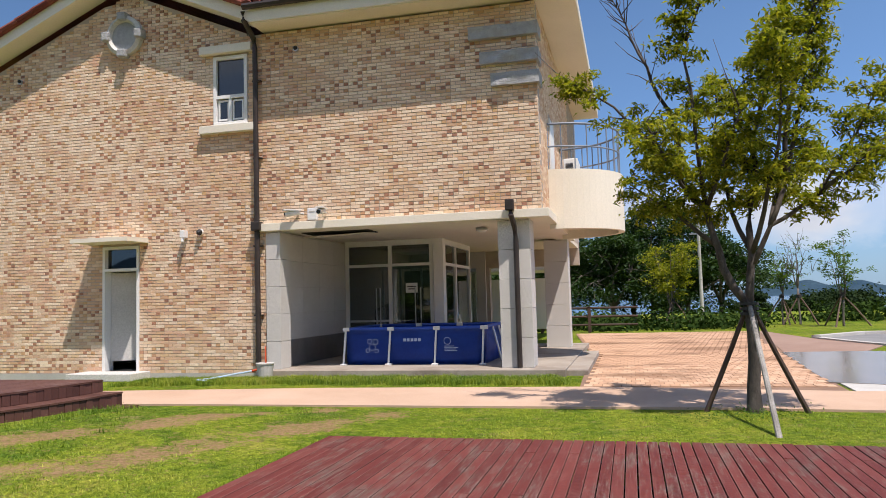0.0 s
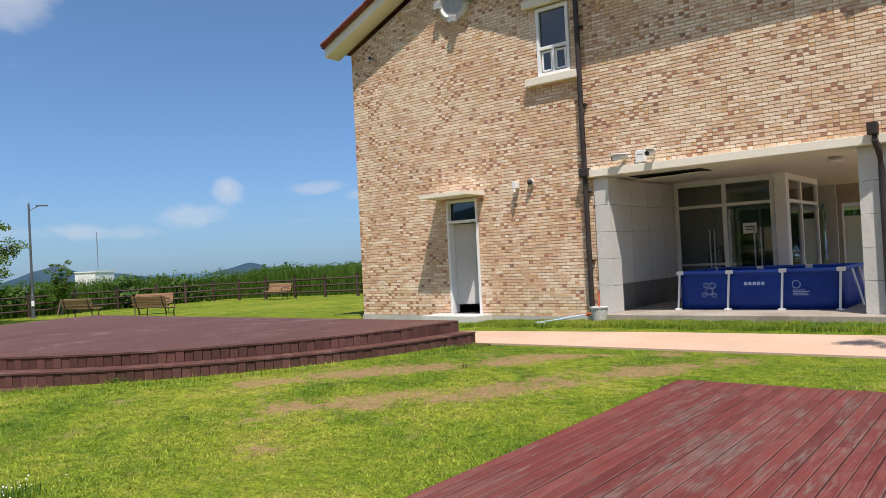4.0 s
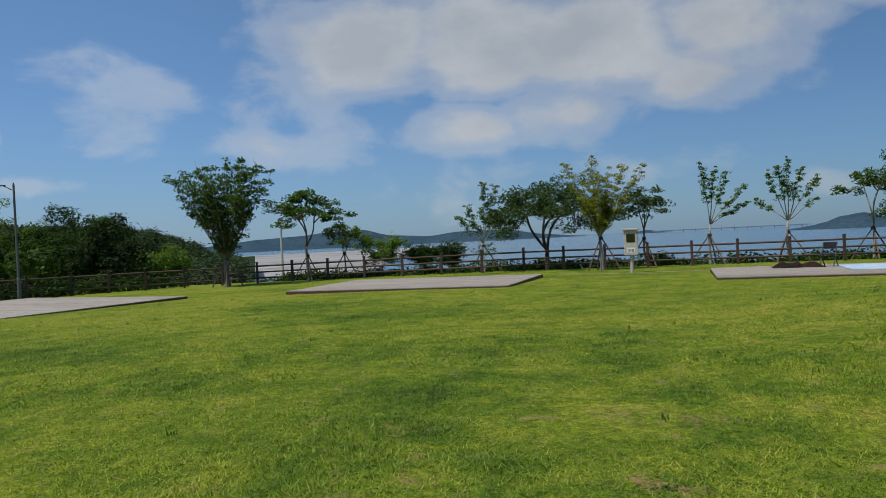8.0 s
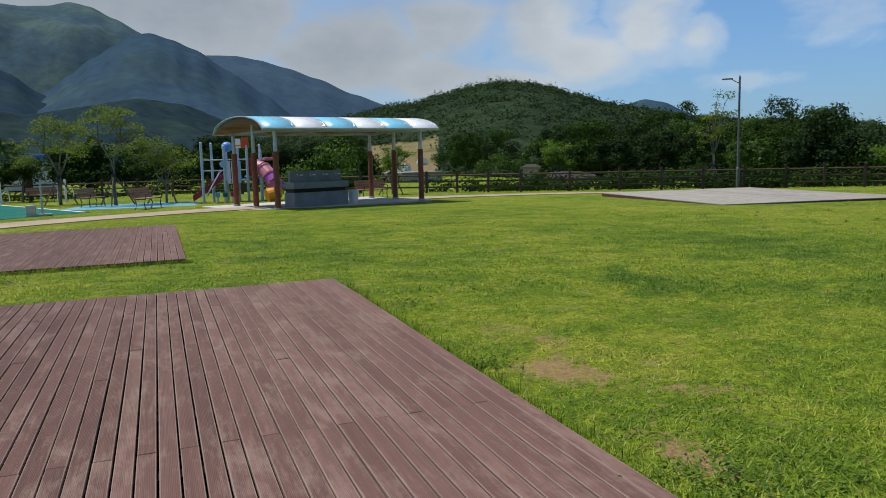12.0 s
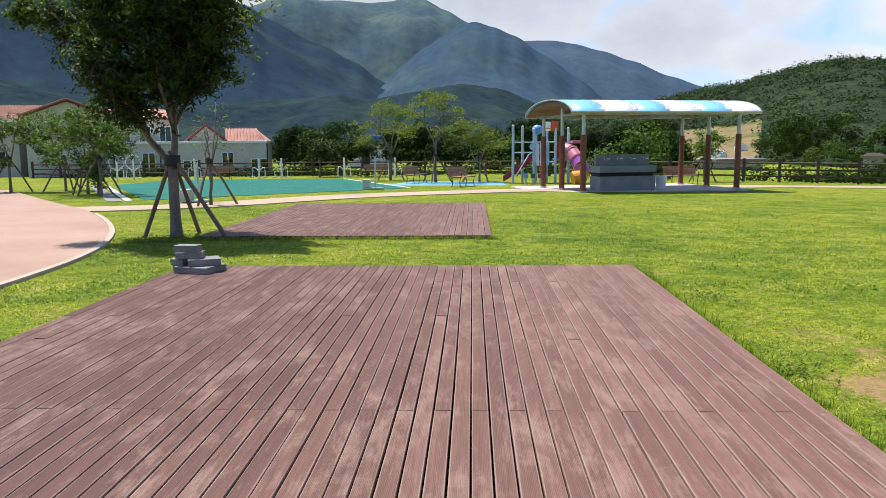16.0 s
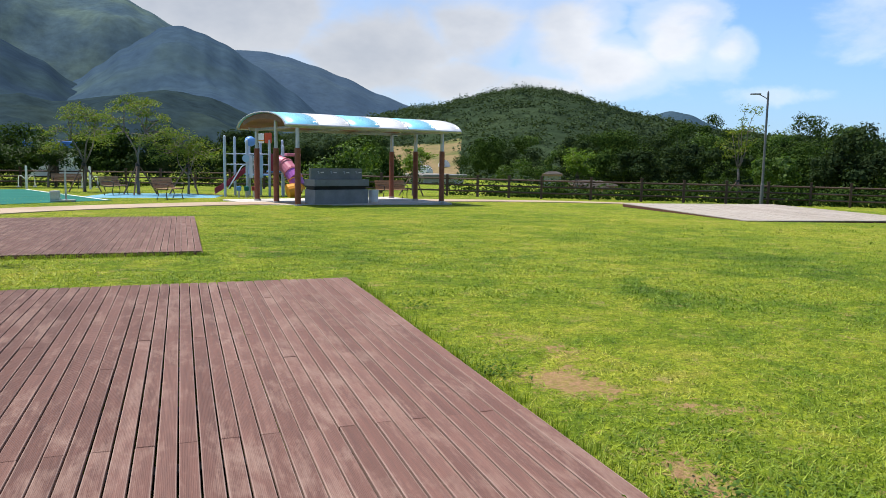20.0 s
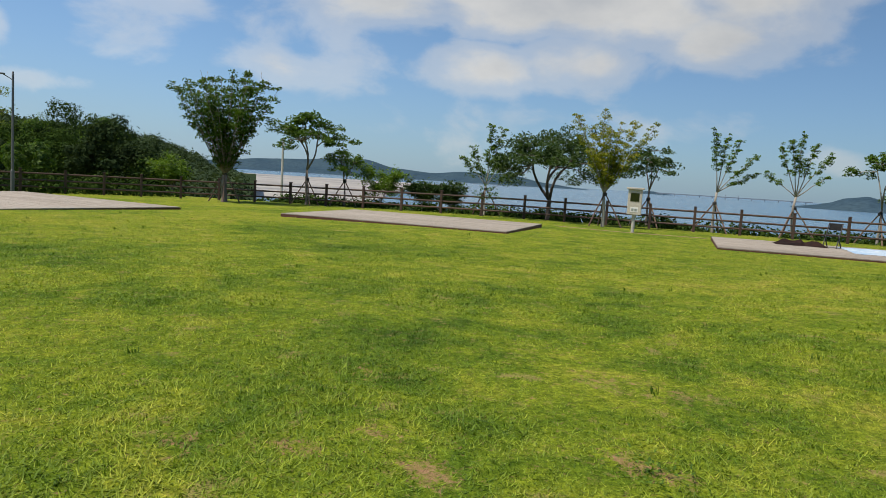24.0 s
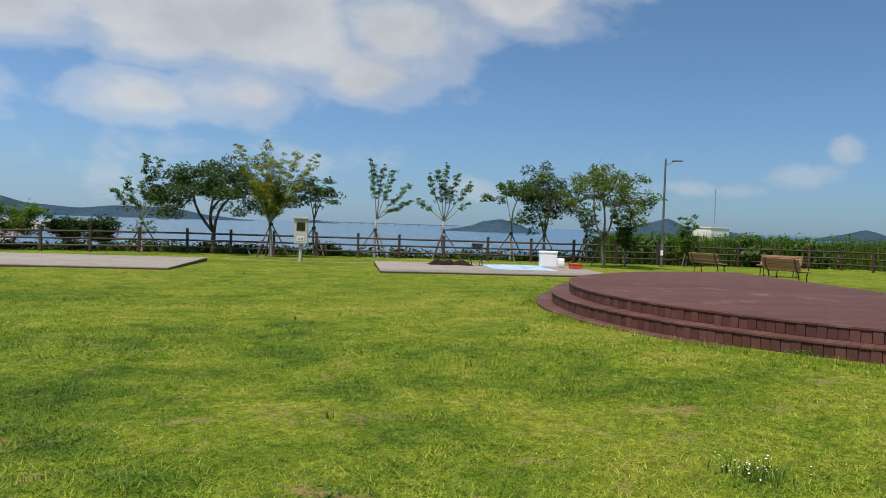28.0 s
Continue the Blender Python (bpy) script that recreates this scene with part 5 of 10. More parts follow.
def build_bricks():
    """Buff facing bricks, laid half over half, proud of the mortar; those by the door are parts, the rest one sheet."""
    L, H, J, PROUD = 0.200, 0.067, 0.009, 0.012
    rnd = random.Random(4)
    verts, faces = [], []
    holes = [(-10.92, -10.02, 0.0, 2.75), (-8.24, -7.44, 5.17, 6.65), (-7.06, X1 + 0.3, -1, 3.06)]
    dark_verts, dark_faces = [], []
    shared, count = {}, 0

    def lay(x0, x1, z0, z1, y, burnt=False):
        nonlocal count
        p = PROUD + rnd.uniform(-0.003, 0.003)
        near = -12.6 < x0 < -7.3 and 0.05 < z0 < 1.2 and count < 300
        if near:
            key = (round(x1 - x0, 2), round(z1 - z0, 3), burnt)
            if key not in shared:
                bm = abox(-key[0] / 2, key[0] / 2, -0.006, 0.014, -key[1] / 2, key[1] / 2, bevel=0.004)
                shared[key] = mesh_of(bm, "brick", M["header_piece" if burnt else "brick_piece"])
            ob = part("brick", shared[key], None, house)
            ob.matrix_basis = pose((x0 + x1) / 2, y + 0.006 - (p - PROUD), (z0 + z1) / 2)
            count += 1
            return
        b = 0.004
        vs, fs = (dark_verts, dark_faces) if burnt else (verts, faces)
        k = len(vs)
        yf, yb = y + PROUD - p, y + PROUD + 0.002
        vs.extend([(x0, yb, z0), (x1, yb, z0), (x1, yb, z1), (x0, yb, z1), (x0 + b, yf, z0 + b), (x1 - b, yf, z0 + b), (x1 - b, yf, z1 - b), (x0 + b, yf, z1 - b)])
        fs.extend([(k + 4, k + 5, k + 6, k + 7), (k, k + 1, k + 5, k + 4), (k + 1, k + 2, k + 6, k + 5), (k + 2, k + 3, k + 7, k + 6), (k + 3, k, k + 4, k + 7)])

    row, z = 0, 0.06
    while z < 8.4:
        x = X0 - (0.5 * L if row % 2 else 0.0)
        while x < X1:
            a, b = max(x, X0) + J / 2, min(x + L, X1) - J / 2
            spans = [(a, b)]
            burnt = rnd.random() < 0.16 + 0.70 * max(0.0, noise.noise((x * 0.8, 3.0, z * 1.1)) + 0.3 * noise.noise((x * 2.4, 1.0, z * 3.0)))
            if burnt and b - a > 0.15:
                mid = a + 0.095
                spans = [(a, mid - J / 2), (mid + J / 2, b)]
            burnt_at = spans[0][0] if burnt else None
            for h0, h1, k0, k1 in holes:
                if z + H - J > k0 and z < k1:
                    cut = []
                    for s, e in spans:
                        if e <= h0 or s >= h1:
                            cut.append((s, e))
                        else:
                            cut += [q for q in ((s, h0), (h1, e)) if q[1] - q[0] > 0.02]
                    spans = cut
            for s, e in spans:
                top = min(wall_top(s), wall_top(e))
                if e - s > 0.02 and z + H - J < top:
                    lay(s, e, z, z + H - J, W, s == burnt_at)
            x += L
        z += H
        row += 1
    bricks = raw("brickwork", verts, faces, M["brick"], house, "buff and brown facing bricks", kind="stuff")
    raw("dark_brickwork", dark_verts, dark_faces, M["header"], house, "burnt brown header bricks", kind="stuff")
    # the side wall round the corner
    verts2, faces2 = [], []
    row, z = 0, 3.1
    while z < 7.0:
        y = W - (0.1 if row % 2 else 0.0)
        while y < 20.5:
            y0, y1 = max(y, W) + J / 2, y + L - J / 2
            k = len(verts2)
            x = X1 + rnd.uniform(-0.003, 0.003)
            if not (15.55 < y1 and y0 < 16.45 and z < 5.25):
                verts2.extend([(x - 0.014, y0, z), (x - 0.014, y1, z), (x - 0.014, y1, z + H - J), (x - 0.014, y0, z + H - J), (x, y0 + 0.004, z + 0.004), (x, y1 - 0.004, z + 0.004), (x, y1 - 0.004, z + H - J - 0.004), (x, y0 + 0.004, z + H - J - 0.004)])
                faces2.extend([(k + 4, k + 5, k + 6, k + 7), (k, k + 1, k + 5, k + 4), (k + 1, k + 2, k + 6, k + 5), (k + 2, k + 3, k + 7, k + 6), (k + 3, k, k + 4, k + 7)])
            y += L
        z += H
        row += 1
    raw("brickwork", verts2, faces2, M["brick"], house, kind="stuff")


build_bricks()


# ---- far country ----
def fitted(az, table):
    """A height angle along a skyline, from bearings and angles in order."""
    for (a0, e0), (a1, e1) in zip(table, table[1:]):
        if a0 <= az <= a1:
            k = (az - a0) / (a1 - a0)
            return e0 + (e1 - e0) * (3 * k * k - 2 * k ** 3) * 0.5 + (e1 - e0) * k * 0.5
    return table[0][1] if az < table[0][0] else table[-1][1]


def ridge(name, table, near, crest, far, foot, material, label, rough, steps=140, rows=26, seed=0.0, kind="structure", field=None, crown=0.06):
    """A range whose crest stands at the distance crest and rises to the skyline's angles."""
    a0, a1 = table[0][0], table[-1][0]
    verts = []
    for j in range(rows + 1):
        r = near + (far - near) * j / rows
        k = (r - near) / (crest - near) if r < crest else 1 - (r - crest) / (far - crest)
        k = max(0.0, k)
        k = k * k * (3 - 2 * k) * 0.6 + k * 0.4
        for i in range(steps + 1):
            az = a0 + (a1 - a0) * i / steps
            top = 1.42 + crest * math.tan(radians(fitted(az, table)))
            x, y = -r * math.sin(radians(az)), r * math.cos(radians(az))
            fold = noise.fractal((x * rough, y * rough, seed), 1.0, 2.0, 5)
            ease = min(1.0, 8.0 * min(i, steps - i) / steps)
            z = foot + (top - foot) * k * (0.6 + 0.4 * ease) + fold * (top - foot) * 0.16 * (4 * k * (1 - k) + crown)
            verts.append((x, y, z))
    n = steps + 1
    faces = [(j * n + i, j * n + i + 1, (j + 1) * n + i + 1, (j + 1) * n + i) for j in range(rows) for i in range(steps)]
    ob = raw(name, verts, faces, material, smooth=True)
    if field:
        # cleared land at the slope's foot
        b0, b1, reach, cover = field
        ob.data.materials.append(cover)
        ob.data.polygons.foreach_set("material_index", [1 if b0 < a0 + (a1 - a0) * (k % steps) / steps < b1 and near + (far - near) * (k // steps) / rows < reach else 0 for k in range(len(faces))])
    return tagged(ob, label, name.replace("_", " "), kind=kind)


HILL = [(122, -0.9), (124.7, -0.5), (126.5, 0.6), (129, 1.3), (133, 1.7), (136, 1.9), (140.5, 2.3), (143.6, 2.9), (145.5, 3.2), (147.5, 3.8), (149, 4.25), (150.4, 4.75), (152.2, 5.2), (154.8, 5.3), (156.7, 5.0), (158.7, 4.5), (161, 4.0), (162.2, 3.8), (164.5, 3.3), (168, 2.4), (172, 1.6), (180, 0.8)]
# haze on the ranges comes from their bluer materials, not from any air
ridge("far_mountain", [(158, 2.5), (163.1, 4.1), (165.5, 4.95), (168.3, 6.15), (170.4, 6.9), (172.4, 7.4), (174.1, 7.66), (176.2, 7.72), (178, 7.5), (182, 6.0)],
      1500, 2500, 3400, -6, M["mountain_far"], "mountain shoulder behind the nearer slopes, blue haze in its colour", 0.0016, 120, 30, 8.0)
# sunlight on the bowl and cloud shade on the spurs are coloured in
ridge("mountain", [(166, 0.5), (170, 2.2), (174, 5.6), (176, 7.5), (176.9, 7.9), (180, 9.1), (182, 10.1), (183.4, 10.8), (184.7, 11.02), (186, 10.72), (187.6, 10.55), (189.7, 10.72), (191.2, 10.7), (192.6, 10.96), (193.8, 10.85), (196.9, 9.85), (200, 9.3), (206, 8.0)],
      1230, 1700, 2600, -6, M["mountain"], "wooded mountain bowl, sunlight put into its paler colour", 0.0030, 200, 60)
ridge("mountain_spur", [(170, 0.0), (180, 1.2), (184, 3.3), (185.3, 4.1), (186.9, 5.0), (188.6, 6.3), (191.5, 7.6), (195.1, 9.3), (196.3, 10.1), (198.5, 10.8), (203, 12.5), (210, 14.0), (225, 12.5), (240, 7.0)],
      500, 1250, 1900, -6, M["mountain_shaded"], "wooded mountain spur, cloud shade put into its dark colour", 0.0042, 220, 56, 2.0)
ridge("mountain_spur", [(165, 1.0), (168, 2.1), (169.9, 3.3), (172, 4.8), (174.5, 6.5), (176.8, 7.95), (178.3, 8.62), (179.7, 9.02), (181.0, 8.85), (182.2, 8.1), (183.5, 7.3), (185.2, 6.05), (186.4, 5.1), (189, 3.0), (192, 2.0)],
      500, 1300, 1900, -6, M["mountain_blue_shaded"], "blue wooded mountain spur, cloud shade put into its colour", 0.0042, 220, 56, 4.0)
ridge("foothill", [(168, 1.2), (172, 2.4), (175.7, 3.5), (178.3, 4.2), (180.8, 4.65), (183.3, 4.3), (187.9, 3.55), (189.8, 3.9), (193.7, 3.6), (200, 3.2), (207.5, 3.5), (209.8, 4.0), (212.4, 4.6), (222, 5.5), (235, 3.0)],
      180, 520, 800, -5, M["foothill"], "dark wooded foothills before the mountain, blue haze in their colour", 0.016, 320, 60, 6.0, crown=0.16)
ridge("hill", HILL, 90, 260, 430, -3, M["hill"], "round hill covered in dark green woods", 0.012, 160, 30, 3.0, field=(158.8, 164.3, 150, M["dry_field"]))
ridge("far_hill", [(139, 1.5), (141, 2.9), (142.6, 3.64), (143.9, 3.9), (145.2, 3.58), (148, 2.4)], 2200, 2600, 3200, -6, M["island"], "distant hill top, blue haze put into its colour", 0.002, 30, 10, 5.0)
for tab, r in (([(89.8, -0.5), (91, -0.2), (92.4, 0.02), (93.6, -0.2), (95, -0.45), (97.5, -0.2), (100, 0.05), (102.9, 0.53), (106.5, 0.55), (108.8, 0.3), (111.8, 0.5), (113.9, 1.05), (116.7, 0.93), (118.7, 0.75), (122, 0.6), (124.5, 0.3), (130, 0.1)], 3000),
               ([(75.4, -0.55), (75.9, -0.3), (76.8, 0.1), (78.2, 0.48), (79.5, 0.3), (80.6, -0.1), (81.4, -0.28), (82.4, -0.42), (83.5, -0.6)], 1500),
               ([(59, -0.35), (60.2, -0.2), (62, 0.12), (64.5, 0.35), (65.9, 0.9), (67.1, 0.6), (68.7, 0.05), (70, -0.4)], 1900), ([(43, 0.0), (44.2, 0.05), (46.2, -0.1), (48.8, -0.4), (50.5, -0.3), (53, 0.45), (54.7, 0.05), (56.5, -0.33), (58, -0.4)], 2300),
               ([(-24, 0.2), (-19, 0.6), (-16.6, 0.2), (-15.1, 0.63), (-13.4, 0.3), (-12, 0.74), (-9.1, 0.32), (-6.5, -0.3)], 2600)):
    ridge("island", tab, r * 0.9, r, r * 1.15, SEA - 0.5, M["island"], "island across the water, blue haze put into its colour", 0.006, 90, 12, r)


def mudflat():
    """Bare flats along the bay's inner shore, with shallow channels."""
    verts, faces, n = [], [], 40
    for k in range(n + 1):
        az = 108 + 24 * k / n
        a, b = 330 + 120 * noise.noise((k * 0.31, 2.0, 0)) + max(0, 10 - k) * 55, 1350
        for r in (a, a + 1, b):
            verts.append((*(r * v for v in (-math.sin(radians(az)), math.cos(radians(az)))), SEA + (0.02 if r == a else 0.35)))
    for k in range(n):
        faces += [(3 * k + j, 3 * k + 3 + j, 3 * k + 4 + j, 3 * k + 1 + j) for j in (0, 1)]
    tagged(raw("mudflat", verts, faces, M["mud"]), "pale grey-brown mudflats along the far shore of the bay", "mudflat", kind="structure")


mudflat()


def sea_bridge():
    """A long low bridge on piers between the islands."""
    r = 2400.0
    p = [(-r * math.sin(radians(a)), r * math.cos(radians(a))) for a in (92.0, 81.5)]
    a, b = Vector(p[0]), Vector(p[1])
    n, d = (b - a).length, (b - a).normalized()
    g = thing("bridge", (a.x, a.y, SEA), "long pale road bridge on piers across the sea", "bridge", turn=math.degrees(math.atan2(d.y, d.x)))
    part("bridge_deck", abox(0, n, -4, 4, 5.2, 7.0), M["bridge"], g)
    for s in (-4, 4):
        part("parapet", abox(0, n, s - 0.3, s + 0.3, 7.0, 8.2), M["bridge"], g)
    for k in range(12):
        x = n * (k + 0.5) / 12
        part("pier", abox(x - 1.4, x + 1.4, -3, 3, -1.0, 5.2), M["bridge"], g)
    for k in (5, 6):
        x = n * (k + 0.5) / 12
        part("pylon", abox(x - 0.8, x + 0.8, -0.8, 0.8, 7.0, 14.0), M["bridge"], g)


sea_bridge()


# ---- trees ----
def leaf_mesh(name, centres, size, material, parent, rnd, flat=0.6, label="", kind="", aspect=0.5, droop=0.0, facing=None):
    """Many small leaves, each a folded diamond of two triangles, about the given centres (n x 3)."""
    n = len(centres)
    up = rnd.normal(size=(n, 3))
    if facing is None:
        up[:, 2] = np.abs(up[:, 2]) + flat * 2.2
    else:
        up = up * 0.45 + facing * 1.3
    up /= np.linalg.norm(up, axis=1, keepdims=True)
    d = rnd.normal(size=(n, 3))
    d[:, 2] -= droop
    d -= up * (d * up).sum(1, keepdims=True)
    d /= np.linalg.norm(d, axis=1, keepdims=True)
    s = np.cross(up, d)
    l = size * rnd.uniform(0.6, 1.35, (n, 1))
    v = np.empty((n, 4, 3))
    v[:, 0], v[:, 2] = centres - d * l * 0.5, centres + d * l * 0.5 - up * l * 0.12
    v[:, 1], v[:, 3] = centres + s * l * aspect * 0.5 + up * l * 0.08, centres - s * l * aspect * 0.5 + up * l * 0.08
    me = bpy.data.meshes.new(name)
    me.vertices.add(4 * n)
    me.vertices.foreach_set("co", v.ravel())
    me.loops.add(4 * n)
    me.loops.foreach_set("vertex_index", np.arange(4 * n))
    me.polygons.add(n)
    me.polygons.foreach_set("loop_start", np.arange(n) * 4)
    me.update(calc_edges=True)
    me.materials.append(material)
    ob = part(name, me, material, parent, label)
    if kind:
        ob["kind"] = kind
    return ob


def bend(a, b, rnd, sag=0.12, n=4):
    """A wavering line from a to b."""
    a, b = np.array(a, float), np.array(b, float)
    w = np.linalg.norm(b - a) * sag
    off = rnd.normal(size=3) * w * 0.5
    return [tuple(a + (b - a) * k / n + off * math.sin(math.pi * k / n)) for k in range(n + 1)]


def stakes(parent, h, spread, n=3, turn=0.0, r=0.032):
    """Support poles that lean on the trunk, tied with a dark strap."""
    for k in range(n):
        a = radians(turn + 360 * k / n)
        c, s = math.cos(a), math.sin(a)
        part("stake", atube([(c * spread, s * spread, -0.08), (c * spread * 0.5, s * spread * 0.5, h * 0.52), (-c * 0.04, -s * 0.04, h * 1.06)], [r * 1.1, r, r * 0.9], 7), M["stake"], parent)
    part("strap", atube([(0, 0, h - 0.10), (0, 0, h + 0.04)], 0.10, 10), M["dark"], parent, "dark rubber strap tied round the trunk")


def tree(at, height, base, radius, fork, material, leaves, size, seed, label, limbs=5, girth=0.05, staked=0, spread=0.8, stake_h=1.2, pad=0.34, group="trees round the lawn", name="tree", bare_tips=0):
    """A young tree: trunk, limbs that fan out, twigs, and a crown of small leaves in pads round the twigs' ends."""
    rnd = np.random.RandomState(seed)
    top = thing(name, at, label, "tree", group)
    bm = bmesh.new()
    ends = []
    lean = rnd.normal(size=2) * 0.03 * fork
    f = (lean[0], lean[1], fork)
    tube(bm, [(0, 0, -0.1), (0, 0, 0.06), *bend((0, 0, 0.3), f, rnd, 0.05, 3)], [girth * 1.5, girth * 1.2, girth, girth * 0.97, girth * 0.92, girth * 0.85], 8)
    lines = []
    for k in range(limbs):
        a = math.tau * (k + rnd.uniform(-0.3, 0.3)) / limbs
        h = base + (height - base) * rnd.uniform(0.45, 1.0) * (1.0 if k else 1.02)
        u = radius * (rnd.uniform(0.35, 0.95) if k else 0.15) * (0.75 + 0.25 * (1 - (h - base) / (height - base)))
        lines.append([f, (f[0] + u * 0.45 * math.cos(a), f[1] + u * 0.45 * math.sin(a), fork + (h - fork) * 0.45), (u * math.cos(a), u * math.sin(a), h)])
    for ln in lines:
        pts = []
        for p, q in zip(ln, ln[1:]):
            pts += bend(p, q, rnd, 0.10, 3)[(1 if pts else 0):]
        g0 = girth * 0.62
        tube(bm, pts, [g0 * (1 - 0.82 * k / (len(pts) - 1)) for k in range(len(pts))], 6)
        full = np.array(pts)
        for q in range(6):
            k = rnd.uniform(0.30, 1.0)
            i = min(int(k * (len(full) - 1)), len(full) - 2)
            p = full[i] + (full[i + 1] - full[i]) * (k * (len(full) - 1) - i)
            if p[2] < base - 0.25:
                p = full[-2]
            out = np.array([p[0], p[1], 0]) / (np.hypot(p[0], p[1]) + 0.2) * radius * 0.5 + rnd.normal(size=3) * radius * 0.42
            out[2] = rnd.uniform(-0.05, 0.5) * radius
            e = p + out * rnd.uniform(0.35, 0.8)
            e[2] = min(max(e[2], base + rnd.exponential(0.12)), height - rnd.exponential(0.22))
            tube(bm, bend(p, e, rnd, 0.15, 2), [g0 * 0.34, g0 * 0.2, g0 * 0.09], 5)
            ends += [e, p + (e - p) * 0.55]
        ends.append(full[-1])
    for k in range(bare_tips):
        e = ends[rnd.randint(len(ends))]
        tube(bm, bend(e, e + np.array([*(rnd.normal(size=2) * 0.3), rnd.uniform(0.4, 0.9)]), rnd, 0.1, 2), [0.012, 0.008, 0.004], 4)
    part("trunk", bm, M["bark"], top, "grey-brown trunk and branches", smooth=True)
    ends = np.array(ends)
    pick = ends[rnd.randint(len(ends), size=leaves)]
    r = pad * (0.35 + 0.75 * rnd.uniform(size=(leaves, 1)))
    c = pick + rnd.normal(size=(leaves, 3)) * r * np.array([1, 1, 0.55]) * 0.62
    c[:, 2] = np.maximum(c[:, 2], base - 0.15)
    leaf_mesh("crown", c, size, material, top, rnd, 0.5, "crown of small leaves in loose pads", droop=0.9, aspect=0.36)
    if staked:
        stakes(top, stake_h, spread, staked, seed * 40)
    return top


def spray_tree(at, lines, girth, per_metre, reach, each, material, size, seed, label, leafless=(), start=0.32, bark="bark", tips=0):
    """A tree seen from near: limbs along given lines, side twigs that arch over, and leaves that hang in sprays along each twig."""
    rnd = np.random.RandomState(seed)
    top = thing("tree", at, label, "tree", "trees round the lawn")
    bm = bmesh.new()
    foot = lines[0][0]
    tube(bm, [(0, 0, -0.1), (0, 0, 0.06), *bend((0, 0, 0.3), foot, rnd, 0.04, 3)], [girth * 1.5, girth * 1.2, girth, girth * 0.97, girth * 0.94, girth * 0.88], 12)
    centres = []
    for n, ln in enumerate(lines):
        pts = []
        for p, q in zip(ln, ln[1:]):
            pts += bend(p, q, rnd, 0.07, 3)[(1 if pts else 0):]
        g0 = girth * (0.72 if ln[0] == foot else 0.45)
        tube(bm, pts, [max(0.006, g0 * (1 - 0.9 * k / (len(pts) - 1))) for k in range(len(pts))], 7)
        full = np.array(pts)
        length = np.linalg.norm(np.diff(full, axis=0), axis=1).sum()
        bare = n in leafless
        for k in range(int(length * per_metre * (0.8 if bare else 1.0))):
            t = rnd.uniform(start, 1.0) * (len(full) - 1)
            i = min(int(t), len(full) - 2)
            p = full[i] + (full[i + 1] - full[i]) * (t - i)
            along = full[i + 1] - full[i]
            along /= np.linalg.norm(along)
            d = along * rnd.uniform(0.1, 0.9) + rnd.normal(size=3) * np.array([0.75, 0.75, 0.35])
            d /= np.linalg.norm(d) + 1e-6
            r = reach * rnd.uniform(0.45, 1.1) * (0.7 if t > 0.85 * len(full) else 1.0)
            if bare:
                d[2] = abs(d[2]) + 0.6
                tube(bm, [tuple(p), tuple(p + d * r * 0.5), tuple(p + d * r * 0.9 + rnd.normal(size=3) * 0.03)], [0.008, 0.005, 0.003], 4)
                continue
            e = p + d * r - np.array([0, 0, 0.22 * r])
            m = p + d * r * 0.55 + np.array([0, 0, 0.05 * r])
            tube(bm, [tuple(p), tuple(m), tuple(e)], [0.009, 0.006, 0.003], 4)
            c = rnd.uniform(0.0, 1.0, (each, 1)) ** 0.7 * 0.85 + 0.2
            q = (1 - c) ** 2 * p + 2 * c * (1 - c) * m + c * c * e
            q = q + rnd.normal(size=(each, 3)) * size * np.array([0.75, 0.75, 0.45]) - np.array([0, 0, size * 0.35])
            centres.append(q)
    for k in range(tips):
        e = np.array(lines[rnd.randint(len(lines))][-1])
        tube(bm, bend(e, e + np.array([*(rnd.normal(size=2) * 0.3), rnd.uniform(0.4, 0.9)]), rnd, 0.1, 2), [0.010, 0.006, 0.003], 4)
    part("trunk", bm, M[bark], top, "grey-brown trunk and branches", smooth=True)
    leaf_mesh("crown", np.concatenate(centres), size, material, top, rnd, 0.35, "crown of hanging leaves in sprays", droop=1.2, aspect=0.34)
    return top


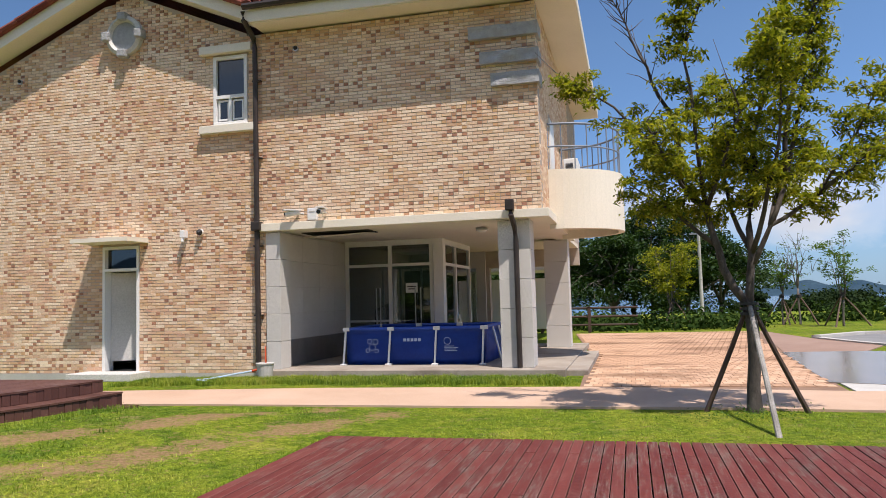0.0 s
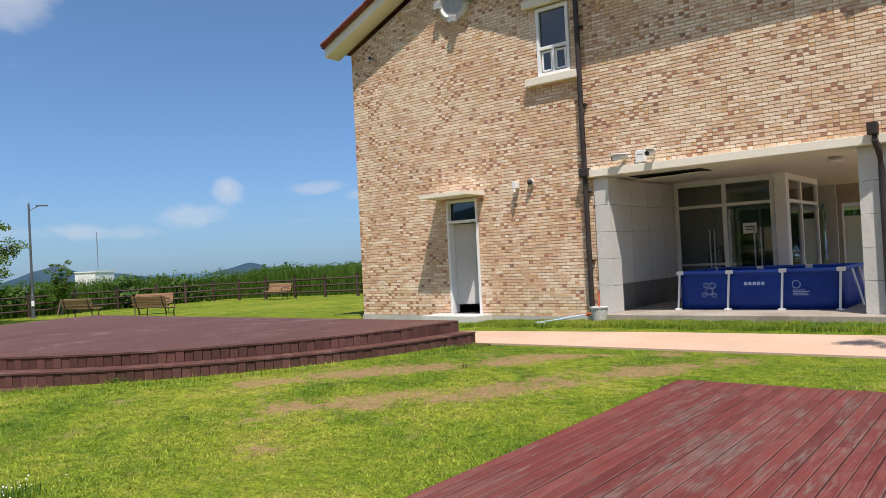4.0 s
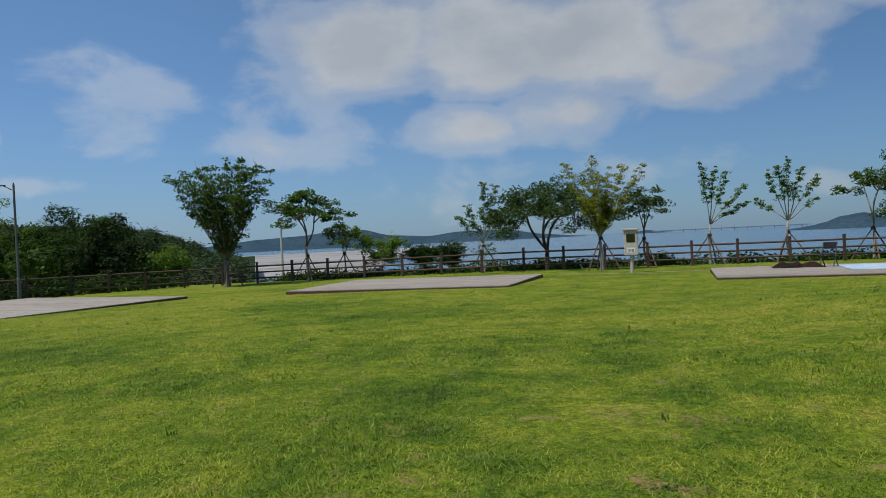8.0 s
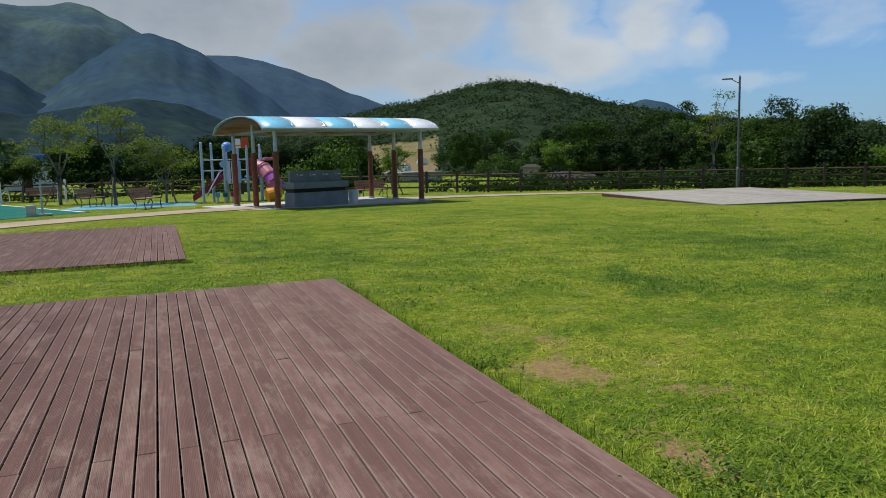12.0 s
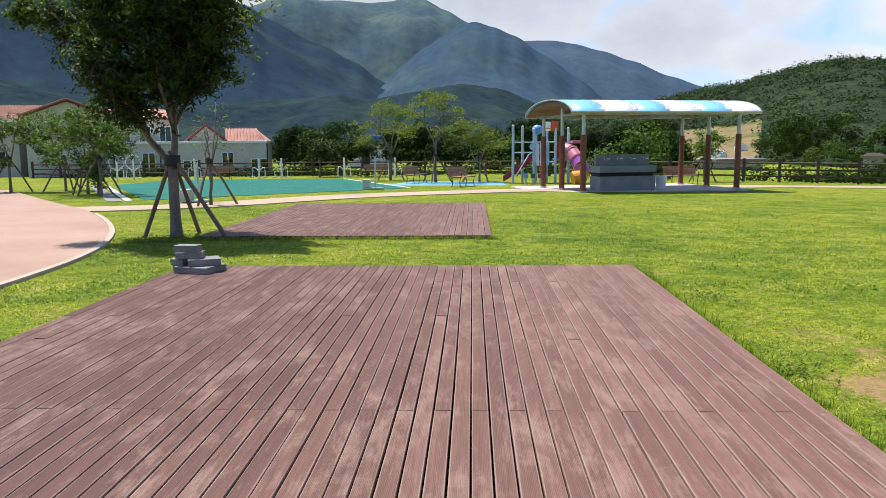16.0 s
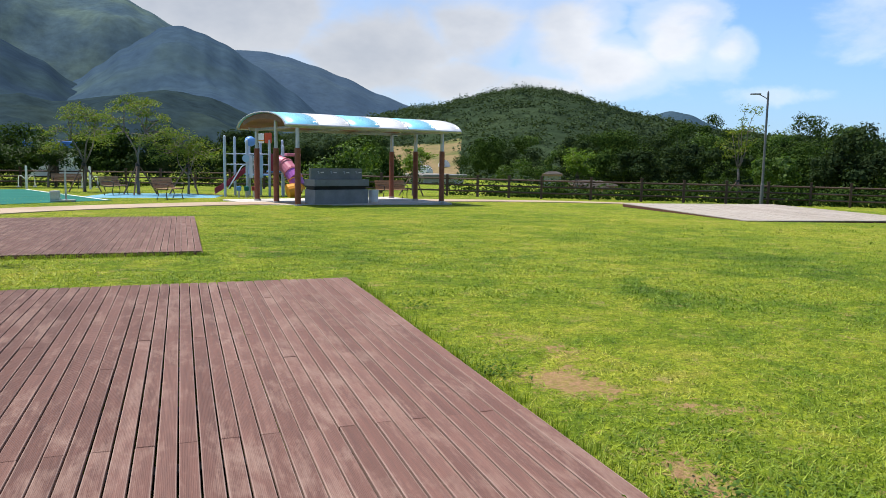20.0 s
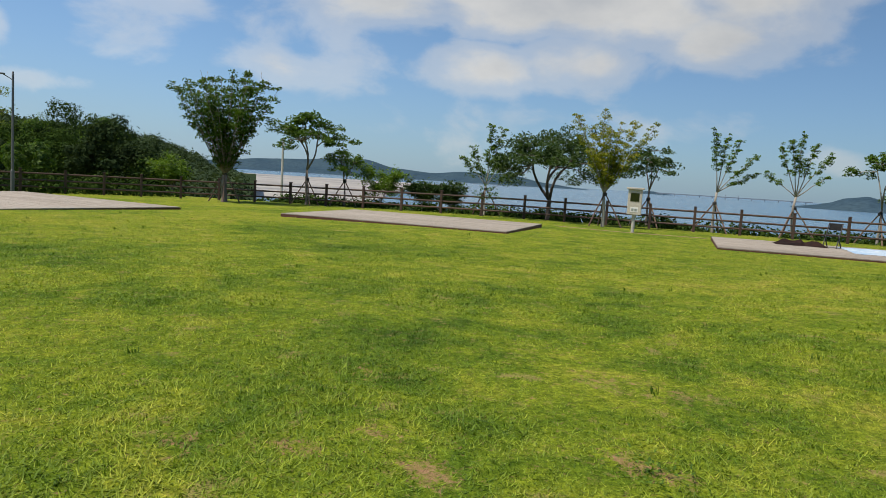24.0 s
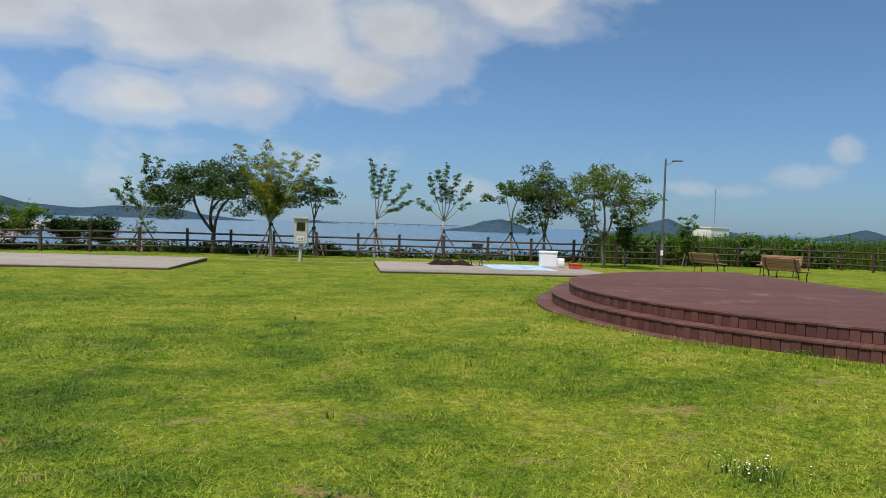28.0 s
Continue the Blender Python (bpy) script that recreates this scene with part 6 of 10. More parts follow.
# the staked tree in front of the building: stems that fan out wide, some limbs dead and bare
N_LINES = [[(0, 0, 1.25), (-0.30, 0.05, 1.94), (-0.42, 0.1, 2.43), (-0.82, 0.1, 3.08), (-1.46, 0.0, 3.78), (-2.08, 0.05, 4.21)], [(0, 0, 1.25), (0.06, 0, 1.86), (0.17, 0.05, 2.8), (0.25, 0, 3.62), (0.45, -0.05, 4.42), (0.6, 0, 5.3)],
           [(-0.42, 0.1, 2.43), (-0.5, -0.1, 3.1), (-0.55, -0.15, 3.9), (-0.4, -0.2, 4.9), (-0.3, -0.1, 5.4)], [(-0.6, 0.1, 2.8), (-0.79, 0.2, 3.72), (-1.03, 0.2, 4.31), (-1.27, 0.25, 4.92), (-1.5, 0.3, 5.4)],
           [(0.08, 0, 1.75), (0.27, -0.1, 2.19), (0.74, -0.15, 2.49), (1.14, -0.1, 3.06), (1.4, 0, 3.51), (1.75, 0.1, 4.0)], [(0.27, -0.1, 2.19), (0.55, 0.15, 2.9), (0.75, 0.2, 3.7), (0.9, 0.2, 4.6), (1.0, 0.2, 5.2)], [(0.5, 0.1, 2.8), (0.62, 0.0, 3.8), (0.85, 0.1, 4.7), (1.25, 0.1, 5.3)],
           [(0.06, 0, 1.86), (0.2, -0.5, 2.6), (0.3, -0.9, 3.4), (0.25, -1.1, 4.2)], [(0.06, 0, 1.9), (-0.1, 0.6, 2.7), (-0.2, 1.0, 3.5), (-0.1, 1.2, 4.3)], [(-0.42, 0.1, 2.43), (-0.8, -0.5, 2.9), (-1.1, -0.7, 3.4)], [(-0.33, 0.1, 2.0), (-0.8, 0.1, 2.45), (-1.35, 0.15, 2.85)],
           [(0.17, 0.05, 2.6), (-0.05, 0.1, 3.2), (0.0, 0.1, 3.9)], [(0.74, -0.15, 2.49), (1.1, -0.3, 2.75), (1.55, -0.2, 3.15)], [(0.27, -0.1, 2.19), (0.5, 0.5, 2.7), (0.95, 0.8, 3.2)], [(-0.42, 0.1, 2.43), (-0.25, -0.3, 2.9), (-0.05, -0.5, 3.5)]]
n_tree = spray_tree((1.44, 9.45, 0), N_LINES, 0.075, 12, 0.46, 84, M["leaf_yellow"], 0.082, 11, "yellow-green young zelkova tree held by three leaning stakes", leafless=(3, 6), tips=8, bark="bark_dark")
for x, y in ((-0.56, 0.0), (0.60, -0.02), (-0.02, -1.65)):
    part("stake", atube([(x, y, -0.05), (x * 0.4, y * 0.4, 0.75), (-x * 0.03, -y * 0.03, 1.34)], [0.031, 0.029, 0.027], 8), M["bark_pale" if y < -1 else "fence"], n_tree, "leaning wooden stake")
for z in (1.14, 1.20, 1.26):
    part("strap", atube([(0, 0, z), (0, 0, z + 0.035)], 0.108, 12), M["dark"], n_tree, "black rubber strap round the trunk")

# the dense tree by the second deck
S_LINES = [[(0, 0, 1.2), (-0.05, 0, 2.0), (0.0, 0.1, 3.2), (0.1, 0, 4.6), (0.1, 0, 5.3)], [(0, 0, 1.2), (0.35, 0.0, 1.6), (0.6, 0.05, 2.1), (1.0, 0.1, 2.9), (1.7, 0.2, 3.6), (2.25, 0.2, 3.75)], [(-0.05, 0, 1.8), (-0.35, -0.2, 2.4), (-0.75, -0.2, 3.1), (-1.0, 0.0, 3.9)], [(-0.05, 0, 1.8), (0.2, -0.6, 2.6), (0.3, -1.0, 3.6), (0.3, -1.0, 4.4)], [(-0.05, 0, 1.8), (-0.1, 0.6, 2.5), (-0.2, 1.0, 3.4), (-0.2, 1.0, 4.3)],
           [(0.6, 0.05, 2.1), (0.9, -0.4, 2.6), (1.3, -0.5, 3.2), (1.5, -0.5, 4.0)], [(-0.05, 0, 2.1), (-0.5, 0.4, 2.9), (-0.8, 0.6, 3.8), (-0.8, 0.5, 4.6)], [(0, 0, 2.3), (0.5, 0.4, 3.2), (0.8, 0.6, 4.2), (0.9, 0.6, 4.9)], [(0.35, 0.05, 1.7), (0.5, 0.5, 2.2), (0.8, 0.8, 2.9)], [(-0.05, 0, 1.9), (0.2, 0.1, 2.5), (0.5, -0.1, 3.5), (0.7, -0.2, 4.6)], [(-0.05, 0, 1.7), (-0.2, 0.1, 2.3), (-0.4, 0, 3.2), (-0.5, -0.2, 4.4)]]
s_tree = spray_tree((3.80, -12.95, ground_z(3.8, -12.95)), S_LINES, 0.088, 34, 0.52, 40, M["leaf_dense"], 0.105, 12, "dense dark green tree held by three leaning stakes", start=0.30)
for x, y in ((0.52, 0.10), (-0.12, -0.75), (-1.05, 0.45)):
    part("stake", atube([(x, y, -0.05), (x * 0.45, y * 0.45, 0.72), (-x * 0.05, -y * 0.05, 1.42)], [0.036, 0.034, 0.032], 8), M["stake"], s_tree, "leaning wooden stake")
part("strap", atube([(0, 0, 1.18), (0, 0, 1.36)], 0.13, 12), M["dark"], s_tree)
# light green sprays that reach out of its crown on one side
shoots, tufts, rs = bmesh.new(), [], np.random.RandomState(77)
for a, b in (((-0.7, 0.0, 3.1), (-1.85, 0.05, 3.75)), ((-0.8, 0.0, 3.6), (-1.65, 0.1, 4.3)), ((-0.6, -0.1, 2.7), (-1.45, -0.15, 3.05)), ((-0.8, 0.2, 3.3), (-1.5, 0.4, 3.45)), ((-0.5, -0.2, 2.5), (-1.15, -0.3, 2.65))):
    ln = np.array(bend(a, b, rs, 0.10, 5))
    tube(shoots, [tuple(p) for p in ln], [0.016, 0.013, 0.010, 0.008, 0.006, 0.004], 5)
    t = rs.uniform(1.2, 4.99, 120)
    tufts.append(ln[t.astype(int)] + (ln[t.astype(int) + 1] - ln[t.astype(int)]) * (t % 1)[:, None] + rs.normal(size=(120, 3)) * np.array([0.10, 0.10, 0.08]))
part("shoots", shoots, M["bark"], s_tree)
leaf_mesh("crown", np.concatenate(tufts), 0.09, M["leaf_olive"], s_tree, rs, 0.35, "light green leaves on the outer shoots", kind="stuff", droop=1.0, aspect=0.38)


def planted(x, y, height, base, radius, fork, mat, leaves, size, seed, label, **k):
    return tree((x, y, ground_z(max(x, -41), y)), height, base, radius, fork, M[mat], int(leaves * 3.2), size * 1.0, seed, label, **k)


def lawn_tree(x, y, height, radius, fork, style, limbs, pad, leaves, size, mat, seed, label, girth=0.06, staked=3, spread=0.9, stake_h=1.4, bark="bark", low=1.9, tips=0, squash=0.55, ends=None):
    """A planted tree: "vase" limbs run straight out of the fork to the given ends, or fill a cone, with leaves close round them; "plume" limbs rise and spread like a vase with leaves all along them, "dome" limbs carry flat leaf pads on a rounded top."""
    rnd = np.random.RandomState(seed)
    top = thing("tree", (x, y, ground_z(max(x, -41), y)), label, "tree", "trees round the lawn")
    bm = bmesh.new()
    f = (rnd.normal() * 0.03, rnd.normal() * 0.03, fork)
    tube(bm, [(0, 0, -0.1), (0, 0, 0.06), *bend((0, 0, 0.3), f, rnd, 0.05, 3)], [girth * 1.5, girth * 1.2, girth, girth * 0.97, girth * 0.92, girth * 0.85], 8)
    pads, hubs = [], []
    for k in range(max(3, limbs // 4) if style == "dome" else 0):
        a, w = math.tau * (k + rnd.uniform(-0.25, 0.25)) / max(3, limbs // 4), radius * rnd.uniform(0.22, 0.40)
        hubs.append((w * math.cos(a), w * math.sin(a), fork + (height - fork) * rnd.uniform(0.38, 0.62)))
        tube(bm, bend(f, hubs[-1], rnd, 0.14, 4), [girth * 0.7, girth * 0.62, girth * 0.55, girth * 0.5, girth * 0.44], 7)
    if style == "vase":
        d = np.array([x + 1.2, y + 0.5]) / math.hypot(x + 1.2, y + 0.5)
        if ends is None:
            ends = []
            for k in range(limbs):
                w, a = math.sqrt((k + 0.3) / limbs), k * 2.4 + rnd.uniform(-0.3, 0.3)
                z = height * rnd.uniform(0.86, 1.0) - 0.9 * w * w - (height * 0.42 * rnd.random() if k % 3 == 0 else 0)
                u = w * (z - fork) * radius / (height - 0.9 - fork)
                ends.append((u * math.cos(a), u * math.sin(a), z, 0.12 if k % 3 == 0 else 0.42))
        for u, v, z, first in ends:
            tip = (d[1] * u + d[0] * v, -d[0] * u + d[1] * v, z)
            pts = bend(f, (tip[0] * 0.49, tip[1] * 0.49, fork + (z - fork) * 0.51), rnd, 0.05, 3)
            pts += bend(pts[-1], tip, rnd, 0.05, 3)[1:]
            tube(bm, pts, [max(0.007, girth * (0.5 if len(ends) < 20 else 0.26) * (1 - 0.88 * i / (len(pts) - 1))) for i in range(len(pts))], 6)
            full = np.array(pts)
            run = np.linalg.norm(np.diff(full, axis=0), axis=1).sum()
            m = max(3, int(run * (1 - first) / (pad * 0.30)))
            for t in np.linspace(first, 1.0, m):
                q = t * (len(full) - 1.001)
                p = full[int(q)] + (full[int(q) + 1] - full[int(q)]) * (q - int(q))
                if p[2] < low or len(ends) > 20 and rnd.random() < 0.45:
                    continue
                o = rnd.uniform(-1.0, 1.0, 3) * pad * np.array([0.75, 0.75, 0.5]) * min(1.0, 0.4 + t)
                tube(bm, [tuple(p), tuple(p + o)], [0.011, 0.005], 4)
                pads.append((*(p + o), pad * rnd.uniform(0.55, 1.05) * (1.0 if t < 0.9 else 0.75)))
    for k in range(limbs if style != "vase" else 0):
        a = math.tau * (k * 0.618 + rnd.uniform(-0.06, 0.06))
        c, q = math.cos(a), math.sin(a)
        if style == "plume":
            h = height * (1.0 if k == 0 else rnd.uniform(0.70, 1.0))
            u = radius * (0.2 if k == 0 else rnd.uniform(0.35, 1.05)) * max(0.15, (h - low) / (height - low)) ** 0.5
            ln = [f, (u * 0.36 * c, u * 0.36 * q, fork + (h - fork) * 0.42), (u * 0.70 * c, u * 0.70 * q, fork + (h - fork) * 0.74), (u * c, u * q, h)]
        else:
            w = math.sqrt((k + 0.5) / limbs)
            u = radius * w * rnd.uniform(0.85, 1.05)
            h = height - (height - low - 0.35) * w ** 2.2 * rnd.uniform(0.6, 1.05) - rnd.uniform(0, 0.5)
            hub = min(hubs, key=lambda v: (v[0] - u * c) ** 2 + (v[1] - u * q) ** 2)
            ln = [hub, ((hub[0] + u * c) * 0.5 + rnd.normal() * 0.08, (hub[1] + u * q) * 0.5 + rnd.normal() * 0.08, hub[2] + (h - hub[2]) * 0.65), (u * c, u * q, h)]
        pts = []
        for p, e in zip(ln, ln[1:]):
            pts += bend(p, e, rnd, 0.08, 2)[(1 if pts else 0):]
        g0 = girth * (0.55 if limbs < 12 else 0.42)
        tube(bm, pts, [max(0.008, g0 * (1 - 0.85 * i / (len(pts) - 1))) for i in range(len(pts))], 6)
        full = np.array(pts)
        if style == "plume":
            m = max(4, int((h - low) / (pad * 0.62)))
            for t in np.linspace(0.0, 1.0, m):
                z = low + (h - low) * t
                i = int(np.clip(np.searchsorted(full[:, 2], z), 1, len(full) - 1))
                p = full[i - 1] + (full[i] - full[i - 1]) * np.clip((z - full[i - 1][2]) / (full[i][2] - full[i - 1][2] + 1e-6), 0, 1)
                o = rnd.normal(size=3) * pad * np.array([0.6, 0.6, 0.3])
                pads.append((*(p + o), pad * rnd.uniform(0.6, 1.1) * (1.0 - 0.35 * t)))
                tube(bm, [tuple(p), tuple(p + o)], [0.012, 0.006], 4)
        else:
            o = rnd.normal(size=3) * pad * np.array([0.8, 0.8, 0.3])
            pads.append((*(full[-3] + o), pad * rnd.uniform(0.5, 0.9)))
            tube(bm, [tuple(full[-3]), tuple(full[-3] + o)], [0.014, 0.007], 4)
            for m in range(5):
                o = rnd.normal(size=3) * pad * np.array([1.0, 1.0, 0.45])
                o[2] -= 0.25 * pad * (m > 1)
                e = full[-1] + o * (m > 0)
                tube(bm, [tuple(full[-2]), tuple(e)], [0.014, 0.007], 4)
                pads.append((*e, pad * rnd.uniform(0.7, 1.15)))
    for k in range(tips):
        e = np.array(pads[rnd.randint(len(pads))][:3])
        tube(bm, bend(e, e + np.array([*(rnd.normal(size=2) * 0.3), rnd.uniform(0.4, 0.9)]), rnd, 0.1, 2), [0.012, 0.008, 0.004], 4)
    part("trunk", bm, M[bark], top, "trunk and branches", smooth=True)
    pads = np.array(pads)
    pick = pads[rnd.randint(len(pads), size=leaves)]
    d = rnd.normal(size=(leaves, 3))
    d /= np.linalg.norm(d, axis=1, keepdims=True)
    d *= rnd.uniform(0.15, 1.0, (leaves, 1)) ** 0.5
    cs = pick[:, :3] + d * pick[:, 3:] * np.array([1, 1, squash])
    if style == "dome":
        cs[:, 2] -= 0.35 * (d[:, 0] ** 2 + d[:, 1] ** 2) * pick[:, 3]
    leaf_mesh("crown", cs, size, M[mat], top, rnd, 0.5, "crown of small leaves in lobes", droop=0.9, aspect=0.42)
    if staked:
        stakes(top, stake_h, spread, staked, seed * 40)
    return top


SLIM = "slender pale-barked young tree with sparse upright branches by the fence"
lawn_tree(-34.0, -22.8, 6.8, 2.95, 1.35, "vase", 46, 0.34, 15000, 0.165, "leaf_mid", 21, "vase-shaped green zelkova with stakes at the lawn's edge", girth=0.14, staked=4, spread=0.8, stake_h=1.5, low=1.75, tips=4)
lawn_tree(-37.5, -20.0, 5.2, 1.7, 1.9, "dome", 9, 0.50, 3600, 0.20, "leaf_mid", 22, "open-crowned green tree with flat pads of leaves by the fence", girth=0.08, low=3.0, squash=0.4)
lawn_tree(-38.6, -18.3, 3.5, 1.1, 1.2, "dome", 6, 0.42, 1500, 0.17, "leaf", 23, "small light green tree by the fence", girth=0.045, low=1.8, squash=0.5)
lawn_tree(-38.6, -10.3, 4.7, 1.5, 1.5, "vase", 5, 0.22, 2400, 0.135, "leaf", 24, SLIM, girth=0.05, bark="bark_pale", low=1.9, ends=[(0.15, 0.0, 4.7, 0.3), (0.7, 0.2, 4.5, 0.4), (-0.75, 0.1, 3.5, 0.35), (-1.3, -0.2, 3.0, 0.6), (0.9, -0.2, 3.2, 0.5)])
lawn_tree(-39.2, -7.1, 4.45, 3.1, 1.0, "dome", 17, 0.62, 13000, 0.17, "leaf_sea", 25, "broad spreading dark green tree with drooping pads before the sea", girth=0.12, bark="bark_dark", staked=0, low=1.9, squash=0.55)
lawn_tree(-35.6, -3.95, 5.2, 2.0, 1.5, "vase", 9, 0.26, 9500, 0.115, "leaf_amber", 26, "golden green vase-shaped tree with stakes by the fence", girth=0.075, spread=0.9, stake_h=1.5, bark="bark_pale", low=1.9, tips=3, ends=[(-1.55, 0.1, 5.0, 0.25), (-0.9, 0.6, 4.4, 0.15), (-0.25, 0.0, 5.25, 0.1), (0.1, -0.6, 4.4, 0.1), (0.45, 0.3, 4.6, 0.1), (1.1, 0.1, 4.75, 0.15), (2.0, 0.0, 4.65, 0.35), (-0.8, -0.5, 3.4, 0.15), (0.95, -0.4, 3.4, 0.15), (0.6, 0.7, 3.9, 0.15), (-0.45, 0.4, 4.0, 0.1)])
lawn_tree(-39.2, -2.2, 4.3, 1.35, 1.8, "dome", 7, 0.42, 2000, 0.17, "leaf_sea", 127, "small dark tree with tiered leaf pads by the fence", girth=0.055, low=2.5, squash=0.38)
lawn_tree(-38.8, 0.85, 4.9, 1.6, 1.9, "vase", 5, 0.19, 2600, 0.115, "leaf", 28, SLIM, girth=0.06, spread=1.0, bark="bark_pale", low=2.1, ends=[(-0.22, 0.0, 4.85, 0.35), (0.35, 0.4, 4.6, 0.45), (0.95, 0.0, 4.4, 0.40), (1.65, -0.2, 3.7, 0.42), (1.75, 0.2, 2.9, 0.35)])
lawn_tree(-38.8, 4.3, 4.9, 1.6, 1.9, "vase", 6, 0.19, 3000, 0.115, "leaf", 29, SLIM, girth=0.06, spread=1.0, bark="bark_pale", low=2.1, ends=[(0.1, 0.0, 4.8, 0.4), (-0.85, 0.2, 4.3, 0.45), (-1.4, -0.1, 3.0, 0.5), (0.75, 0.3, 4.4, 0.4), (1.3, 0.0, 3.9, 0.5), (1.25, -0.2, 2.9, 0.7), (-0.3, -0.4, 4.5, 0.4)])
lawn_tree(-39.2, 7.9, 4.4, 1.35, 1.6, "dome", 7, 0.36, 1300, 0.18, "leaf_mid", 30, "slim pale-barked tree with a flat sparse crown by the fence", girth=0.055, spread=1.0, bark="bark_pale", low=3.0, squash=0.4)
lawn_tree(-39.2, 9.7, 4.75, 1.85, 1.2, "dome", 13, 0.55, 6000, 0.17, "leaf_sea", 31, "dark green rounded tree with drooping leaves by the fence", girth=0.08, low=1.8, squash=0.55)
lawn_tree(-39.3, 12.0, 3.5, 0.9, 1.2, "plume", 6, 0.22, 600, 0.16, "leaf", 32, SLIM, girth=0.045, bark="bark_pale", low=1.7)
lawn_tree(-33.2, 10.8, 4.6, 1.9, 1.2, "dome", 14, 0.46, 5200, 0.145, "leaf_olive", 33, "golden green many-branched tree behind the stage", girth=0.08, staked=1, spread=0.6, stake_h=1.5, low=2.2, tips=5, squash=0.5)
lawn_tree(-35.0, 12.5, 3.2, 1.0, 0.9, "plume", 8, 0.30, 1500, 0.16, "leaf_mid", 34, "small bushy green tree by the fence", girth=0.045, staked=0, low=1.0)
lawn_tree(-37.2, 16.6, 2.4, 0.8, 0.7, "plume", 7, 0.28, 1300, 0.15, "leaf", 35, "small green staked sapling by the fence", girth=0.035, stake_h=0.9, low=0.8)
for k, (x, y, h, r) in enumerate(((-40.2, -16.8, 2.3, 1.5), (-40.2, -14.3, 1.9, 0.9), (-40.3, -12.7, 1.7, 1.1))):
    planted(x, y, h, 0.25, r, 0.25, "leaf_dark" if k else "leaf", 1100, 0.18, 40 + k, "rounded green shrub behind the fence", limbs=7, girth=0.03, pad=0.36, name="shrub", group="shrubs behind the fence")
planted(-41.0, -31.4, 2.6, 0.3, 1.3, 0.4, "leaf", 900, 0.2, 43, "bushy light green shrub behind the fence", limbs=7, girth=0.04, pad=0.4, name="shrub", group="shrubs behind the fence")
# south side, round the playground and the court
planted(6.1, -21.1, 2.9, 1.5, 0.9, 1.0, "leaf", 40, 0.10, 50, "thin nearly bare sapling tied to stakes beside the path", limbs=4, girth=0.045, staked=3, spread=0.75, stake_h=1.25, pad=0.25)
for k, (x, y, h, r) in enumerate(((17.4, -30.0, 3.3, 1.35), (15.7, -31.0, 3.2, 1.2), (13.4, -28.4, 3.4, 1.3), (12.0, -26.6, 3.0, 1.1))):
    lawn_tree(x, y, h, r, 1.0, "dome", 8, 0.42, 3000, 0.14, "leaf_mid", 51 + k, "slim-trunked green tree with stakes beside the path", girth=0.05, low=1.3, squash=0.6)
lawn_tree(12.6, -27.6, 1.7, 0.5, 0.4, "plume", 6, 0.26, 900, 0.12, "leaf", 151, "bushy light green sapling tied to a stake beside the path", girth=0.03, staked=1, spread=0.2, stake_h=1.5, low=0.4)
lawn_tree(3.4, -42.0, 4.7, 1.7, 1.4, "dome", 9, 0.50, 3600, 0.115, "leaf_olive", 55, "feathery light green tree with tiered branches near the benches", girth=0.07, low=2.0, squash=0.35)
lawn_tree(0.7, -38.0, 4.75, 1.9, 1.3, "dome", 10, 0.50, 4000, 0.115, "leaf_olive", 56, "feathery light green tree with tiered branches near the benches", girth=0.07, low=1.7, squash=0.35)
lawn_tree(-1.5, -38.6, 3.0, 1.25, 0.9, "dome", 8, 0.5, 3000, 0.12, "leaf_olive", 57, "green rounded tree near the benches", girth=0.05, low=1.1, squash=0.6)
planted(9.0, -50.0, 3.0, 1.0, 1.5, 0.9, "leaf_dark", 1000, 0.2, 58, "rounded dark green tree behind the court", limbs=6, girth=0.06, pad=0.42)
planted(6.3, -50.5, 3.2, 1.0, 1.6, 0.9, "leaf_dark", 1000, 0.2, 59, "rounded dark green tree behind the court", limbs=6, girth=0.06, pad=0.42)
planted(-12.8, -38.8, 2.9, 1.0, 1.0, 1.0, "leaf", 500, 0.16, 60, "thin light green tree behind the pavilion", limbs=5, girth=0.05, staked=3, pad=0.3)
planted(-22.35, -38.2, 3.0, 1.2, 0.9, 1.0, "leaf", 600, 0.17, 61, "slim green tree by the fence", limbs=5, girth=0.05, staked=3, pad=0.34)
planted(-29.3, -33.3, 5.0, 2.0, 1.35, 1.8, "leaf_olive", 330, 0.15, 62, "tall thin green tree by the fence", limbs=5, girth=0.07, staked=3, pad=0.36)
# north-east, beyond the plaza
planted(1.8, 33.2, 3.5, 0.8, 1.3, 0.7, "leaf_yellow", 1400, 0.14, 63, "yellow-green many-stemmed tree beyond the plaza", limbs=9, girth=0.05, staked=3, pad=0.32)
planted(6.25, 34.0, 3.5, 1.0, 0.8, 1.3, "leaf", 260, 0.13, 64, "nearly bare staked sapling by the road", limbs=5, girth=0.04, staked=3, pad=0.2, bare_tips=10)
planted(6.85, 33.6, 4.3, 2.0, 0.9, 1.5, "leaf", 60, 0.12, 65, "bare staked sapling by the road", limbs=6, girth=0.04, staked=3, pad=0.2, bare_tips=20)
planted(7.95, 31.5, 3.8, 1.0, 0.9, 1.0, "leaf", 420, 0.13, 66, "thin staked sapling with few leaves by the road", limbs=6, girth=0.04, staked=3, spread=1.0, pad=0.24)
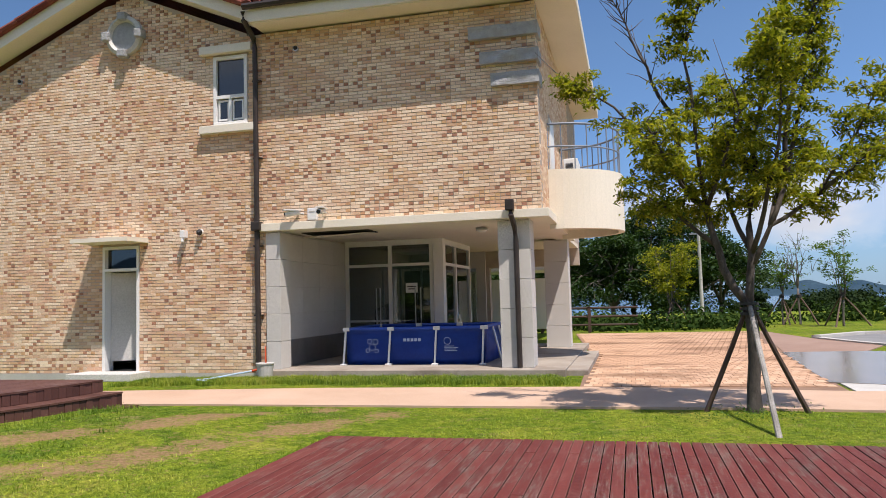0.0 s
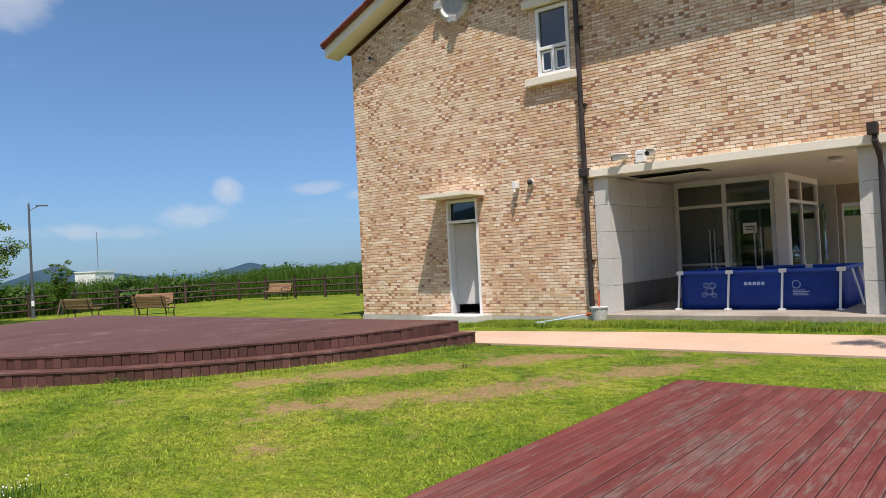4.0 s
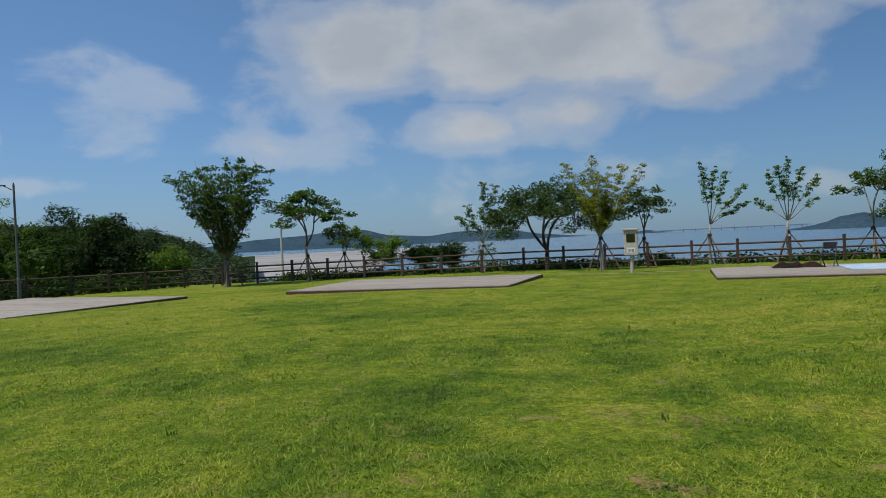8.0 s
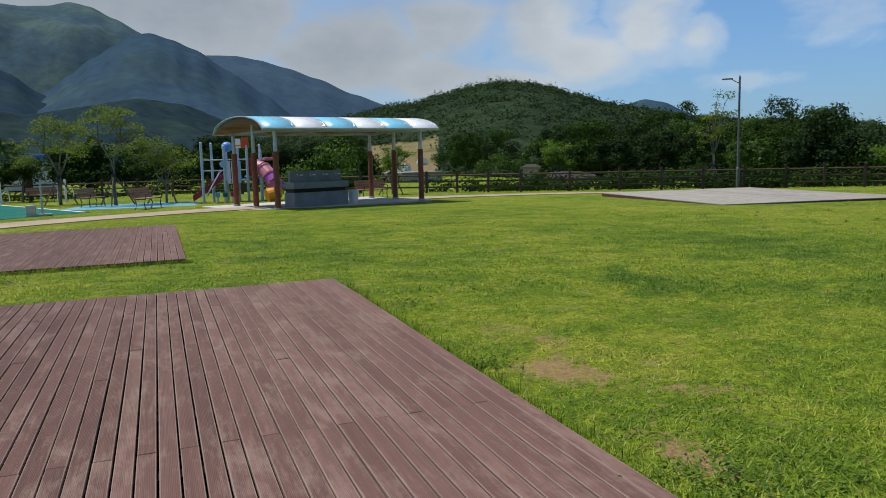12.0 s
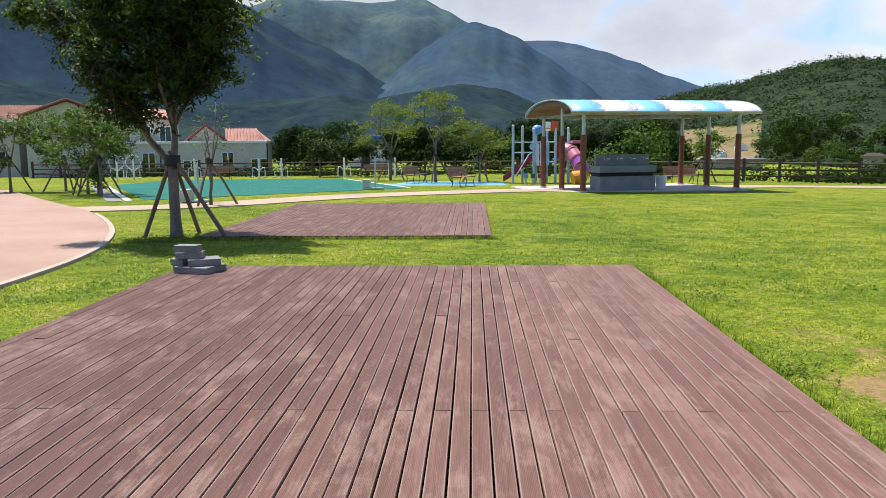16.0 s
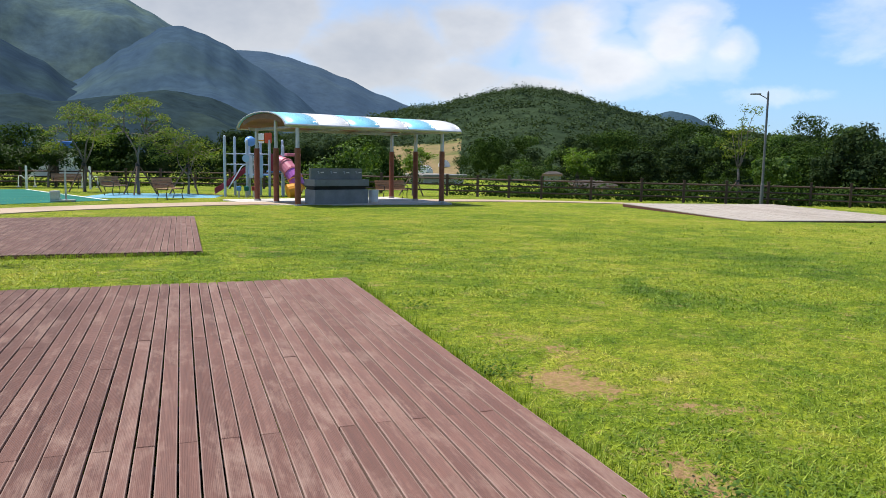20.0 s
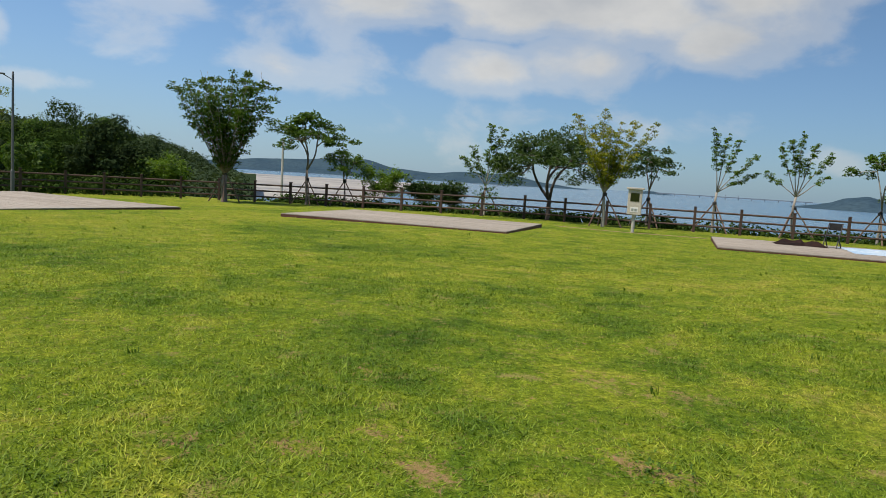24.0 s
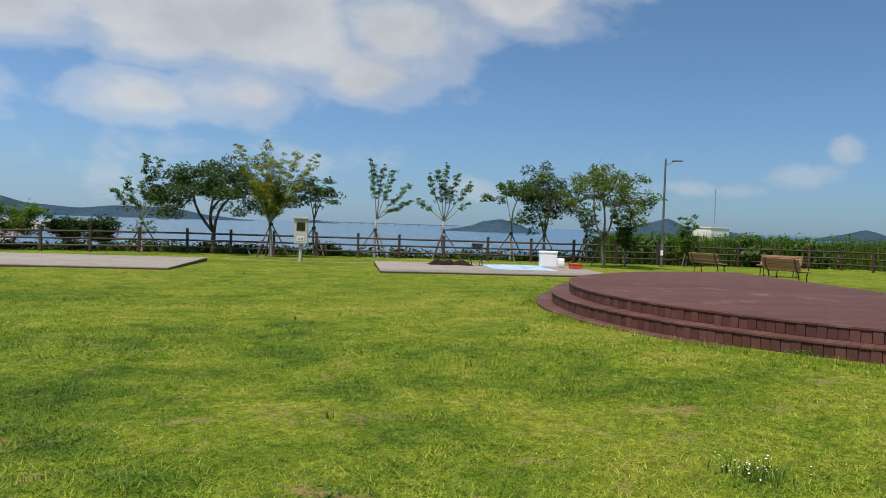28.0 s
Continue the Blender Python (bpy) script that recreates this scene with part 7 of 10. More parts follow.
for k, (x, y, h, r) in enumerate(((-3.2, 40, 4.6, 2.6), (-0.8, 38.5, 4.6, 2.6), (1.2, 41.5, 6.6, 2.5), (2.9, 40.5, 5.6, 2.4), (4.6, 41.0, 4.2, 2.3), (-5.5, 42, 5.0, 3.0), (0.2, 44, 5.6, 2.6))):
    tagged(lawn_tree(x, y, h, r, 0.8, "dome", 16, 0.85, 9000, 0.22, "leaf_dark", 70 + k, "dark green pine-like tree beyond the plaza", girth=0.13, staked=0, low=0.9, squash=0.5), group="trees beyond the plaza")


def thicket(name, spots, per, size, mat, label, category, seed):
    """Woods too dense to count: crowns of leaf clumps at x, y, foot, height, radius."""
    rnd = np.random.RandomState(seed)
    cs, ds = [], []
    for x, y, z, h, r in spots:
        n = int(per)
        d = rnd.normal(size=(n, 3))
        d /= np.linalg.norm(d, axis=1, keepdims=True)
        k = rnd.uniform(0.55, 1.0, (n, 1)) ** 0.5
        lump = 1 + 0.34 * np.sin(d[:, :1] * 4 + x) * np.cos(d[:, 1:2] * 5 + y) + 0.16 * np.sin(d[:, 2:] * 9 + x + y)
        ds.append(d + np.array([0, 0, 0.35]))
        cs.append(np.array([x, y, z + h * 0.55]) + d * k * lump * np.array([r, r, h * 0.47]))
    ob = leaf_mesh(name, np.concatenate(cs), size, M[mat], None, rnd, 0.35, aspect=0.75, facing=np.concatenate(ds))
    return tagged(ob, label, category, kind="stuff")


rnd = random.Random(9)


def polar(az, r):
    return -r * math.sin(radians(az)), r * math.cos(radians(az))


woods, light_woods, bright_woods = [], [], []
for k in range(150):
    az = rnd.uniform(128.8, 168)
    r = rnd.uniform(50, 115) if az > 126 else rnd.uniform(60, 110)
    el = 2.75 if 130.5 < az < 141 else (0.5 if az < 130.5 else 1.9)
    if 150 < az < 163 and r < 85 or 158 < az < 164.5 or 146 < az < 152.5 and r < 64:
        continue
    x, y = polar(az, r)
    foot = -1.2
    h = (r * math.tan(radians(el)) + 2.6) * rnd.uniform(0.5, 1.08)
    if az < 131:
        h *= 0.7
    if rnd.random() < 0.16 and az > 132:
        h *= 1.3
    rnd.choice((woods, woods, light_woods, light_woods, bright_woods)).append((x, y, foot, max(2.6, h), rnd.uniform(1.5, 3.4)))
for k in range(60):
    az = rnd.uniform(164, 193)
    r = rnd.uniform(56, 90)
    if az < 164.8 or 185.4 < az < 188.8:
        continue
    x, y = polar(az, r)
    (woods if rnd.random() < 0.6 else light_woods).append((x, y, -1.0, rnd.uniform(3.0, 4.6), rnd.uniform(1.5, 2.6)))
for k in range(16):
    az = rnd.uniform(-10, 10) - 12
    x, y = polar(az, rnd.uniform(50, 70))
    woods.append((x, y, -1.0, rnd.uniform(1.6, 2.4), rnd.uniform(1.5, 2.5)))
def clumped(spots, n, seed):
    """Break each crown into lobes that bulge from it, with hollows between."""
    rnd = np.random.RandomState(seed)
    out = []
    for x, y, z, h, r in spots:
        for k in range(n):
            a, up = rnd.uniform(0, math.tau), rnd.uniform(-0.55, 1.0)
            w = math.sqrt(max(0.0, 1 - up * up)) * rnd.uniform(0.55, 0.95)
            q = rnd.uniform(0.24, 0.44) * r
            cz = z + h * (0.55 + 0.40 * up)
            out.append((x + w * r * math.cos(a), y + w * r * math.sin(a), cz - q * 0.8, q * 1.5, q))
    return out


woods, light_woods, bright_woods = clumped(woods, 15, 1), clumped(light_woods, 15, 2), clumped(bright_woods, 15, 3)
thicket("woods", woods, 190, 0.21, "leaf_wood", "dense dark green woods beyond the fence", "woods", 1)
thicket("woods", light_woods, 200, 0.19, "leaf_wood_light", "lighter green trees among the woods", "woods", 2)
thicket("woods", bright_woods, 200, 0.19, "leaf_mid", "fresh green trees among the woods", "woods", 12)
low = []
for k in range(230):
    x = rnd.uniform(-40, -12)
    low.append((x, 28.3 + (x + 40) * 0.12 + rnd.uniform(0, 3.0), -0.9, rnd.uniform(1.7, 2.4), rnd.uniform(0.7, 1.2)))
for k in range(70):
    low.append((-38.6 - rnd.uniform(0, 3), rnd.uniform(13, 28), -1.0, rnd.uniform(1.6, 2.3), rnd.uniform(0.7, 1.1)))
thicket("hedge", low, 330, 0.22, "leaf_mid", "tall bright green hedge of weeds and shrubs behind the fence", "hedge", 3)
scrub = []
for k in range(240):
    x, y = (-38.6 - rnd.uniform(0, 4.5), rnd.uniform(-24, 13))
    scrub.append((x, y, ground_z(-41, y) - 0.35, rnd.uniform(0.4, 0.9), rnd.uniform(0.4, 0.9)))
for k in range(130):
    t = rnd.random()
    x, y = -36 + 20 * t + rnd.uniform(-1.5, 1), -26.5 - 13 * t - rnd.uniform(0.6, 4)
    scrub.append((x, y, ground_z(x, y) - 0.3, rnd.uniform(0.6, 1.5), rnd.uniform(0.5, 1.1)))
for k in range(120):
    x = rnd.uniform(-16, 30)
    scrub.append((x, -53 - rnd.uniform(0, 3), -0.9, rnd.uniform(0.5, 1.3), rnd.uniform(0.6, 1.2)))
for k in range(60):
    scrub.append((rnd.uniform(-6, 5), 30.5 + rnd.uniform(0, 3), -0.2, rnd.uniform(0.5, 1.1), rnd.uniform(0.5, 1.0)))
for k in range(24):
    scrub.append((rnd.uniform(5.5, 14), 36 + rnd.uniform(0, 3), -0.3, rnd.uniform(0.8, 1.5), rnd.uniform(0.7, 1.3)))
thicket("scrub", scrub, 110, 0.16, "leaf_wood_light", "low green scrub beyond the fence", "scrub", 4)


def hill_crowns():
    """Tree crowns over the hill's slope and along its skyline."""
    rnd = np.random.RandomState(5)
    spots = []
    for k in range(5200):
        az, f = rnd.uniform(123, 176), rnd.uniform(0.0, 1.0)
        r = 95 + 170 * f
        t = f * f * (3 - 2 * f) * 0.6 + f * 0.4
        top = 1.42 + 260 * math.tan(radians(fitted(az, HILL)))
        if 159.0 < az < 164.3 and r < 150:
            continue
        x, y = polar(az, r)
        ease = min(1.0, 8.0 * min(az - 122, 180 - az) / 58)
        z = -3 + (top + 3) * t * (0.6 + 0.4 * ease) + noise.fractal((x * 0.012, y * 0.012, 3.0), 1.0, 2.0, 5) * (top + 3) * 0.16 * (4 * t * (1 - t) + 0.06)
        s = rnd.uniform(0.9, 2.1)
        spots.append((x, y, z - s * 0.9, s * rnd.uniform(1.5, 2.3), s))
    return spots


thicket("hill_woods", hill_crowns(), 60, 0.62, "leaf_hill", "tree crowns covering the round hill", "woods", 6)

# ---- fence ----
def fence_run(pts, label, h=1.15):
    """Posts and three round rails along a line of points."""
    run = thing("fence", (0, 0, 0), label, "fence", "fences round the lawn")
    post = mesh_of(box(bmesh.new(), -0.06, 0.06, -0.06, 0.06, -0.2, h, bevel=0.015), "post", M["fence"])
    cap = mesh_of(box(bmesh.new(), -0.075, 0.075, -0.075, 0.075, h, h + 0.03, bevel=0.01), "cap", M["fence"])
    rails = {}
    for a, b in zip(pts, pts[1:]):
        a, b = Vector(a), Vector(b)
        n = max(1, round((b - a).length / 2.05))
        for k in range(n):
            p, q = a + (b - a) * k / n, a + (b - a) * (k + 1) / n
            zp, zq = ground_z(p.x, p.y), ground_z(q.x, q.y)
            ob = part("post", post, None, run)
            turn = math.degrees(math.atan2((b - a).y, (b - a).x))
            ob.matrix_basis = pose(p.x, p.y, zp, 0, 0, turn)
            part("cap", cap, None, ob)
            for z in (0.30, 0.62, 0.95):
                part("rail", atube([(p.x, p.y, zp + z), (q.x, q.y, zq + z)], 0.045, 7), M["fence"], run)
    return run


RAILS = "dark brown timber post-and-rail fence along the lawn's edge"
fence_run([(-15.0, -39.5), (-19.0, -36.0), (-23.5, -33.6), (-27.5, -32.0), (-31.0, -30.0), (-33.5, -27.5), (-36.0, -24.5), (-37.5, -21.0), (-37.6, -8.0), (-37.6, 2.0), (-37.6, 13.0), (-38.0, 22.0), (-37.0, 25.0), (-14.0, 27.6)], RAILS)
fence_run([(30.0, -52.5), (10.0, -52.5), (-6.0, -48.0), (-15.0, -39.5)], RAILS)
fence_run([(-7.0, 29.4), (0.3, 29.4)], "dark timber fence beyond the brick plaza", 0.98)


# ---- street furniture ----
M["slat"] = surface("bench_slat", [(0.20, 0.10, 0.05), (0.30, 0.17, 0.09), (0.36, 0.22, 0.13)], scale=3, each=0.4, fine=40, bump=0.15, rough=0.6, stretch=(0.2, 1, 1))
M["iron"] = surface("cast_iron", [(0.02, 0.02, 0.02), (0.04, 0.04, 0.04)], scale=5, fine=60, bump=0.1, rough=0.55, metal=0.2)
M["lamp_grey"] = surface("lamp_paint", [(0.10, 0.105, 0.11), (0.14, 0.145, 0.15)], scale=2, fine=50, bump=0.03, rough=0.5, metal=0.2)


def bench_proto(at, turn, label):
    b = thing("bench", at, label, "bench", "benches", turn=turn)
    for k in range(4):
        part("seat_slat", abox(-0.78, 0.78, -0.20 + k * 0.115, -0.10 + k * 0.115, 0.415, 0.445, bevel=0.005), M["slat"], b)
    for k in range(4):
        ob = part("back_slat", abox(-0.78, 0.78, -0.016, 0.016, -0.045, 0.045, bevel=0.005), M["slat"], b)
        ob.matrix_basis = pose(0, 0.275 + k * 0.032, 0.50 + k * 0.098, -16, 0, 0)
    for x in (-0.62, 0.62):
        bm = bmesh.new()
        tube(bm, [(x, -0.24, 0.0), (x, -0.20, 0.05), (x, -0.17, 0.22), (x, -0.22, 0.40), (x, 0.22, 0.40), (x, 0.30, 0.50), (x, 0.40, 0.84)], 0.02, 6)
        tube(bm, [(x, 0.24, 0.0), (x, 0.20, 0.05), (x, 0.16, 0.22), (x, 0.22, 0.40)], 0.02, 6)
        part("leg", bm, M["iron"], b, "black cast iron end frame")
        part("armrest", atube([(x, -0.24, 0.40), (x, -0.26, 0.60), (x, -0.10, 0.63), (x, 0.33, 0.62)], 0.018, 6), M["iron"], b)
    return b


bench = bench_proto((-29.9, 14.1, ground_z(-29.9, 14.1)), 198, "brown slatted bench with black iron legs behind the stage")
for x, y, turn, label in ((-24.5, 14.1, 195, "brown slatted bench facing away from the stage"), (-28.6, 16.3, 40, "brown slatted bench behind another bench"), (-31.3, 24.9, 8, "brown slatted bench by the hedge"),
                          (1.6, -37.4, 245, "brown slatted bench beside the court"), (-0.75, -32.7, 242, "brown slatted bench beside the path"), (-10.4, -34.0, 195, "brown slatted bench behind the pavilion"), (5.0, -48.0, 185, "dark slatted bench behind the court"), (14.5, -46.5, 185, "dark slatted bench behind the court")):
    tagged(copy_thing(bench, pose(x, y, ground_z(x, y), 0, 0, turn)), label)


def street_lamp(x, y, h, turn, label):
    g = thing("street_lamp", (x, y, ground_z(x, y)), label, "street lamp", "street lamps", turn=turn)
    part("base", abox(-0.13, 0.13, -0.13, 0.13, 0, 0.05, bevel=0.01), M["lamp_grey"], g)
    part("pole", atube([(0, 0, 0.03), (0, 0, 1.05), (0, 0, 1.08), (0, 0, h)], [0.085, 0.085, 0.06, 0.045], 10), M["lamp_grey"], g)
    part("arm", atube([(0, 0, h - 0.28), (0.2, 0, h - 0.16), (0.38, 0, h - 0.06)], 0.022, 6), M["lamp_grey"], g)
    part("head", abox(0.30, 0.78, -0.09, 0.09, h - 0.07, h - 0.01, bevel=0.02), M["lamp_grey"], g, "flat grey LED lamp head")
    part("finial", atube([(0, 0, h), (0, 0, h + 0.10)], [0.045, 0.02], 8), M["lamp_grey"], g)
    part("service_box", abox(-0.06, 0.06, -0.12, -0.085, 0.55, 0.8), M["white"], g)
    return g


street_lamp(-36.0, 14.75, 5.2, 66, "grey street lamp behind the stage by the fence")
street_lamp(-27.1, -29.1, 5.3, -42, "grey street lamp by the weathered deck")


def meter_box():
    x, y = -32.0, -2.4
    g = thing("meter_box", (x, y, ground_z(x, y)), "off-white utility meter box on a short post at the lawn's edge", "meter box", turn=90)
    part("post", atube([(0, 0, 0), (0, 0, 0.75)], 0.07, 10), M["concrete"], g)
    part("body", abox(-0.27, 0.27, -0.16, 0.16, 0.72, 1.72, bevel=0.015), M["house_wall"], g)
    part("roof", abox(-0.34, 0.34, -0.22, 0.22, 1.72, 1.80, bevel=0.02), M["house_wall"], g)
    part("window", abox(-0.17, 0.17, -0.172, -0.158, 1.25, 1.58), M["glass_dark"], g, "small dark meter window")
    part("plate", abox(-0.15, 0.15, -0.168, -0.158, 0.82, 1.02), M["white"], g)
    for k in range(2):
        part("mark", abox(-0.11 + 0.13 * k, -0.02 + 0.13 * k, -0.174, -0.168, 0.87, 0.97), M["steel"], g)


meter_box()

# ---- picnic things on the weathered deck ----
M["tent_cloth"] = surface("tent_cloth", [(0.010, 0.008, 0.008), (0.035, 0.018, 0.016)], scale=3, fine=40, bump=0.4, bump_scale=12, rough=0.95, spec=0.1)
M["tarp"] = surface("blue_sheet", [(0.25, 0.42, 0.62), (0.42, 0.56, 0.70), (0.60, 0.68, 0.74)], scale=1.5, fine=12, grain=0.4, bump=0.5, bump_scale=9, rough=0.4)
M["cooler"] = surface("cooler_white", [(0.74, 0.75, 0.76), (0.82, 0.82, 0.82)], scale=2, fine=30, grain=0.08, bump=0.03, rough=0.4)
M["red"] = surface("red_plastic", [(0.50, 0.05, 0.02), (0.62, 0.10, 0.03)], scale=3, fine=30, bump=0.05, rough=0.4)
DZ = ground_z(-28, 4) + 0.10


def picnic():
    c = thing("folding_chair", (-29.6, 4.4, DZ), "black folding chair standing on the weathered deck", "chair", turn=62)
    part("seat", abox(-0.21, 0.21, -0.20, 0.20, 0.43, 0.46, bevel=0.012), M["black_plastic"], c)
    part("backrest", abox(-0.21, 0.21, 0.20, 0.225, 0.60, 0.84, bevel=0.02), M["black_plastic"], c)
    for x in (-0.22, 0.22):
        part("frame", atube([(x, -0.24, 0), (x, 0.02, 0.44), (x, 0.21, 0.84)], 0.02, 6), M["black_plastic"], c)
        part("leg", atube([(x, 0.24, 0), (x, -0.16, 0.44)], 0.02, 6), M["black_plastic"], c)
    k = thing("cooler_box", (-29.9, 7.35, DZ), "white lidded cooler box on the weathered deck", "cooler", turn=85)
    part("body", abox(-0.33, 0.33, -0.22, 0.22, 0.0, 0.52, bevel=0.025), M["cooler"], k)
    part("lid", abox(-0.35, 0.35, -0.24, 0.24, 0.525, 0.62, bevel=0.025), M["cooler"], k)
    part("handle", atube([(-0.36, -0.1, 0.42), (-0.40, 0, 0.40), (-0.36, 0.1, 0.42)], 0.014, 6), M["steel"], k)
    bag = thing("paper_bag", (-29.3, 7.7, DZ), "crumpled white plastic bag beside the cooler", "bag")
    bm = abox(-0.14, 0.14, -0.10, 0.10, 0.0, 0.36)
    bmesh.ops.subdivide_edges(bm, edges=bm.edges[:], cuts=4, use_grid_fill=True)
    for v in bm.verts:
        v.co += Vector(noise.noise_vector(v.co * 7)) * 0.05
        v.co.z = max(0.0, v.co.z)
    part("bag_body", bm, M["cooler"], bag, smooth=True)
    t = thing("basket", (-28.9, 8.15, DZ), "red plastic basket beside the cooler", "basket")
    part("tub", abox(-0.28, 0.28, -0.18, 0.18, 0.0, 0.17, bevel=0.03), M["red"], t)
    part("rim", abox(-0.30, 0.30, -0.20, 0.20, 0.17, 0.195, bevel=0.01), M["red"], t)
    part("handle", atube([(-0.2, -0.2, 0.18), (-0.1, -0.2, 0.27), (0.1, -0.2, 0.27), (0.2, -0.2, 0.18)], 0.012, 6), M["red"], t)

    def crumple(name, x0, x1, y0, y1, lift, mat, label, category, scale):
        n = 22
        vs = []
        for j in range(n + 1):
            for i in range(n + 1):
                x, y = x0 + (x1 - x0) * i / n, y0 + (y1 - y0) * j / n
                e = min(i, j, n - i, n - j) / (n * 0.2)
                w = 0.12 * noise.noise((x * 2, y * 2, 7.0))
                vs.append((x + w, y + w, DZ + 0.008 + lift * min(1, e) * (0.5 + noise.noise((x * scale, y * scale, 3.0))) if lift else DZ))
        fs = [(j * (n + 1) + i, j * (n + 1) + i + 1, (j + 1) * (n + 1) + i + 1, (j + 1) * (n + 1) + i) for j in range(n) for i in range(n)]
        ob = raw(name, [(a, b, max(c, DZ + 0.006)) for a, b, c in vs], fs, mat, smooth=True)
        tagged(ob, label, category)
    crumple("ground_sheet", -30.4, -27.2, 4.7, 7.0, 0.05, M["tarp"], "crumpled pale blue ground sheet spread on the deck", "sheet", 3.0)
    crumple("tent_bag", -30.2, -29.2, 2.6, 4.2, 0.22, M["tent_cloth"], "heap of black tent cloth lying on the deck", "tent", 3.2)


picnic()

# ---- pavilion with the sink ----
M["roof_white"] = surface("roof_white", [(0.70, 0.72, 0.74), (0.78, 0.79, 0.80)], scale=1.2, fine=40, grain=0.08, bump=0.02, rough=0.3)
M["roof_blue"] = surface("roof_blue", [(0.16, 0.50, 0.68), (0.22, 0.58, 0.76)], scale=1.2, fine=40, grain=0.08, bump=0.02, rough=0.3)
M["post_wood"] = surface("post_wrap", [(0.16, 0.045, 0.022), (0.24, 0.075, 0.04)], scale=4, fine=40, bump=0.1, rough=0.55)
M["ceiling_wood"] = surface("ceiling_wood", [(0.15, 0.08, 0.04), (0.21, 0.12, 0.065)], scale=3, fine=30, bump=0.1, rough=0.7, stretch=(0.3, 1, 1))
M["sink_grey"] = surface("sink_grey", [(0.17, 0.18, 0.18), (0.25, 0.26, 0.26)], scale=2, fine=60, bump=0.1, rough=0.6)


def pavilion():
    g0 = ground_z(-7.3, -28.9) + 0.02
    p = thing("pavilion", (-7.40, -29.55, g0), "open shelter with arched blue and white roof on brown posts", "pavilion", turn=15.7)
    # local x runs along the shelter, -x to the far end; y towards the lawn
    hl, hs = 3.04, 1.90
    for x in (-hl, hl):
        for y in (-hs, 0.0, hs):
            part("post_foot", atube([(x, y, 0), (x, y, 0.08)], 0.13, 12), M["concrete"], p)
            part("post", atube([(x, y, 0.05), (x, y, 2.02)], 0.105, 12), M["post_wood"], p, "red-brown wrapped lower post")
            part("post_top", atube([(x, y, 2.02), (x, y, 2.78 + (0.42 if y == 0 else 0.0))], 0.07, 12), M["steel"], p, "bare steel upper post")
    for y in (-hs, hs):
        part("beam", abox(-hl - 0.3, hl + 0.3, y - 0.05, y + 0.05, 2.70, 2.80), M["steel"], p)
    for x in (-hl, -1.0, 1.0, hl):
        part("tie", abox(x - 0.04, x + 0.04, -hs + 0.05, hs - 0.05, 2.71, 2.79), M["steel"], p)
    # arched roof: panels along the length, each curved across
    n, over = 6, 0.62
    L = 2 * (hl + over)

    def arch(k, r=0.0):
        a = math.pi * (0.04 + 0.92 * k)
        return -(hs + 0.42 + r) * math.cos(a), 2.70 + (0.58 + r) * math.sin(a)
    for i in range(n):
        x0, x1 = -L / 2 + L * i / n + 0.012, -L / 2 + L * (i + 1) / n - 0.012
        bm = bmesh.new()
        rows = [[bm.verts.new((x, *arch(k / 16, r))) for k in range(17)] for x in (x0, x1) for r in (0.0, 0.03)]
        for k in range(16):
            bm.faces.new((rows[0][k], rows[0][k + 1], rows[2][k + 1], rows[2][k]))
            bm.faces.new((rows[1][k], rows[3][k], rows[3][k + 1], rows[1][k + 1]))
            bm.faces.new((rows[0][k], rows[1][k], rows[1][k + 1], rows[0][k + 1]))
            bm.faces.new((rows[2][k], rows[2][k + 1], rows[3][k + 1], rows[3][k]))
        part("roof_panel", bm, M["roof_blue" if i % 2 else "roof_white"], p, "light blue curved roof panel" if i % 2 else "white curved roof panel", smooth=True)
    for i in range(n + 1):
        x = -L / 2 + L * i / n
        part("rib", atube([(x, *arch(k / 16, 0.012)) for k in range(17)], 0.028, 6), M["steel"], p)
    for k in (0, 16):
        y, z = arch(k / 16)
        part("gutter", atube([(-L / 2, y, z), (L / 2, y, z)], 0.05, 8), M["steel"], p)
    bm = bmesh.new()
    for x in (-L / 2 + 0.05, L / 2 - 0.05):
        vs = [bm.verts.new((x, arch(k / 16, -0.04)[0], arch(k / 16, -0.04)[1])) for k in range(3, 14)]
        lo = [bm.verts.new((x, v.co.y, v.co.z - 0.18)) for v in vs]
        for k in range(10):
            bm.faces.new((vs[k], vs[k + 1], lo[k + 1], lo[k]))
    for i in range(14):
        k0, k1 = i / 14, (i + 1) / 14
        y0, z0 = arch(k0, -0.06)
        y1, z1 = arch(k1, -0.06)
        bm.faces.new([bm.verts.new(q) for q in ((-L / 2 + 0.06, y0, z0), (L / 2 - 0.06, y0, z0), (L / 2 - 0.06, y1, z1), (-L / 2 + 0.06, y1, z1))])
    part("ceiling_lining", bm, M["ceiling_wood"], p, "brown boarded underside of the roof")
    slab = tagged(part("shelter_floor", prism(bmesh.new(), [(-4.0, -26.6), (-11.3, -28.6), (-10.0, -33.4), (-2.7, -31.4)], g0 - 0.1, g0 + 0.012), M["concrete"]), "pale paved floor under the shelter", "floor", kind="structure")
    s = thing("outdoor_sink", (-6.66, -28.55, g0 + 0.012), "grey outdoor washing-up counter with taps under the shelter", "sink", turn=197.5)
    part("base", abox(-1.12, 1.12, -0.45, 0.35, 0.0, 0.52, bevel=0.01), M["sink_grey"], s)
    # set-back block painted near black for the shade below the counter
    part("recess", abox(-1.08, 1.08, -0.32, 0.33, 0.52, 0.66), M["dark"], s)
    part("counter", abox(-1.14, 1.14, -0.48, 0.36, 0.66, 0.90, bevel=0.012), M["sink_grey"], s)
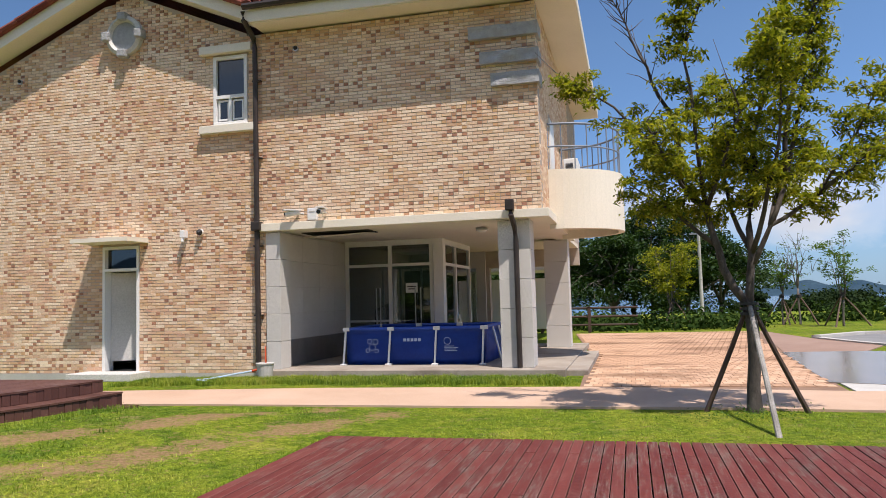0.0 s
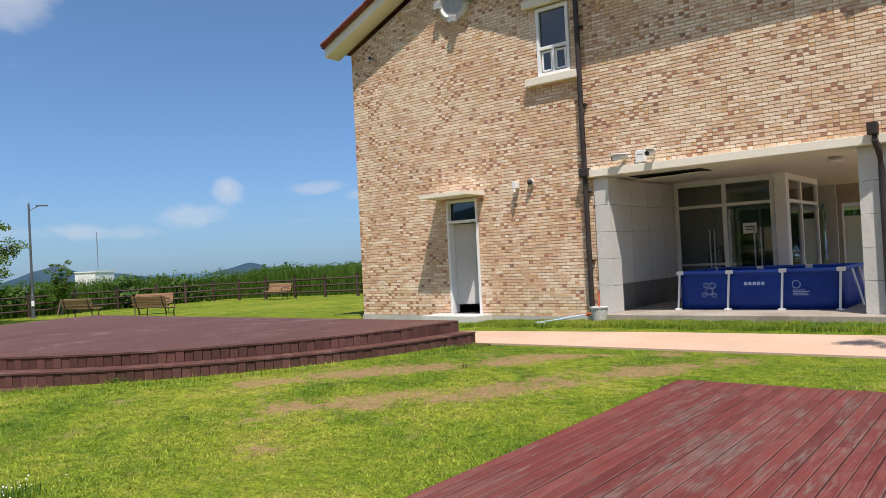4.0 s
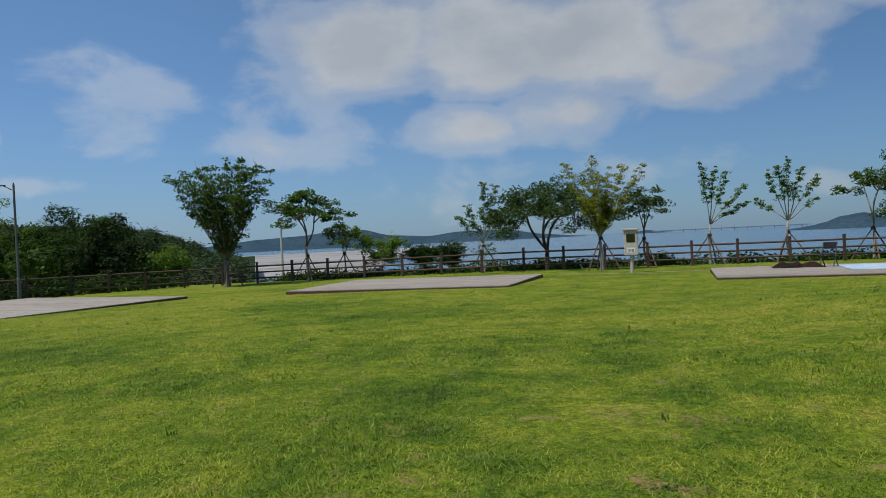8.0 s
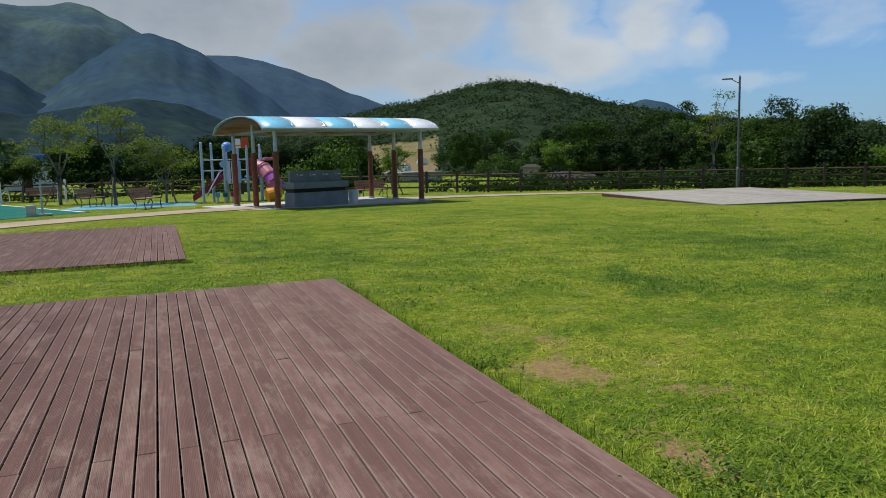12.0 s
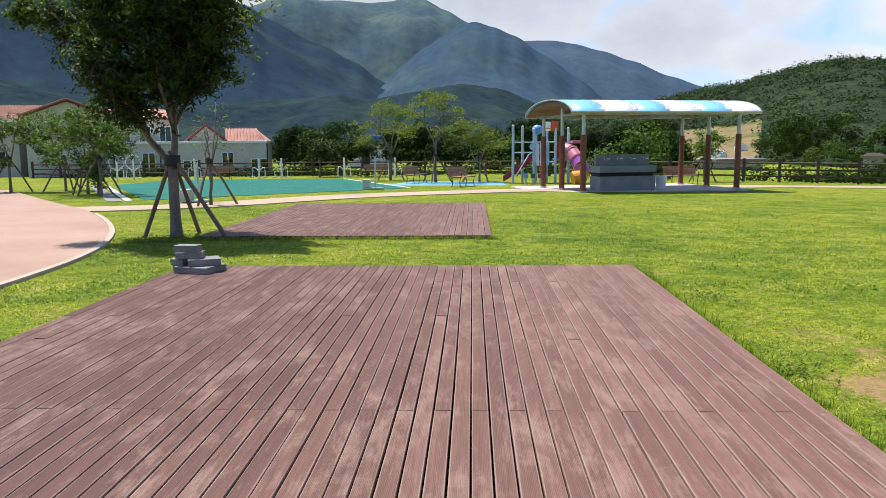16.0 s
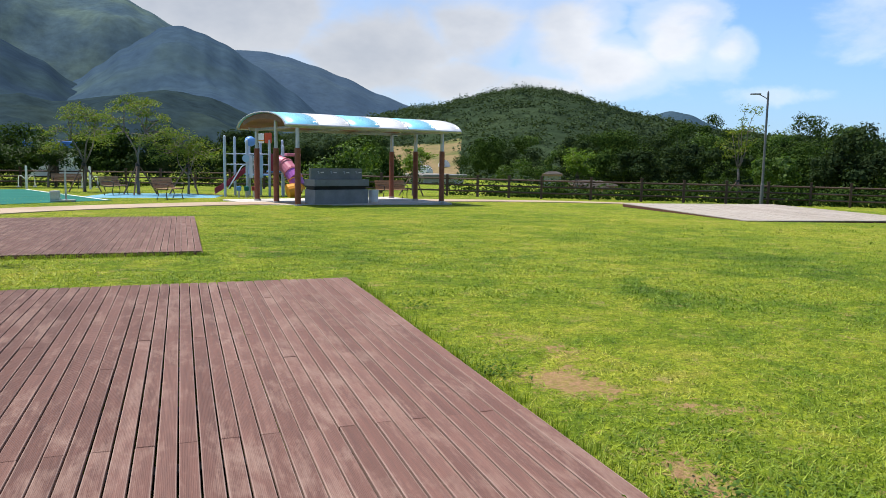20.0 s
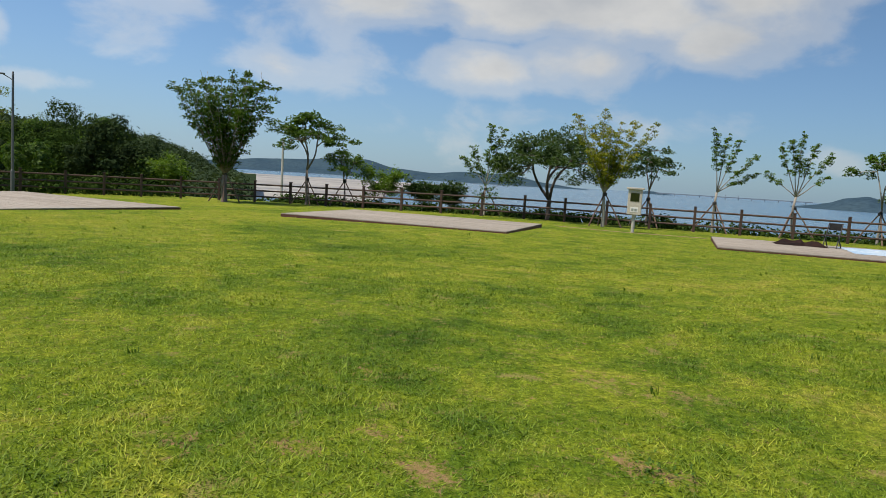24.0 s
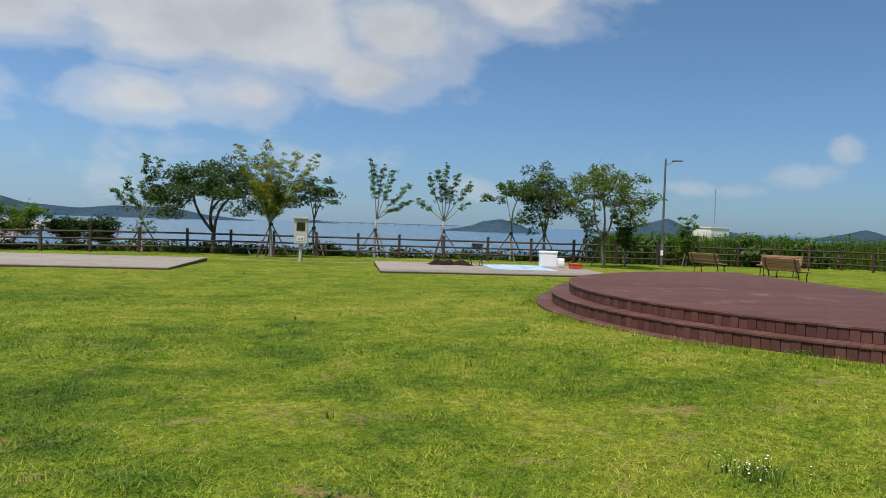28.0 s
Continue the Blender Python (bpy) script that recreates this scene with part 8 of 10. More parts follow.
    part("backboard", abox(-1.08, 1.08, -0.05, 0.10, 0.90, 1.30, bevel=0.01), M["sink_grey"], s)
    for x in (-0.8, -0.27, 0.27, 0.8):
        part("tap", atube([(x, -0.05, 1.18), (x, -0.14, 1.19), (x, -0.16, 1.10)], 0.016, 6), M["steel"], s, "chrome tap")
        part("soap_tray", abox(x + 0.12, x + 0.22, -0.12, -0.05, 1.13, 1.17), M["white"], s)
    b = thing("bin", (-8.25, -29.2, g0 + 0.012), "white plastic bin beside the counter", "bin", turn=17)
    part("tub", atube([(0, 0, 0), (0, 0, 0.45)], [0.17, 0.21], 14), M["white"], b)
    part("rim", atube([(0, 0, 0.45), (0, 0, 0.48)], 0.225, 14), M["white"], b)


pavilion()

# ---- playground ----
def paint(name, rgb):
    M[name] = surface(name, [tuple(c * 0.85 for c in rgb), rgb], scale=1.5, fine=30, grain=0.08, bump=0.02, rough=0.4)


paint("play_post", (0.42, 0.50, 0.60))
paint("play_blue", (0.10, 0.28, 0.60))
paint("play_red", (0.25, 0.02, 0.04))
paint("play_purple", (0.38, 0.10, 0.42))
paint("play_orange", (0.72, 0.30, 0.03))
paint("play_white", (0.62, 0.68, 0.78))
paint("play_pink", (0.50, 0.16, 0.22))
paint("play_sky", (0.30, 0.50, 0.70))


def playground():
    g0 = ground_z(-4.5, -36)
    p = thing("play_tower", (-4.3, -36.3, g0), "colourful climbing tower with a red slide and a purple tube slide", "playground")
    posts = ((1.27, 0.7, 2.68), (0.75, -0.6, 2.68), (0.31, 0.7, 2.52), (0.10, -0.6, 2.52), (-0.42, -0.6, 2.52), (-0.69, 0.7, 2.55), (-1.43, -0.6, 2.58), (-1.30, 0.7, 2.3))
    for x, y, h in posts:
        part("post", atube([(x, y, 0), (x, y, h)], 0.06, 10), M["play_post"], p)
        part("post_cap", atube([(x, y, h), (x, y, h + 0.05)], [0.06, 0.02], 10), M["play_post"], p)
    for z in (1.92, 1.45):
        part("rail", atube([(1.27, 0.7, z), (-0.69, 0.7, z)], 0.025, 8), M["play_post"], p)
    part("rail", atube([(1.27, 0.7, 1.92), (0.75, -0.6, 1.92)], 0.025, 8), M["play_post"], p)
    for x0, x1, z in ((-0.69, 0.31, 0.95), (-1.43, -0.69, 1.1)):
        part("platform", abox(x0, x1, -0.6, 0.7, z, z + 0.06), M["play_blue"], p)
    for x0, x1, c in ((0.22, 0.06, "play_white"), (0.02, -0.16, "play_white"), (-0.24, -0.40, "play_sky")):
        part("panel", abox(x1, x0, 0.70, 0.74, 0.85, 1.86, bevel=0.015), M[c], p)
    part("wheel_panel", atube([(0.36, 0.76, 1.72), (0.36, 0.80, 1.72)], 0.16, 16), M["play_sky"], p)
    part("panel", abox(-0.98, -0.62, 0.66, 0.70, 1.15, 1.95, bevel=0.015), M["play_red"], p)
    bm = bmesh.new()
    bmesh.ops.create_uvsphere(bm, u_segments=12, v_segments=6, radius=0.26, matrix=Matrix.Translation((0.10, 0.1, 2.50)) @ Matrix.Diagonal((1, 1, 0.9, 1)))
    part("roof", bm, M["play_blue"], p, "small blue dome roof", smooth=True)
    part("sign", abox(-0.45, -0.10, 0.70, 0.74, 2.42, 2.84, bevel=0.02), M["cooler"], p, "white top board")
    part("sign_stripe", abox(-0.45, -0.10, 0.741, 0.748, 2.50, 2.56), M["play_orange"], p)
    part("sign", abox(-0.80, -0.48, 0.70, 0.74, 2.42, 2.88, bevel=0.02), M["red"], p, "red top board")
    part("canopy", abox(-2.15, -1.5, -0.5, 0.5, 1.85, 1.98, bevel=0.03), M["play_pink"], p, "faded red canopy")
    # open slide down to the side
    bm = bmesh.new()
    for k in range(6):
        a, b = k / 6, (k + 1) / 6
        f = lambda s: (0.35 + 1.35 * s, 0.98 * (1 - s) ** 1.15 + 0.16)
        (xa, za), (xb, zb) = f(a), f(b)
        for y0, y1, dz in ((0.0, 0.55, 0.0), (-0.04, 0.0, 0.2), (0.55, 0.59, 0.2)):
            vs = [bm.verts.new(q) for q in ((xa, y0, za - 0.04), (xb, y0, zb - 0.04), (xb, y1, zb - 0.04), (xa, y1, za - 0.04), (xa, y0, za + dz), (xb, y0, zb + dz), (xb, y1, zb + dz), (xa, y1, za + dz))]
            for fc in ((3, 2, 1, 0), (4, 5, 6, 7), (0, 1, 5, 4), (2, 3, 7, 6), (1, 2, 6, 5), (3, 0, 4, 7)):
                bm.faces.new([vs[q] for q in fc])
    bmesh.ops.remove_doubles(bm, verts=bm.verts[:], dist=0.001)
    part("slide", bm, M["play_red"], p, "dark red open slide")
    for y in (0.62, 0.85):
        part("handrail", atube([(0.40, y, 1.45), (0.55, y, 1.35), (1.15, y, 0.35)], 0.022, 6), M["play_white"], p)
    # tube slide in coloured rings
    pts = [(-1.15, 0.5, 1.55), (-1.38, 0.9, 1.45), (-1.58, 1.25, 1.15), (-1.74, 1.5, 0.85), (-1.82, 1.6, 0.55), (-1.70, 1.7, 0.34), (-1.35, 1.75, 0.26)]
    for k, c in enumerate(("play_pink", "play_pink", "play_purple", "play_purple", "play_orange", "play_orange")):
        part("tube_ring", atube([pts[k], pts[k + 1]], 0.33, 16), M[c], p)
        part("flange", atube([pts[k], tuple(np.array(pts[k]) + (np.array(pts[k + 1]) - np.array(pts[k])) * 0.10)], 0.365, 16), M["play_pink" if k < 3 else "play_orange"], p)
    for k in range(3):
        part("rocker_seat", abox(0.0 + 0.32 * k, 0.2 + 0.32 * k, 1.5, 1.65, 0.30, 0.50, bevel=0.03), M[("play_red", "court", "play_blue")[k]], p)
        part("rocker_spring", atube([(0.1 + 0.32 * k, 1.57, 0.0), (0.1 + 0.32 * k, 1.57, 0.32)], 0.05, 8), M["steel"], p)
    strip("play_surface", [(3.0, -34.2), (-8.0, -33.8), (-9.0, -39.5), (2.0, -39.5)], 0.012, M["playblue"], "blue rubber playground surface", "floor")


playground()

# ---- sports court ----
strip("court", [(9.2, -23.9), (1.3, -31.8), (6.6, -45.8), (16.9, -45.0), (16.9, -37.5)], 0.012, M["court"], "teal green sports court with white lines", "court")
path_of("court_line", [(9.6, -23.6), (17.2, -37.3)], 0.10, M["white"], "white painted court line", "line", 0.018)
path_of("court_line", [(1.5, -31.9), (6.6, -45.5)], 0.06, M["white"], "white painted court line", "line", 0.018)
path_of("court_line", [(9.9, -23.3), (17.6, -37.0)], 0.22, M["asphalt"], "grey drain beside the court", "drain", 0.014)


def court_post(x, y, h, label):
    g = thing("net_post", (x, y, ground_z(x, y)), label, "net post", "net posts")
    part("pole", atube([(0, 0, 0), (0, 0, h)], 0.035, 8), M["steel"], g)
    part("foot", abox(-0.3, 0.5, -0.2, 0.2, 0.02, 0.08, bevel=0.01), M["steel"], g)
    part("weight", abox(0.2, 0.5, -0.18, 0.18, 0.08, 0.4, bevel=0.02), M["steel"], g, "grey counterweight box")


court_post(2.75, -30.6, 1.3, "steel net post with a weighted foot on the court")
court_post(7.0, -22.6, 1.2, "steel net post with a weighted foot on the court")


def exercise(x, y, turn, kind):
    g = thing("exercise_machine", (x, y, ground_z(x, y)), "white tubular outdoor exercise machine behind the court", "exercise machine", "exercise machines", turn=turn)
    part("post", atube([(0, 0, 0), (0, 0, 1.22), (0, 0, 1.27)], [0.06, 0.06, 0.04], 10), M["white"], g)
    for s in (-1, 1):
        part("handle", atube([(s * 0.08, 0, 0.55), (s * 0.24, 0, 0.72), (s * 0.36, 0.04, 0.70), (s * 0.40, 0.08, 0.45), (s * 0.40, 0.1, 0.12)], 0.026, 6), M["white"], g)
        part("pedal", abox(s * 0.40 - 0.1, s * 0.40 + 0.1, 0.0, 0.32, 0.10, 0.15, bevel=0.01), M["steel"], g)
    if kind:
        bm = bmesh.new()
        pts = [(0.45 * math.cos(a), 0, 1.1 + 0.45 * math.sin(a)) for a in [k * math.tau / 20 for k in range(21)]]
        part("wheel", tube(bm, pts, 0.025, 6), M["white"], g)


for x, y, turn, k in ((21.5, -47.5, 20, 1), (20.2, -47.0, 10, 1), (17.6, -46.8, 0, 0), (16.2, -46.8, 0, 0), (12.0, -46.3, 0, 0), (10.6, -46.3, 0, 0), (6.9, -47.4, 10, 0), (3.6, -46.4, 0, 0)):
    exercise(x, y, turn, k)

# ---- paths ----
WALK = [(6.2, 9.6), (7.6, 6.0), (7.8, 1.0), (6.8, -4.0), (6.25, -8.0), (6.9, -12.0), (9.3, -17.2), (12.9, -22.4), (16.6, -27.6), (19.5, -31.5)]
WALK_HALF = [1.0, 1.6, 2.0, 2.4, 2.5, 2.2, 1.7, 1.3, 1.0, 0.9]
path_of("path", WALK, WALK_HALF, M["path"], "curving salmon-coloured paved path between lawns", "path")
inner = [p for p in ribbon(*eased(WALK, WALK_HALF))[1] if -18.4 < p[1] < 4]
path_of("kerb", inner, 0.045, M["kerb"], "pale kerb along the path's edge", "kerb", 0.042)
path_of("path", [(9.3, -19.6), (6.4, -20.9), (3.0, -25.2), (-1.0, -27.8), (-4.6, -29.2), (-8.0, -30.9), (-13.0, -32.6), (-18.5, -32.2), (-21.5, -30.5)], [1.0, 0.95, 1.1, 1.1, 1.2, 1.6, 1.2, 0.9, 0.8], M["pale_path"], "pale cream paved path along the lawn", "path", 0.026)
path_of("dirt_strip", [(-32.6, -5.6), (-31.6, -3.0), (-31.9, 0.4)], 0.12, M["soil"], "sandy worn strip along the fence side", "ground", 0.012)

# ---- plaza ----
strip("plaza_bed", [(-0.75, 11.72), (2.95, 11.28), (3.15, 15.0), (3.4, 18.1), (4.4, 28.4), (-2.0, 28.4), (-0.9, 18.3)], 0.012, M["paver_joint"], "joint bed of the brick plaza", "plaza")
strip("wet_pavement", [(3.08, 14.6), (2.93, 12.4), (3.9, 12.0), (7, 12.6), (8, 17.5), (5.2, 18.6), (3.36, 18.4)], 0.022, M["wet"], "wet grey pavement with a shallow puddle", "pavement")
strip("pavement", [(3.02, 11.26), (8.0, 11.22), (8.0, 12.5), (3.9, 11.95), (3.06, 12.3)], 0.02, M["concrete"], "pale concrete pavement beside the plaza", "pavement")
strip("pavement", [(3.42, 18.45), (5.2, 18.65), (6.0, 20.3), (5.1, 24.0), (4.5, 28.6), (4.35, 27.8)], 0.02, M["path"], "salmon pavement beside the plaza", "pavement")
strip("road", [(5.4, 23.6), (6.4, 20.4), (8.2, 18.0), (40, 16), (40, 30), (7.0, 25.4)], 0.016, M["asphalt"], "grey asphalt road beyond the plaza", "road")
strip("kerb", [(5.15, 23.8), (5.35, 23.6), (7.0, 25.4), (40, 30), (40, 30.3), (6.9, 25.7)], 0.10, M["concrete"], "pale concrete kerb beside the road", "kerb")
path_of("kerb", [(5.25, 23.7), (6.2, 20.3), (8.1, 17.8), (12, 16.9)], 0.10, M["concrete"], "pale concrete kerb beside the road", "kerb", 0.06)


# ---- houses to the south ----
def cottage(x, y, w, d, eave, rise, turn, label):
    g = thing("house", (x, y, -0.7), label, "house", "houses behind the court", turn=turn)
    part("wall", abox(-w / 2, w / 2, -d / 2, d / 2, -0.5, eave), M["house_wall"], g, "pale plastered wall")
    bm = bmesh.new()
    o = 0.5
    vs = [bm.verts.new(q) for q in ((-w / 2 - o, -d / 2 - o, eave - 0.1), (w / 2 + o, -d / 2 - o, eave - 0.1), (w / 2 + o, d / 2 + o, eave - 0.1), (-w / 2 - o, d / 2 + o, eave - 0.1), (-w / 2 - o, 0, eave + rise), (w / 2 + o, 0, eave + rise))]
    for f in ((0, 1, 5, 4), (2, 3, 4, 5)):
        bm.faces.new([vs[k] for k in f])
    bmesh.ops.solidify(bm, geom=bm.faces[:], thickness=0.12)
    for sx in (-w / 2, w / 2 - 0.2):
        b2 = bmesh.new()
        tri = [(-d / 2, eave), (d / 2, eave), (0, eave + rise * 0.93)]
        lo, hi = [b2.verts.new((sx, *q)) for q in tri], [b2.verts.new((sx + 0.2, *q)) for q in tri]
        for f in ((lo[0], lo[1], lo[2]), (hi[2], hi[1], hi[0]), (lo[0], hi[0], hi[1], lo[1]), (lo[1], hi[1], hi[2], lo[2]), (lo[2], hi[2], hi[0], lo[0])):
            b2.faces.new(f)
        part("gable", b2, M["house_wall"], g)
    roof = part("roof", bm, M["tile_light"], g, "orange clay tile roof")
    n = int((w + 1) / 0.25)
    for k in range(n):
        xx = -w / 2 - o + 0.12 + k * 0.25
        part("roof_roll", atube([(xx, d / 2 + o, eave - 0.08), (xx, 0.0, eave + rise + 0.02)], 0.055, 6), M["tile_light"], roof)
    part("fascia", abox(-w / 2 - o, w / 2 + o, d / 2 + o, d / 2 + o + 0.06, eave - 0.28, eave - 0.08), M["white"], g)
    k = 0
    for z in ([0.9] if eave < 3.5 else [0.9, 3.4]):
        for xx in [(-w / 2 + 1.5) + j * 3.0 for j in range(int((w - 2) / 3.0) + 1)]:
            wn = part("window", abox(xx - 0.5, xx + 0.5, d / 2 - 0.02, d / 2 + 0.05, z, z + 1.2), M["white"], g, "white framed window")
            part("pane", abox(xx - 0.42, xx - 0.03, d / 2 + 0.052, d / 2 + 0.06, z + 0.08, z + 1.12), M["glass_dark"], wn)
            part("pane", abox(xx + 0.03, xx + 0.42, d / 2 + 0.052, d / 2 + 0.06, z + 0.08, z + 1.12), M["glass_dark"], wn)
    part("downpipe", atube([(w / 2 - 0.2, d / 2 + 0.08, -0.3), (w / 2 - 0.2, d / 2 + 0.08, eave - 0.1)], 0.05, 6), M["pipe"], g)
    return g


def gabled_house(x, y, turn, gw, eave, peak, length, ridge, depth, label):
    """A house with a gable to the front and a lower roof that runs on beside it."""
    g = thing("house", (x, y, -0.7), label, "house", "houses behind the court", turn=turn)
    h, o, dark = gw / 2, 0.35, M["tile"]
    slope = (peak - eave) / h
    b = bmesh.new()
    out = [(-h, -0.5), (h, -0.5), (h, eave), (0, peak), (-h, eave)]
    lo, hi = [b.verts.new((u, -depth, z)) for u, z in out], [b.verts.new((u, 0, z)) for u, z in out]
    b.faces.new(hi), b.faces.new(lo[::-1])
    for k in range(5):
        b.faces.new((lo[k], lo[(k + 1) % 5], hi[(k + 1) % 5], hi[k]))
    bmesh.ops.recalc_face_normals(b, faces=b.faces[:])
    part("wall", b, M["house_wall"], g, "pale plastered gable wall")
    for sgn in (-1, 1):
        b = bmesh.new()
        pts = [(0, peak + 0.04), (sgn * (h + o), eave - slope * o + 0.04), (sgn * (h + o), eave - slope * o + 0.20), (0, peak + 0.20)]
        lo, hi = [b.verts.new((u, -depth - o, z)) for u, z in pts], [b.verts.new((u, o, z)) for u, z in pts]
        b.faces.new(hi), b.faces.new(lo[::-1])
        for k in range(4):
            b.faces.new((lo[k], lo[(k + 1) % 4], hi[(k + 1) % 4], hi[k]))
        bmesh.ops.recalc_face_normals(b, faces=b.faces[:])
        roof = part("roof", b, M["tile_light"], g, "pink clay tile roof")
        part("verge", atube([(0, o + 0.03, peak + 0.12), (sgn * (h + o), o + 0.03, eave - slope * o + 0.12)], 0.10, 6), dark, g, "dark red verge tiles")
        for k in range(int(depth / 0.3)):
            part("roof_roll", atube([(0, o - 0.2 - k * 0.3, peak + 0.21), (sgn * (h + o), o - 0.2 - k * 0.3, eave - slope * o + 0.21)], 0.06, 6), M["tile_light"], roof)
    # the lower part beside it
    x0, x1, y1, y0 = -h - length, -h, -0.6, -depth + 0.5
    part("wall", abox(x0, x1, y0, y1, -0.5, eave), M["house_wall"], g, "pale plastered wall")
    ym = (y0 + y1) / 2
    b = bmesh.new()
    vs = [b.verts.new(q) for q in ((x0 - o, y1 + o, eave - 0.05), (x1, y1 + o, eave - 0.05), (x1, ym, ridge), (x0 + 0.9, ym, ridge), (x0 - o, y0 - o, eave - 0.05), (x1, y0 - o, eave - 0.05))]
    for f in ((0, 1, 2, 3), (4, 3, 2, 5), (0, 3, 4)):
        b.faces.new([vs[k] for k in f])
    bmesh.ops.recalc_face_normals(b, faces=b.faces[:])
    bmesh.ops.solidify(b, geom=b.faces[:], thickness=0.12)
    roof = part("roof", b, M["tile_light"], g, "pink clay tile roof")
    for k in range(int(length / 0.25)):
        xx = x1 - 0.12 - k * 0.25
        part("roof_roll", atube([(xx, y1 + o, eave - 0.03), (max(xx, x0 + 0.9), ym, ridge + 0.02)], 0.055, 6), M["tile_light"], roof)
    part("gutter", atube([(x0 - o, y1 + o + 0.05, eave - 0.1), (x1, y1 + o + 0.05, eave - 0.1)], 0.07, 6), M["pipe"], g)
    for xx in (x0 + 0.3, x1 - 0.2):
        part("downpipe", atube([(xx, y1 + 0.08, -0.3), (xx, y1 + 0.08, eave - 0.1)], 0.05, 6), M["pipe"], g)
    for xx in [x0 + 1.0 + 1.5 * k for k in range(int((length - 1.2) / 1.5) + 1)]:
        for z in ([eave - 1.9] if eave > 3.5 else []):
            wn = part("window", abox(xx - 0.45, xx + 0.45, y1 - 0.02, y1 + 0.05, z, z + 1.25), M["white"], g, "white framed window")
            for sx in (-0.21, 0.21):
                part("pane", abox(xx + sx - 0.18, xx + sx + 0.18, y1 + 0.052, y1 + 0.06, z + 0.07, z + 1.18), M["glass_dark"], wn)
    return g


gabled_house(28.75, -55.3, 27, 5.6, 4.6, 5.7, 5.0, 5.35, 7.0, "two-storey pale house with a pink tiled gable roof")
cottage(42.0, -61.0, 15.0, 8.0, 4.6, 1.2, 6, "long pale house wing with a pink tiled roof")
gabled_house(19.5, -58.3, 19, 2.9, 2.65, 3.85, 3.3, 3.75, 4.0, "small pale house with a pink tiled gable roof behind the court")
flat = thing("house", (19.3, -56.0, -0.7), "flat-roofed pale block-walled annex behind the court", "house", "houses behind the court")
part("wall", abox(-5.1, 6.3, -1.6, 0.0, -0.5, 2.55), M["house_wall"], flat, "pale stone-faced wall")
part("parapet", abox(-5.2, 6.4, -1.7, 0.1, 2.55, 2.72, bevel=0.02), M["white"], flat)
for x, w, z0, z1 in ((-4.6, 1.3, 0.5, 1.4), (-2.2, 0.9, 0.0, 1.9), (0.6, 1.2, 0.5, 1.3), (2.2, 0.6, 0.2, 1.4), (3.8, 1.0, 0.0, 1.9)):
    wn = part("window", abox(x - w / 2, x + w / 2, -0.02, 0.05, z0, z1), M["white"], flat, "white framed window")
    for sx in (-1, 1):
        part("pane", abox(x + sx * w / 4 - w / 4 + 0.05, x + sx * w / 4 + w / 4 - 0.05, 0.052, 0.06, z0 + 0.06, z1 - 0.06), M["glass_dark"], wn)
for x in (-5.2, 2.9):
    part("downpipe", atube([(x, 0.06, -0.3), (x, 0.06, 2.5)], 0.05, 6), M["pipe"], flat)
for az, r, z, w, turn in ((162.4, 126, 1.2, 2.6, 60), (160.2, 124, 0.7, 3.0, 75), (161.6, 114, -0.2, 1.6, 40)):
    px, py = polar(az, r)
    tunnel = thing("greenhouse", (px, py, z), "white plastic tunnel greenhouse on the hill's foot", "greenhouse", "greenhouses", turn=turn)
    skin = bmesh.new()
    rows = [[skin.verts.new((x, 0.9 * math.cos(a), 1.1 * math.sin(a) - 0.2)) for a in [math.pi * k / 10 for k in range(11)]] for x in (-w / 2, w / 2)]
    for k in range(10):
        skin.faces.new((rows[0][k], rows[0][k + 1], rows[1][k + 1], rows[1][k]))
    for row in rows:
        skin.faces.new(row)
    part("skin", skin, M["white"], tunnel)
    for x in (-w / 3, 0, w / 3):
        part("hoop", atube([(x, 0.92 * math.cos(a), 1.12 * math.sin(a) - 0.2) for a in [math.pi * k / 10 for k in range(11)]], 0.03, 5), M["steel"], tunnel)
px, py = polar(160.8, 78)
barn = thing("house", (px, py, -2.2), "low grey farm house below the greenhouses", "house", "houses behind the court", turn=20)
part("wall", abox(-2.6, 2.6, -1.8, 1.8, 0, 2.0), M["concrete"], barn)
part("roof", abox(-2.9, 2.9, -2.1, 2.1, 2.0, 2.3, bevel=0.1), M["asphalt"], barn)
for x in (-1.4, 0.8):
    part("window", abox(x, x + 0.8, 1.78, 1.83, 0.8, 1.5), M["glass_dark"], barn)
M["roof_cobalt"] = surface("cobalt_roof", [(0.03, 0.13, 0.42), (0.05, 0.18, 0.5)], scale=1, fine=10, bump=0.1, rough=0.5)
shed = thing("shed", (9.9, -80, -1.0), "low shed with a bright blue metal roof", "shed")
part("wall", abox(-2.2, 2.2, -2, 2, 0, 2.9), M["white"], shed)
part("roof", abox(-2.5, 2.5, -2.3, 2.3, 2.9, 3.7, bevel=0.1), M["roof_cobalt"], shed)
part("door", abox(-0.4, 0.4, 2.0, 2.04, 0.2, 2.2), M["pipe"], shed)
M["tile_brown"] = surface("brown_tile", [(0.028, 0.022, 0.019), (0.045, 0.036, 0.030)], scale=2, fine=12, grain=0.4, bump=0.3, bump_scale=8, rough=0.9)
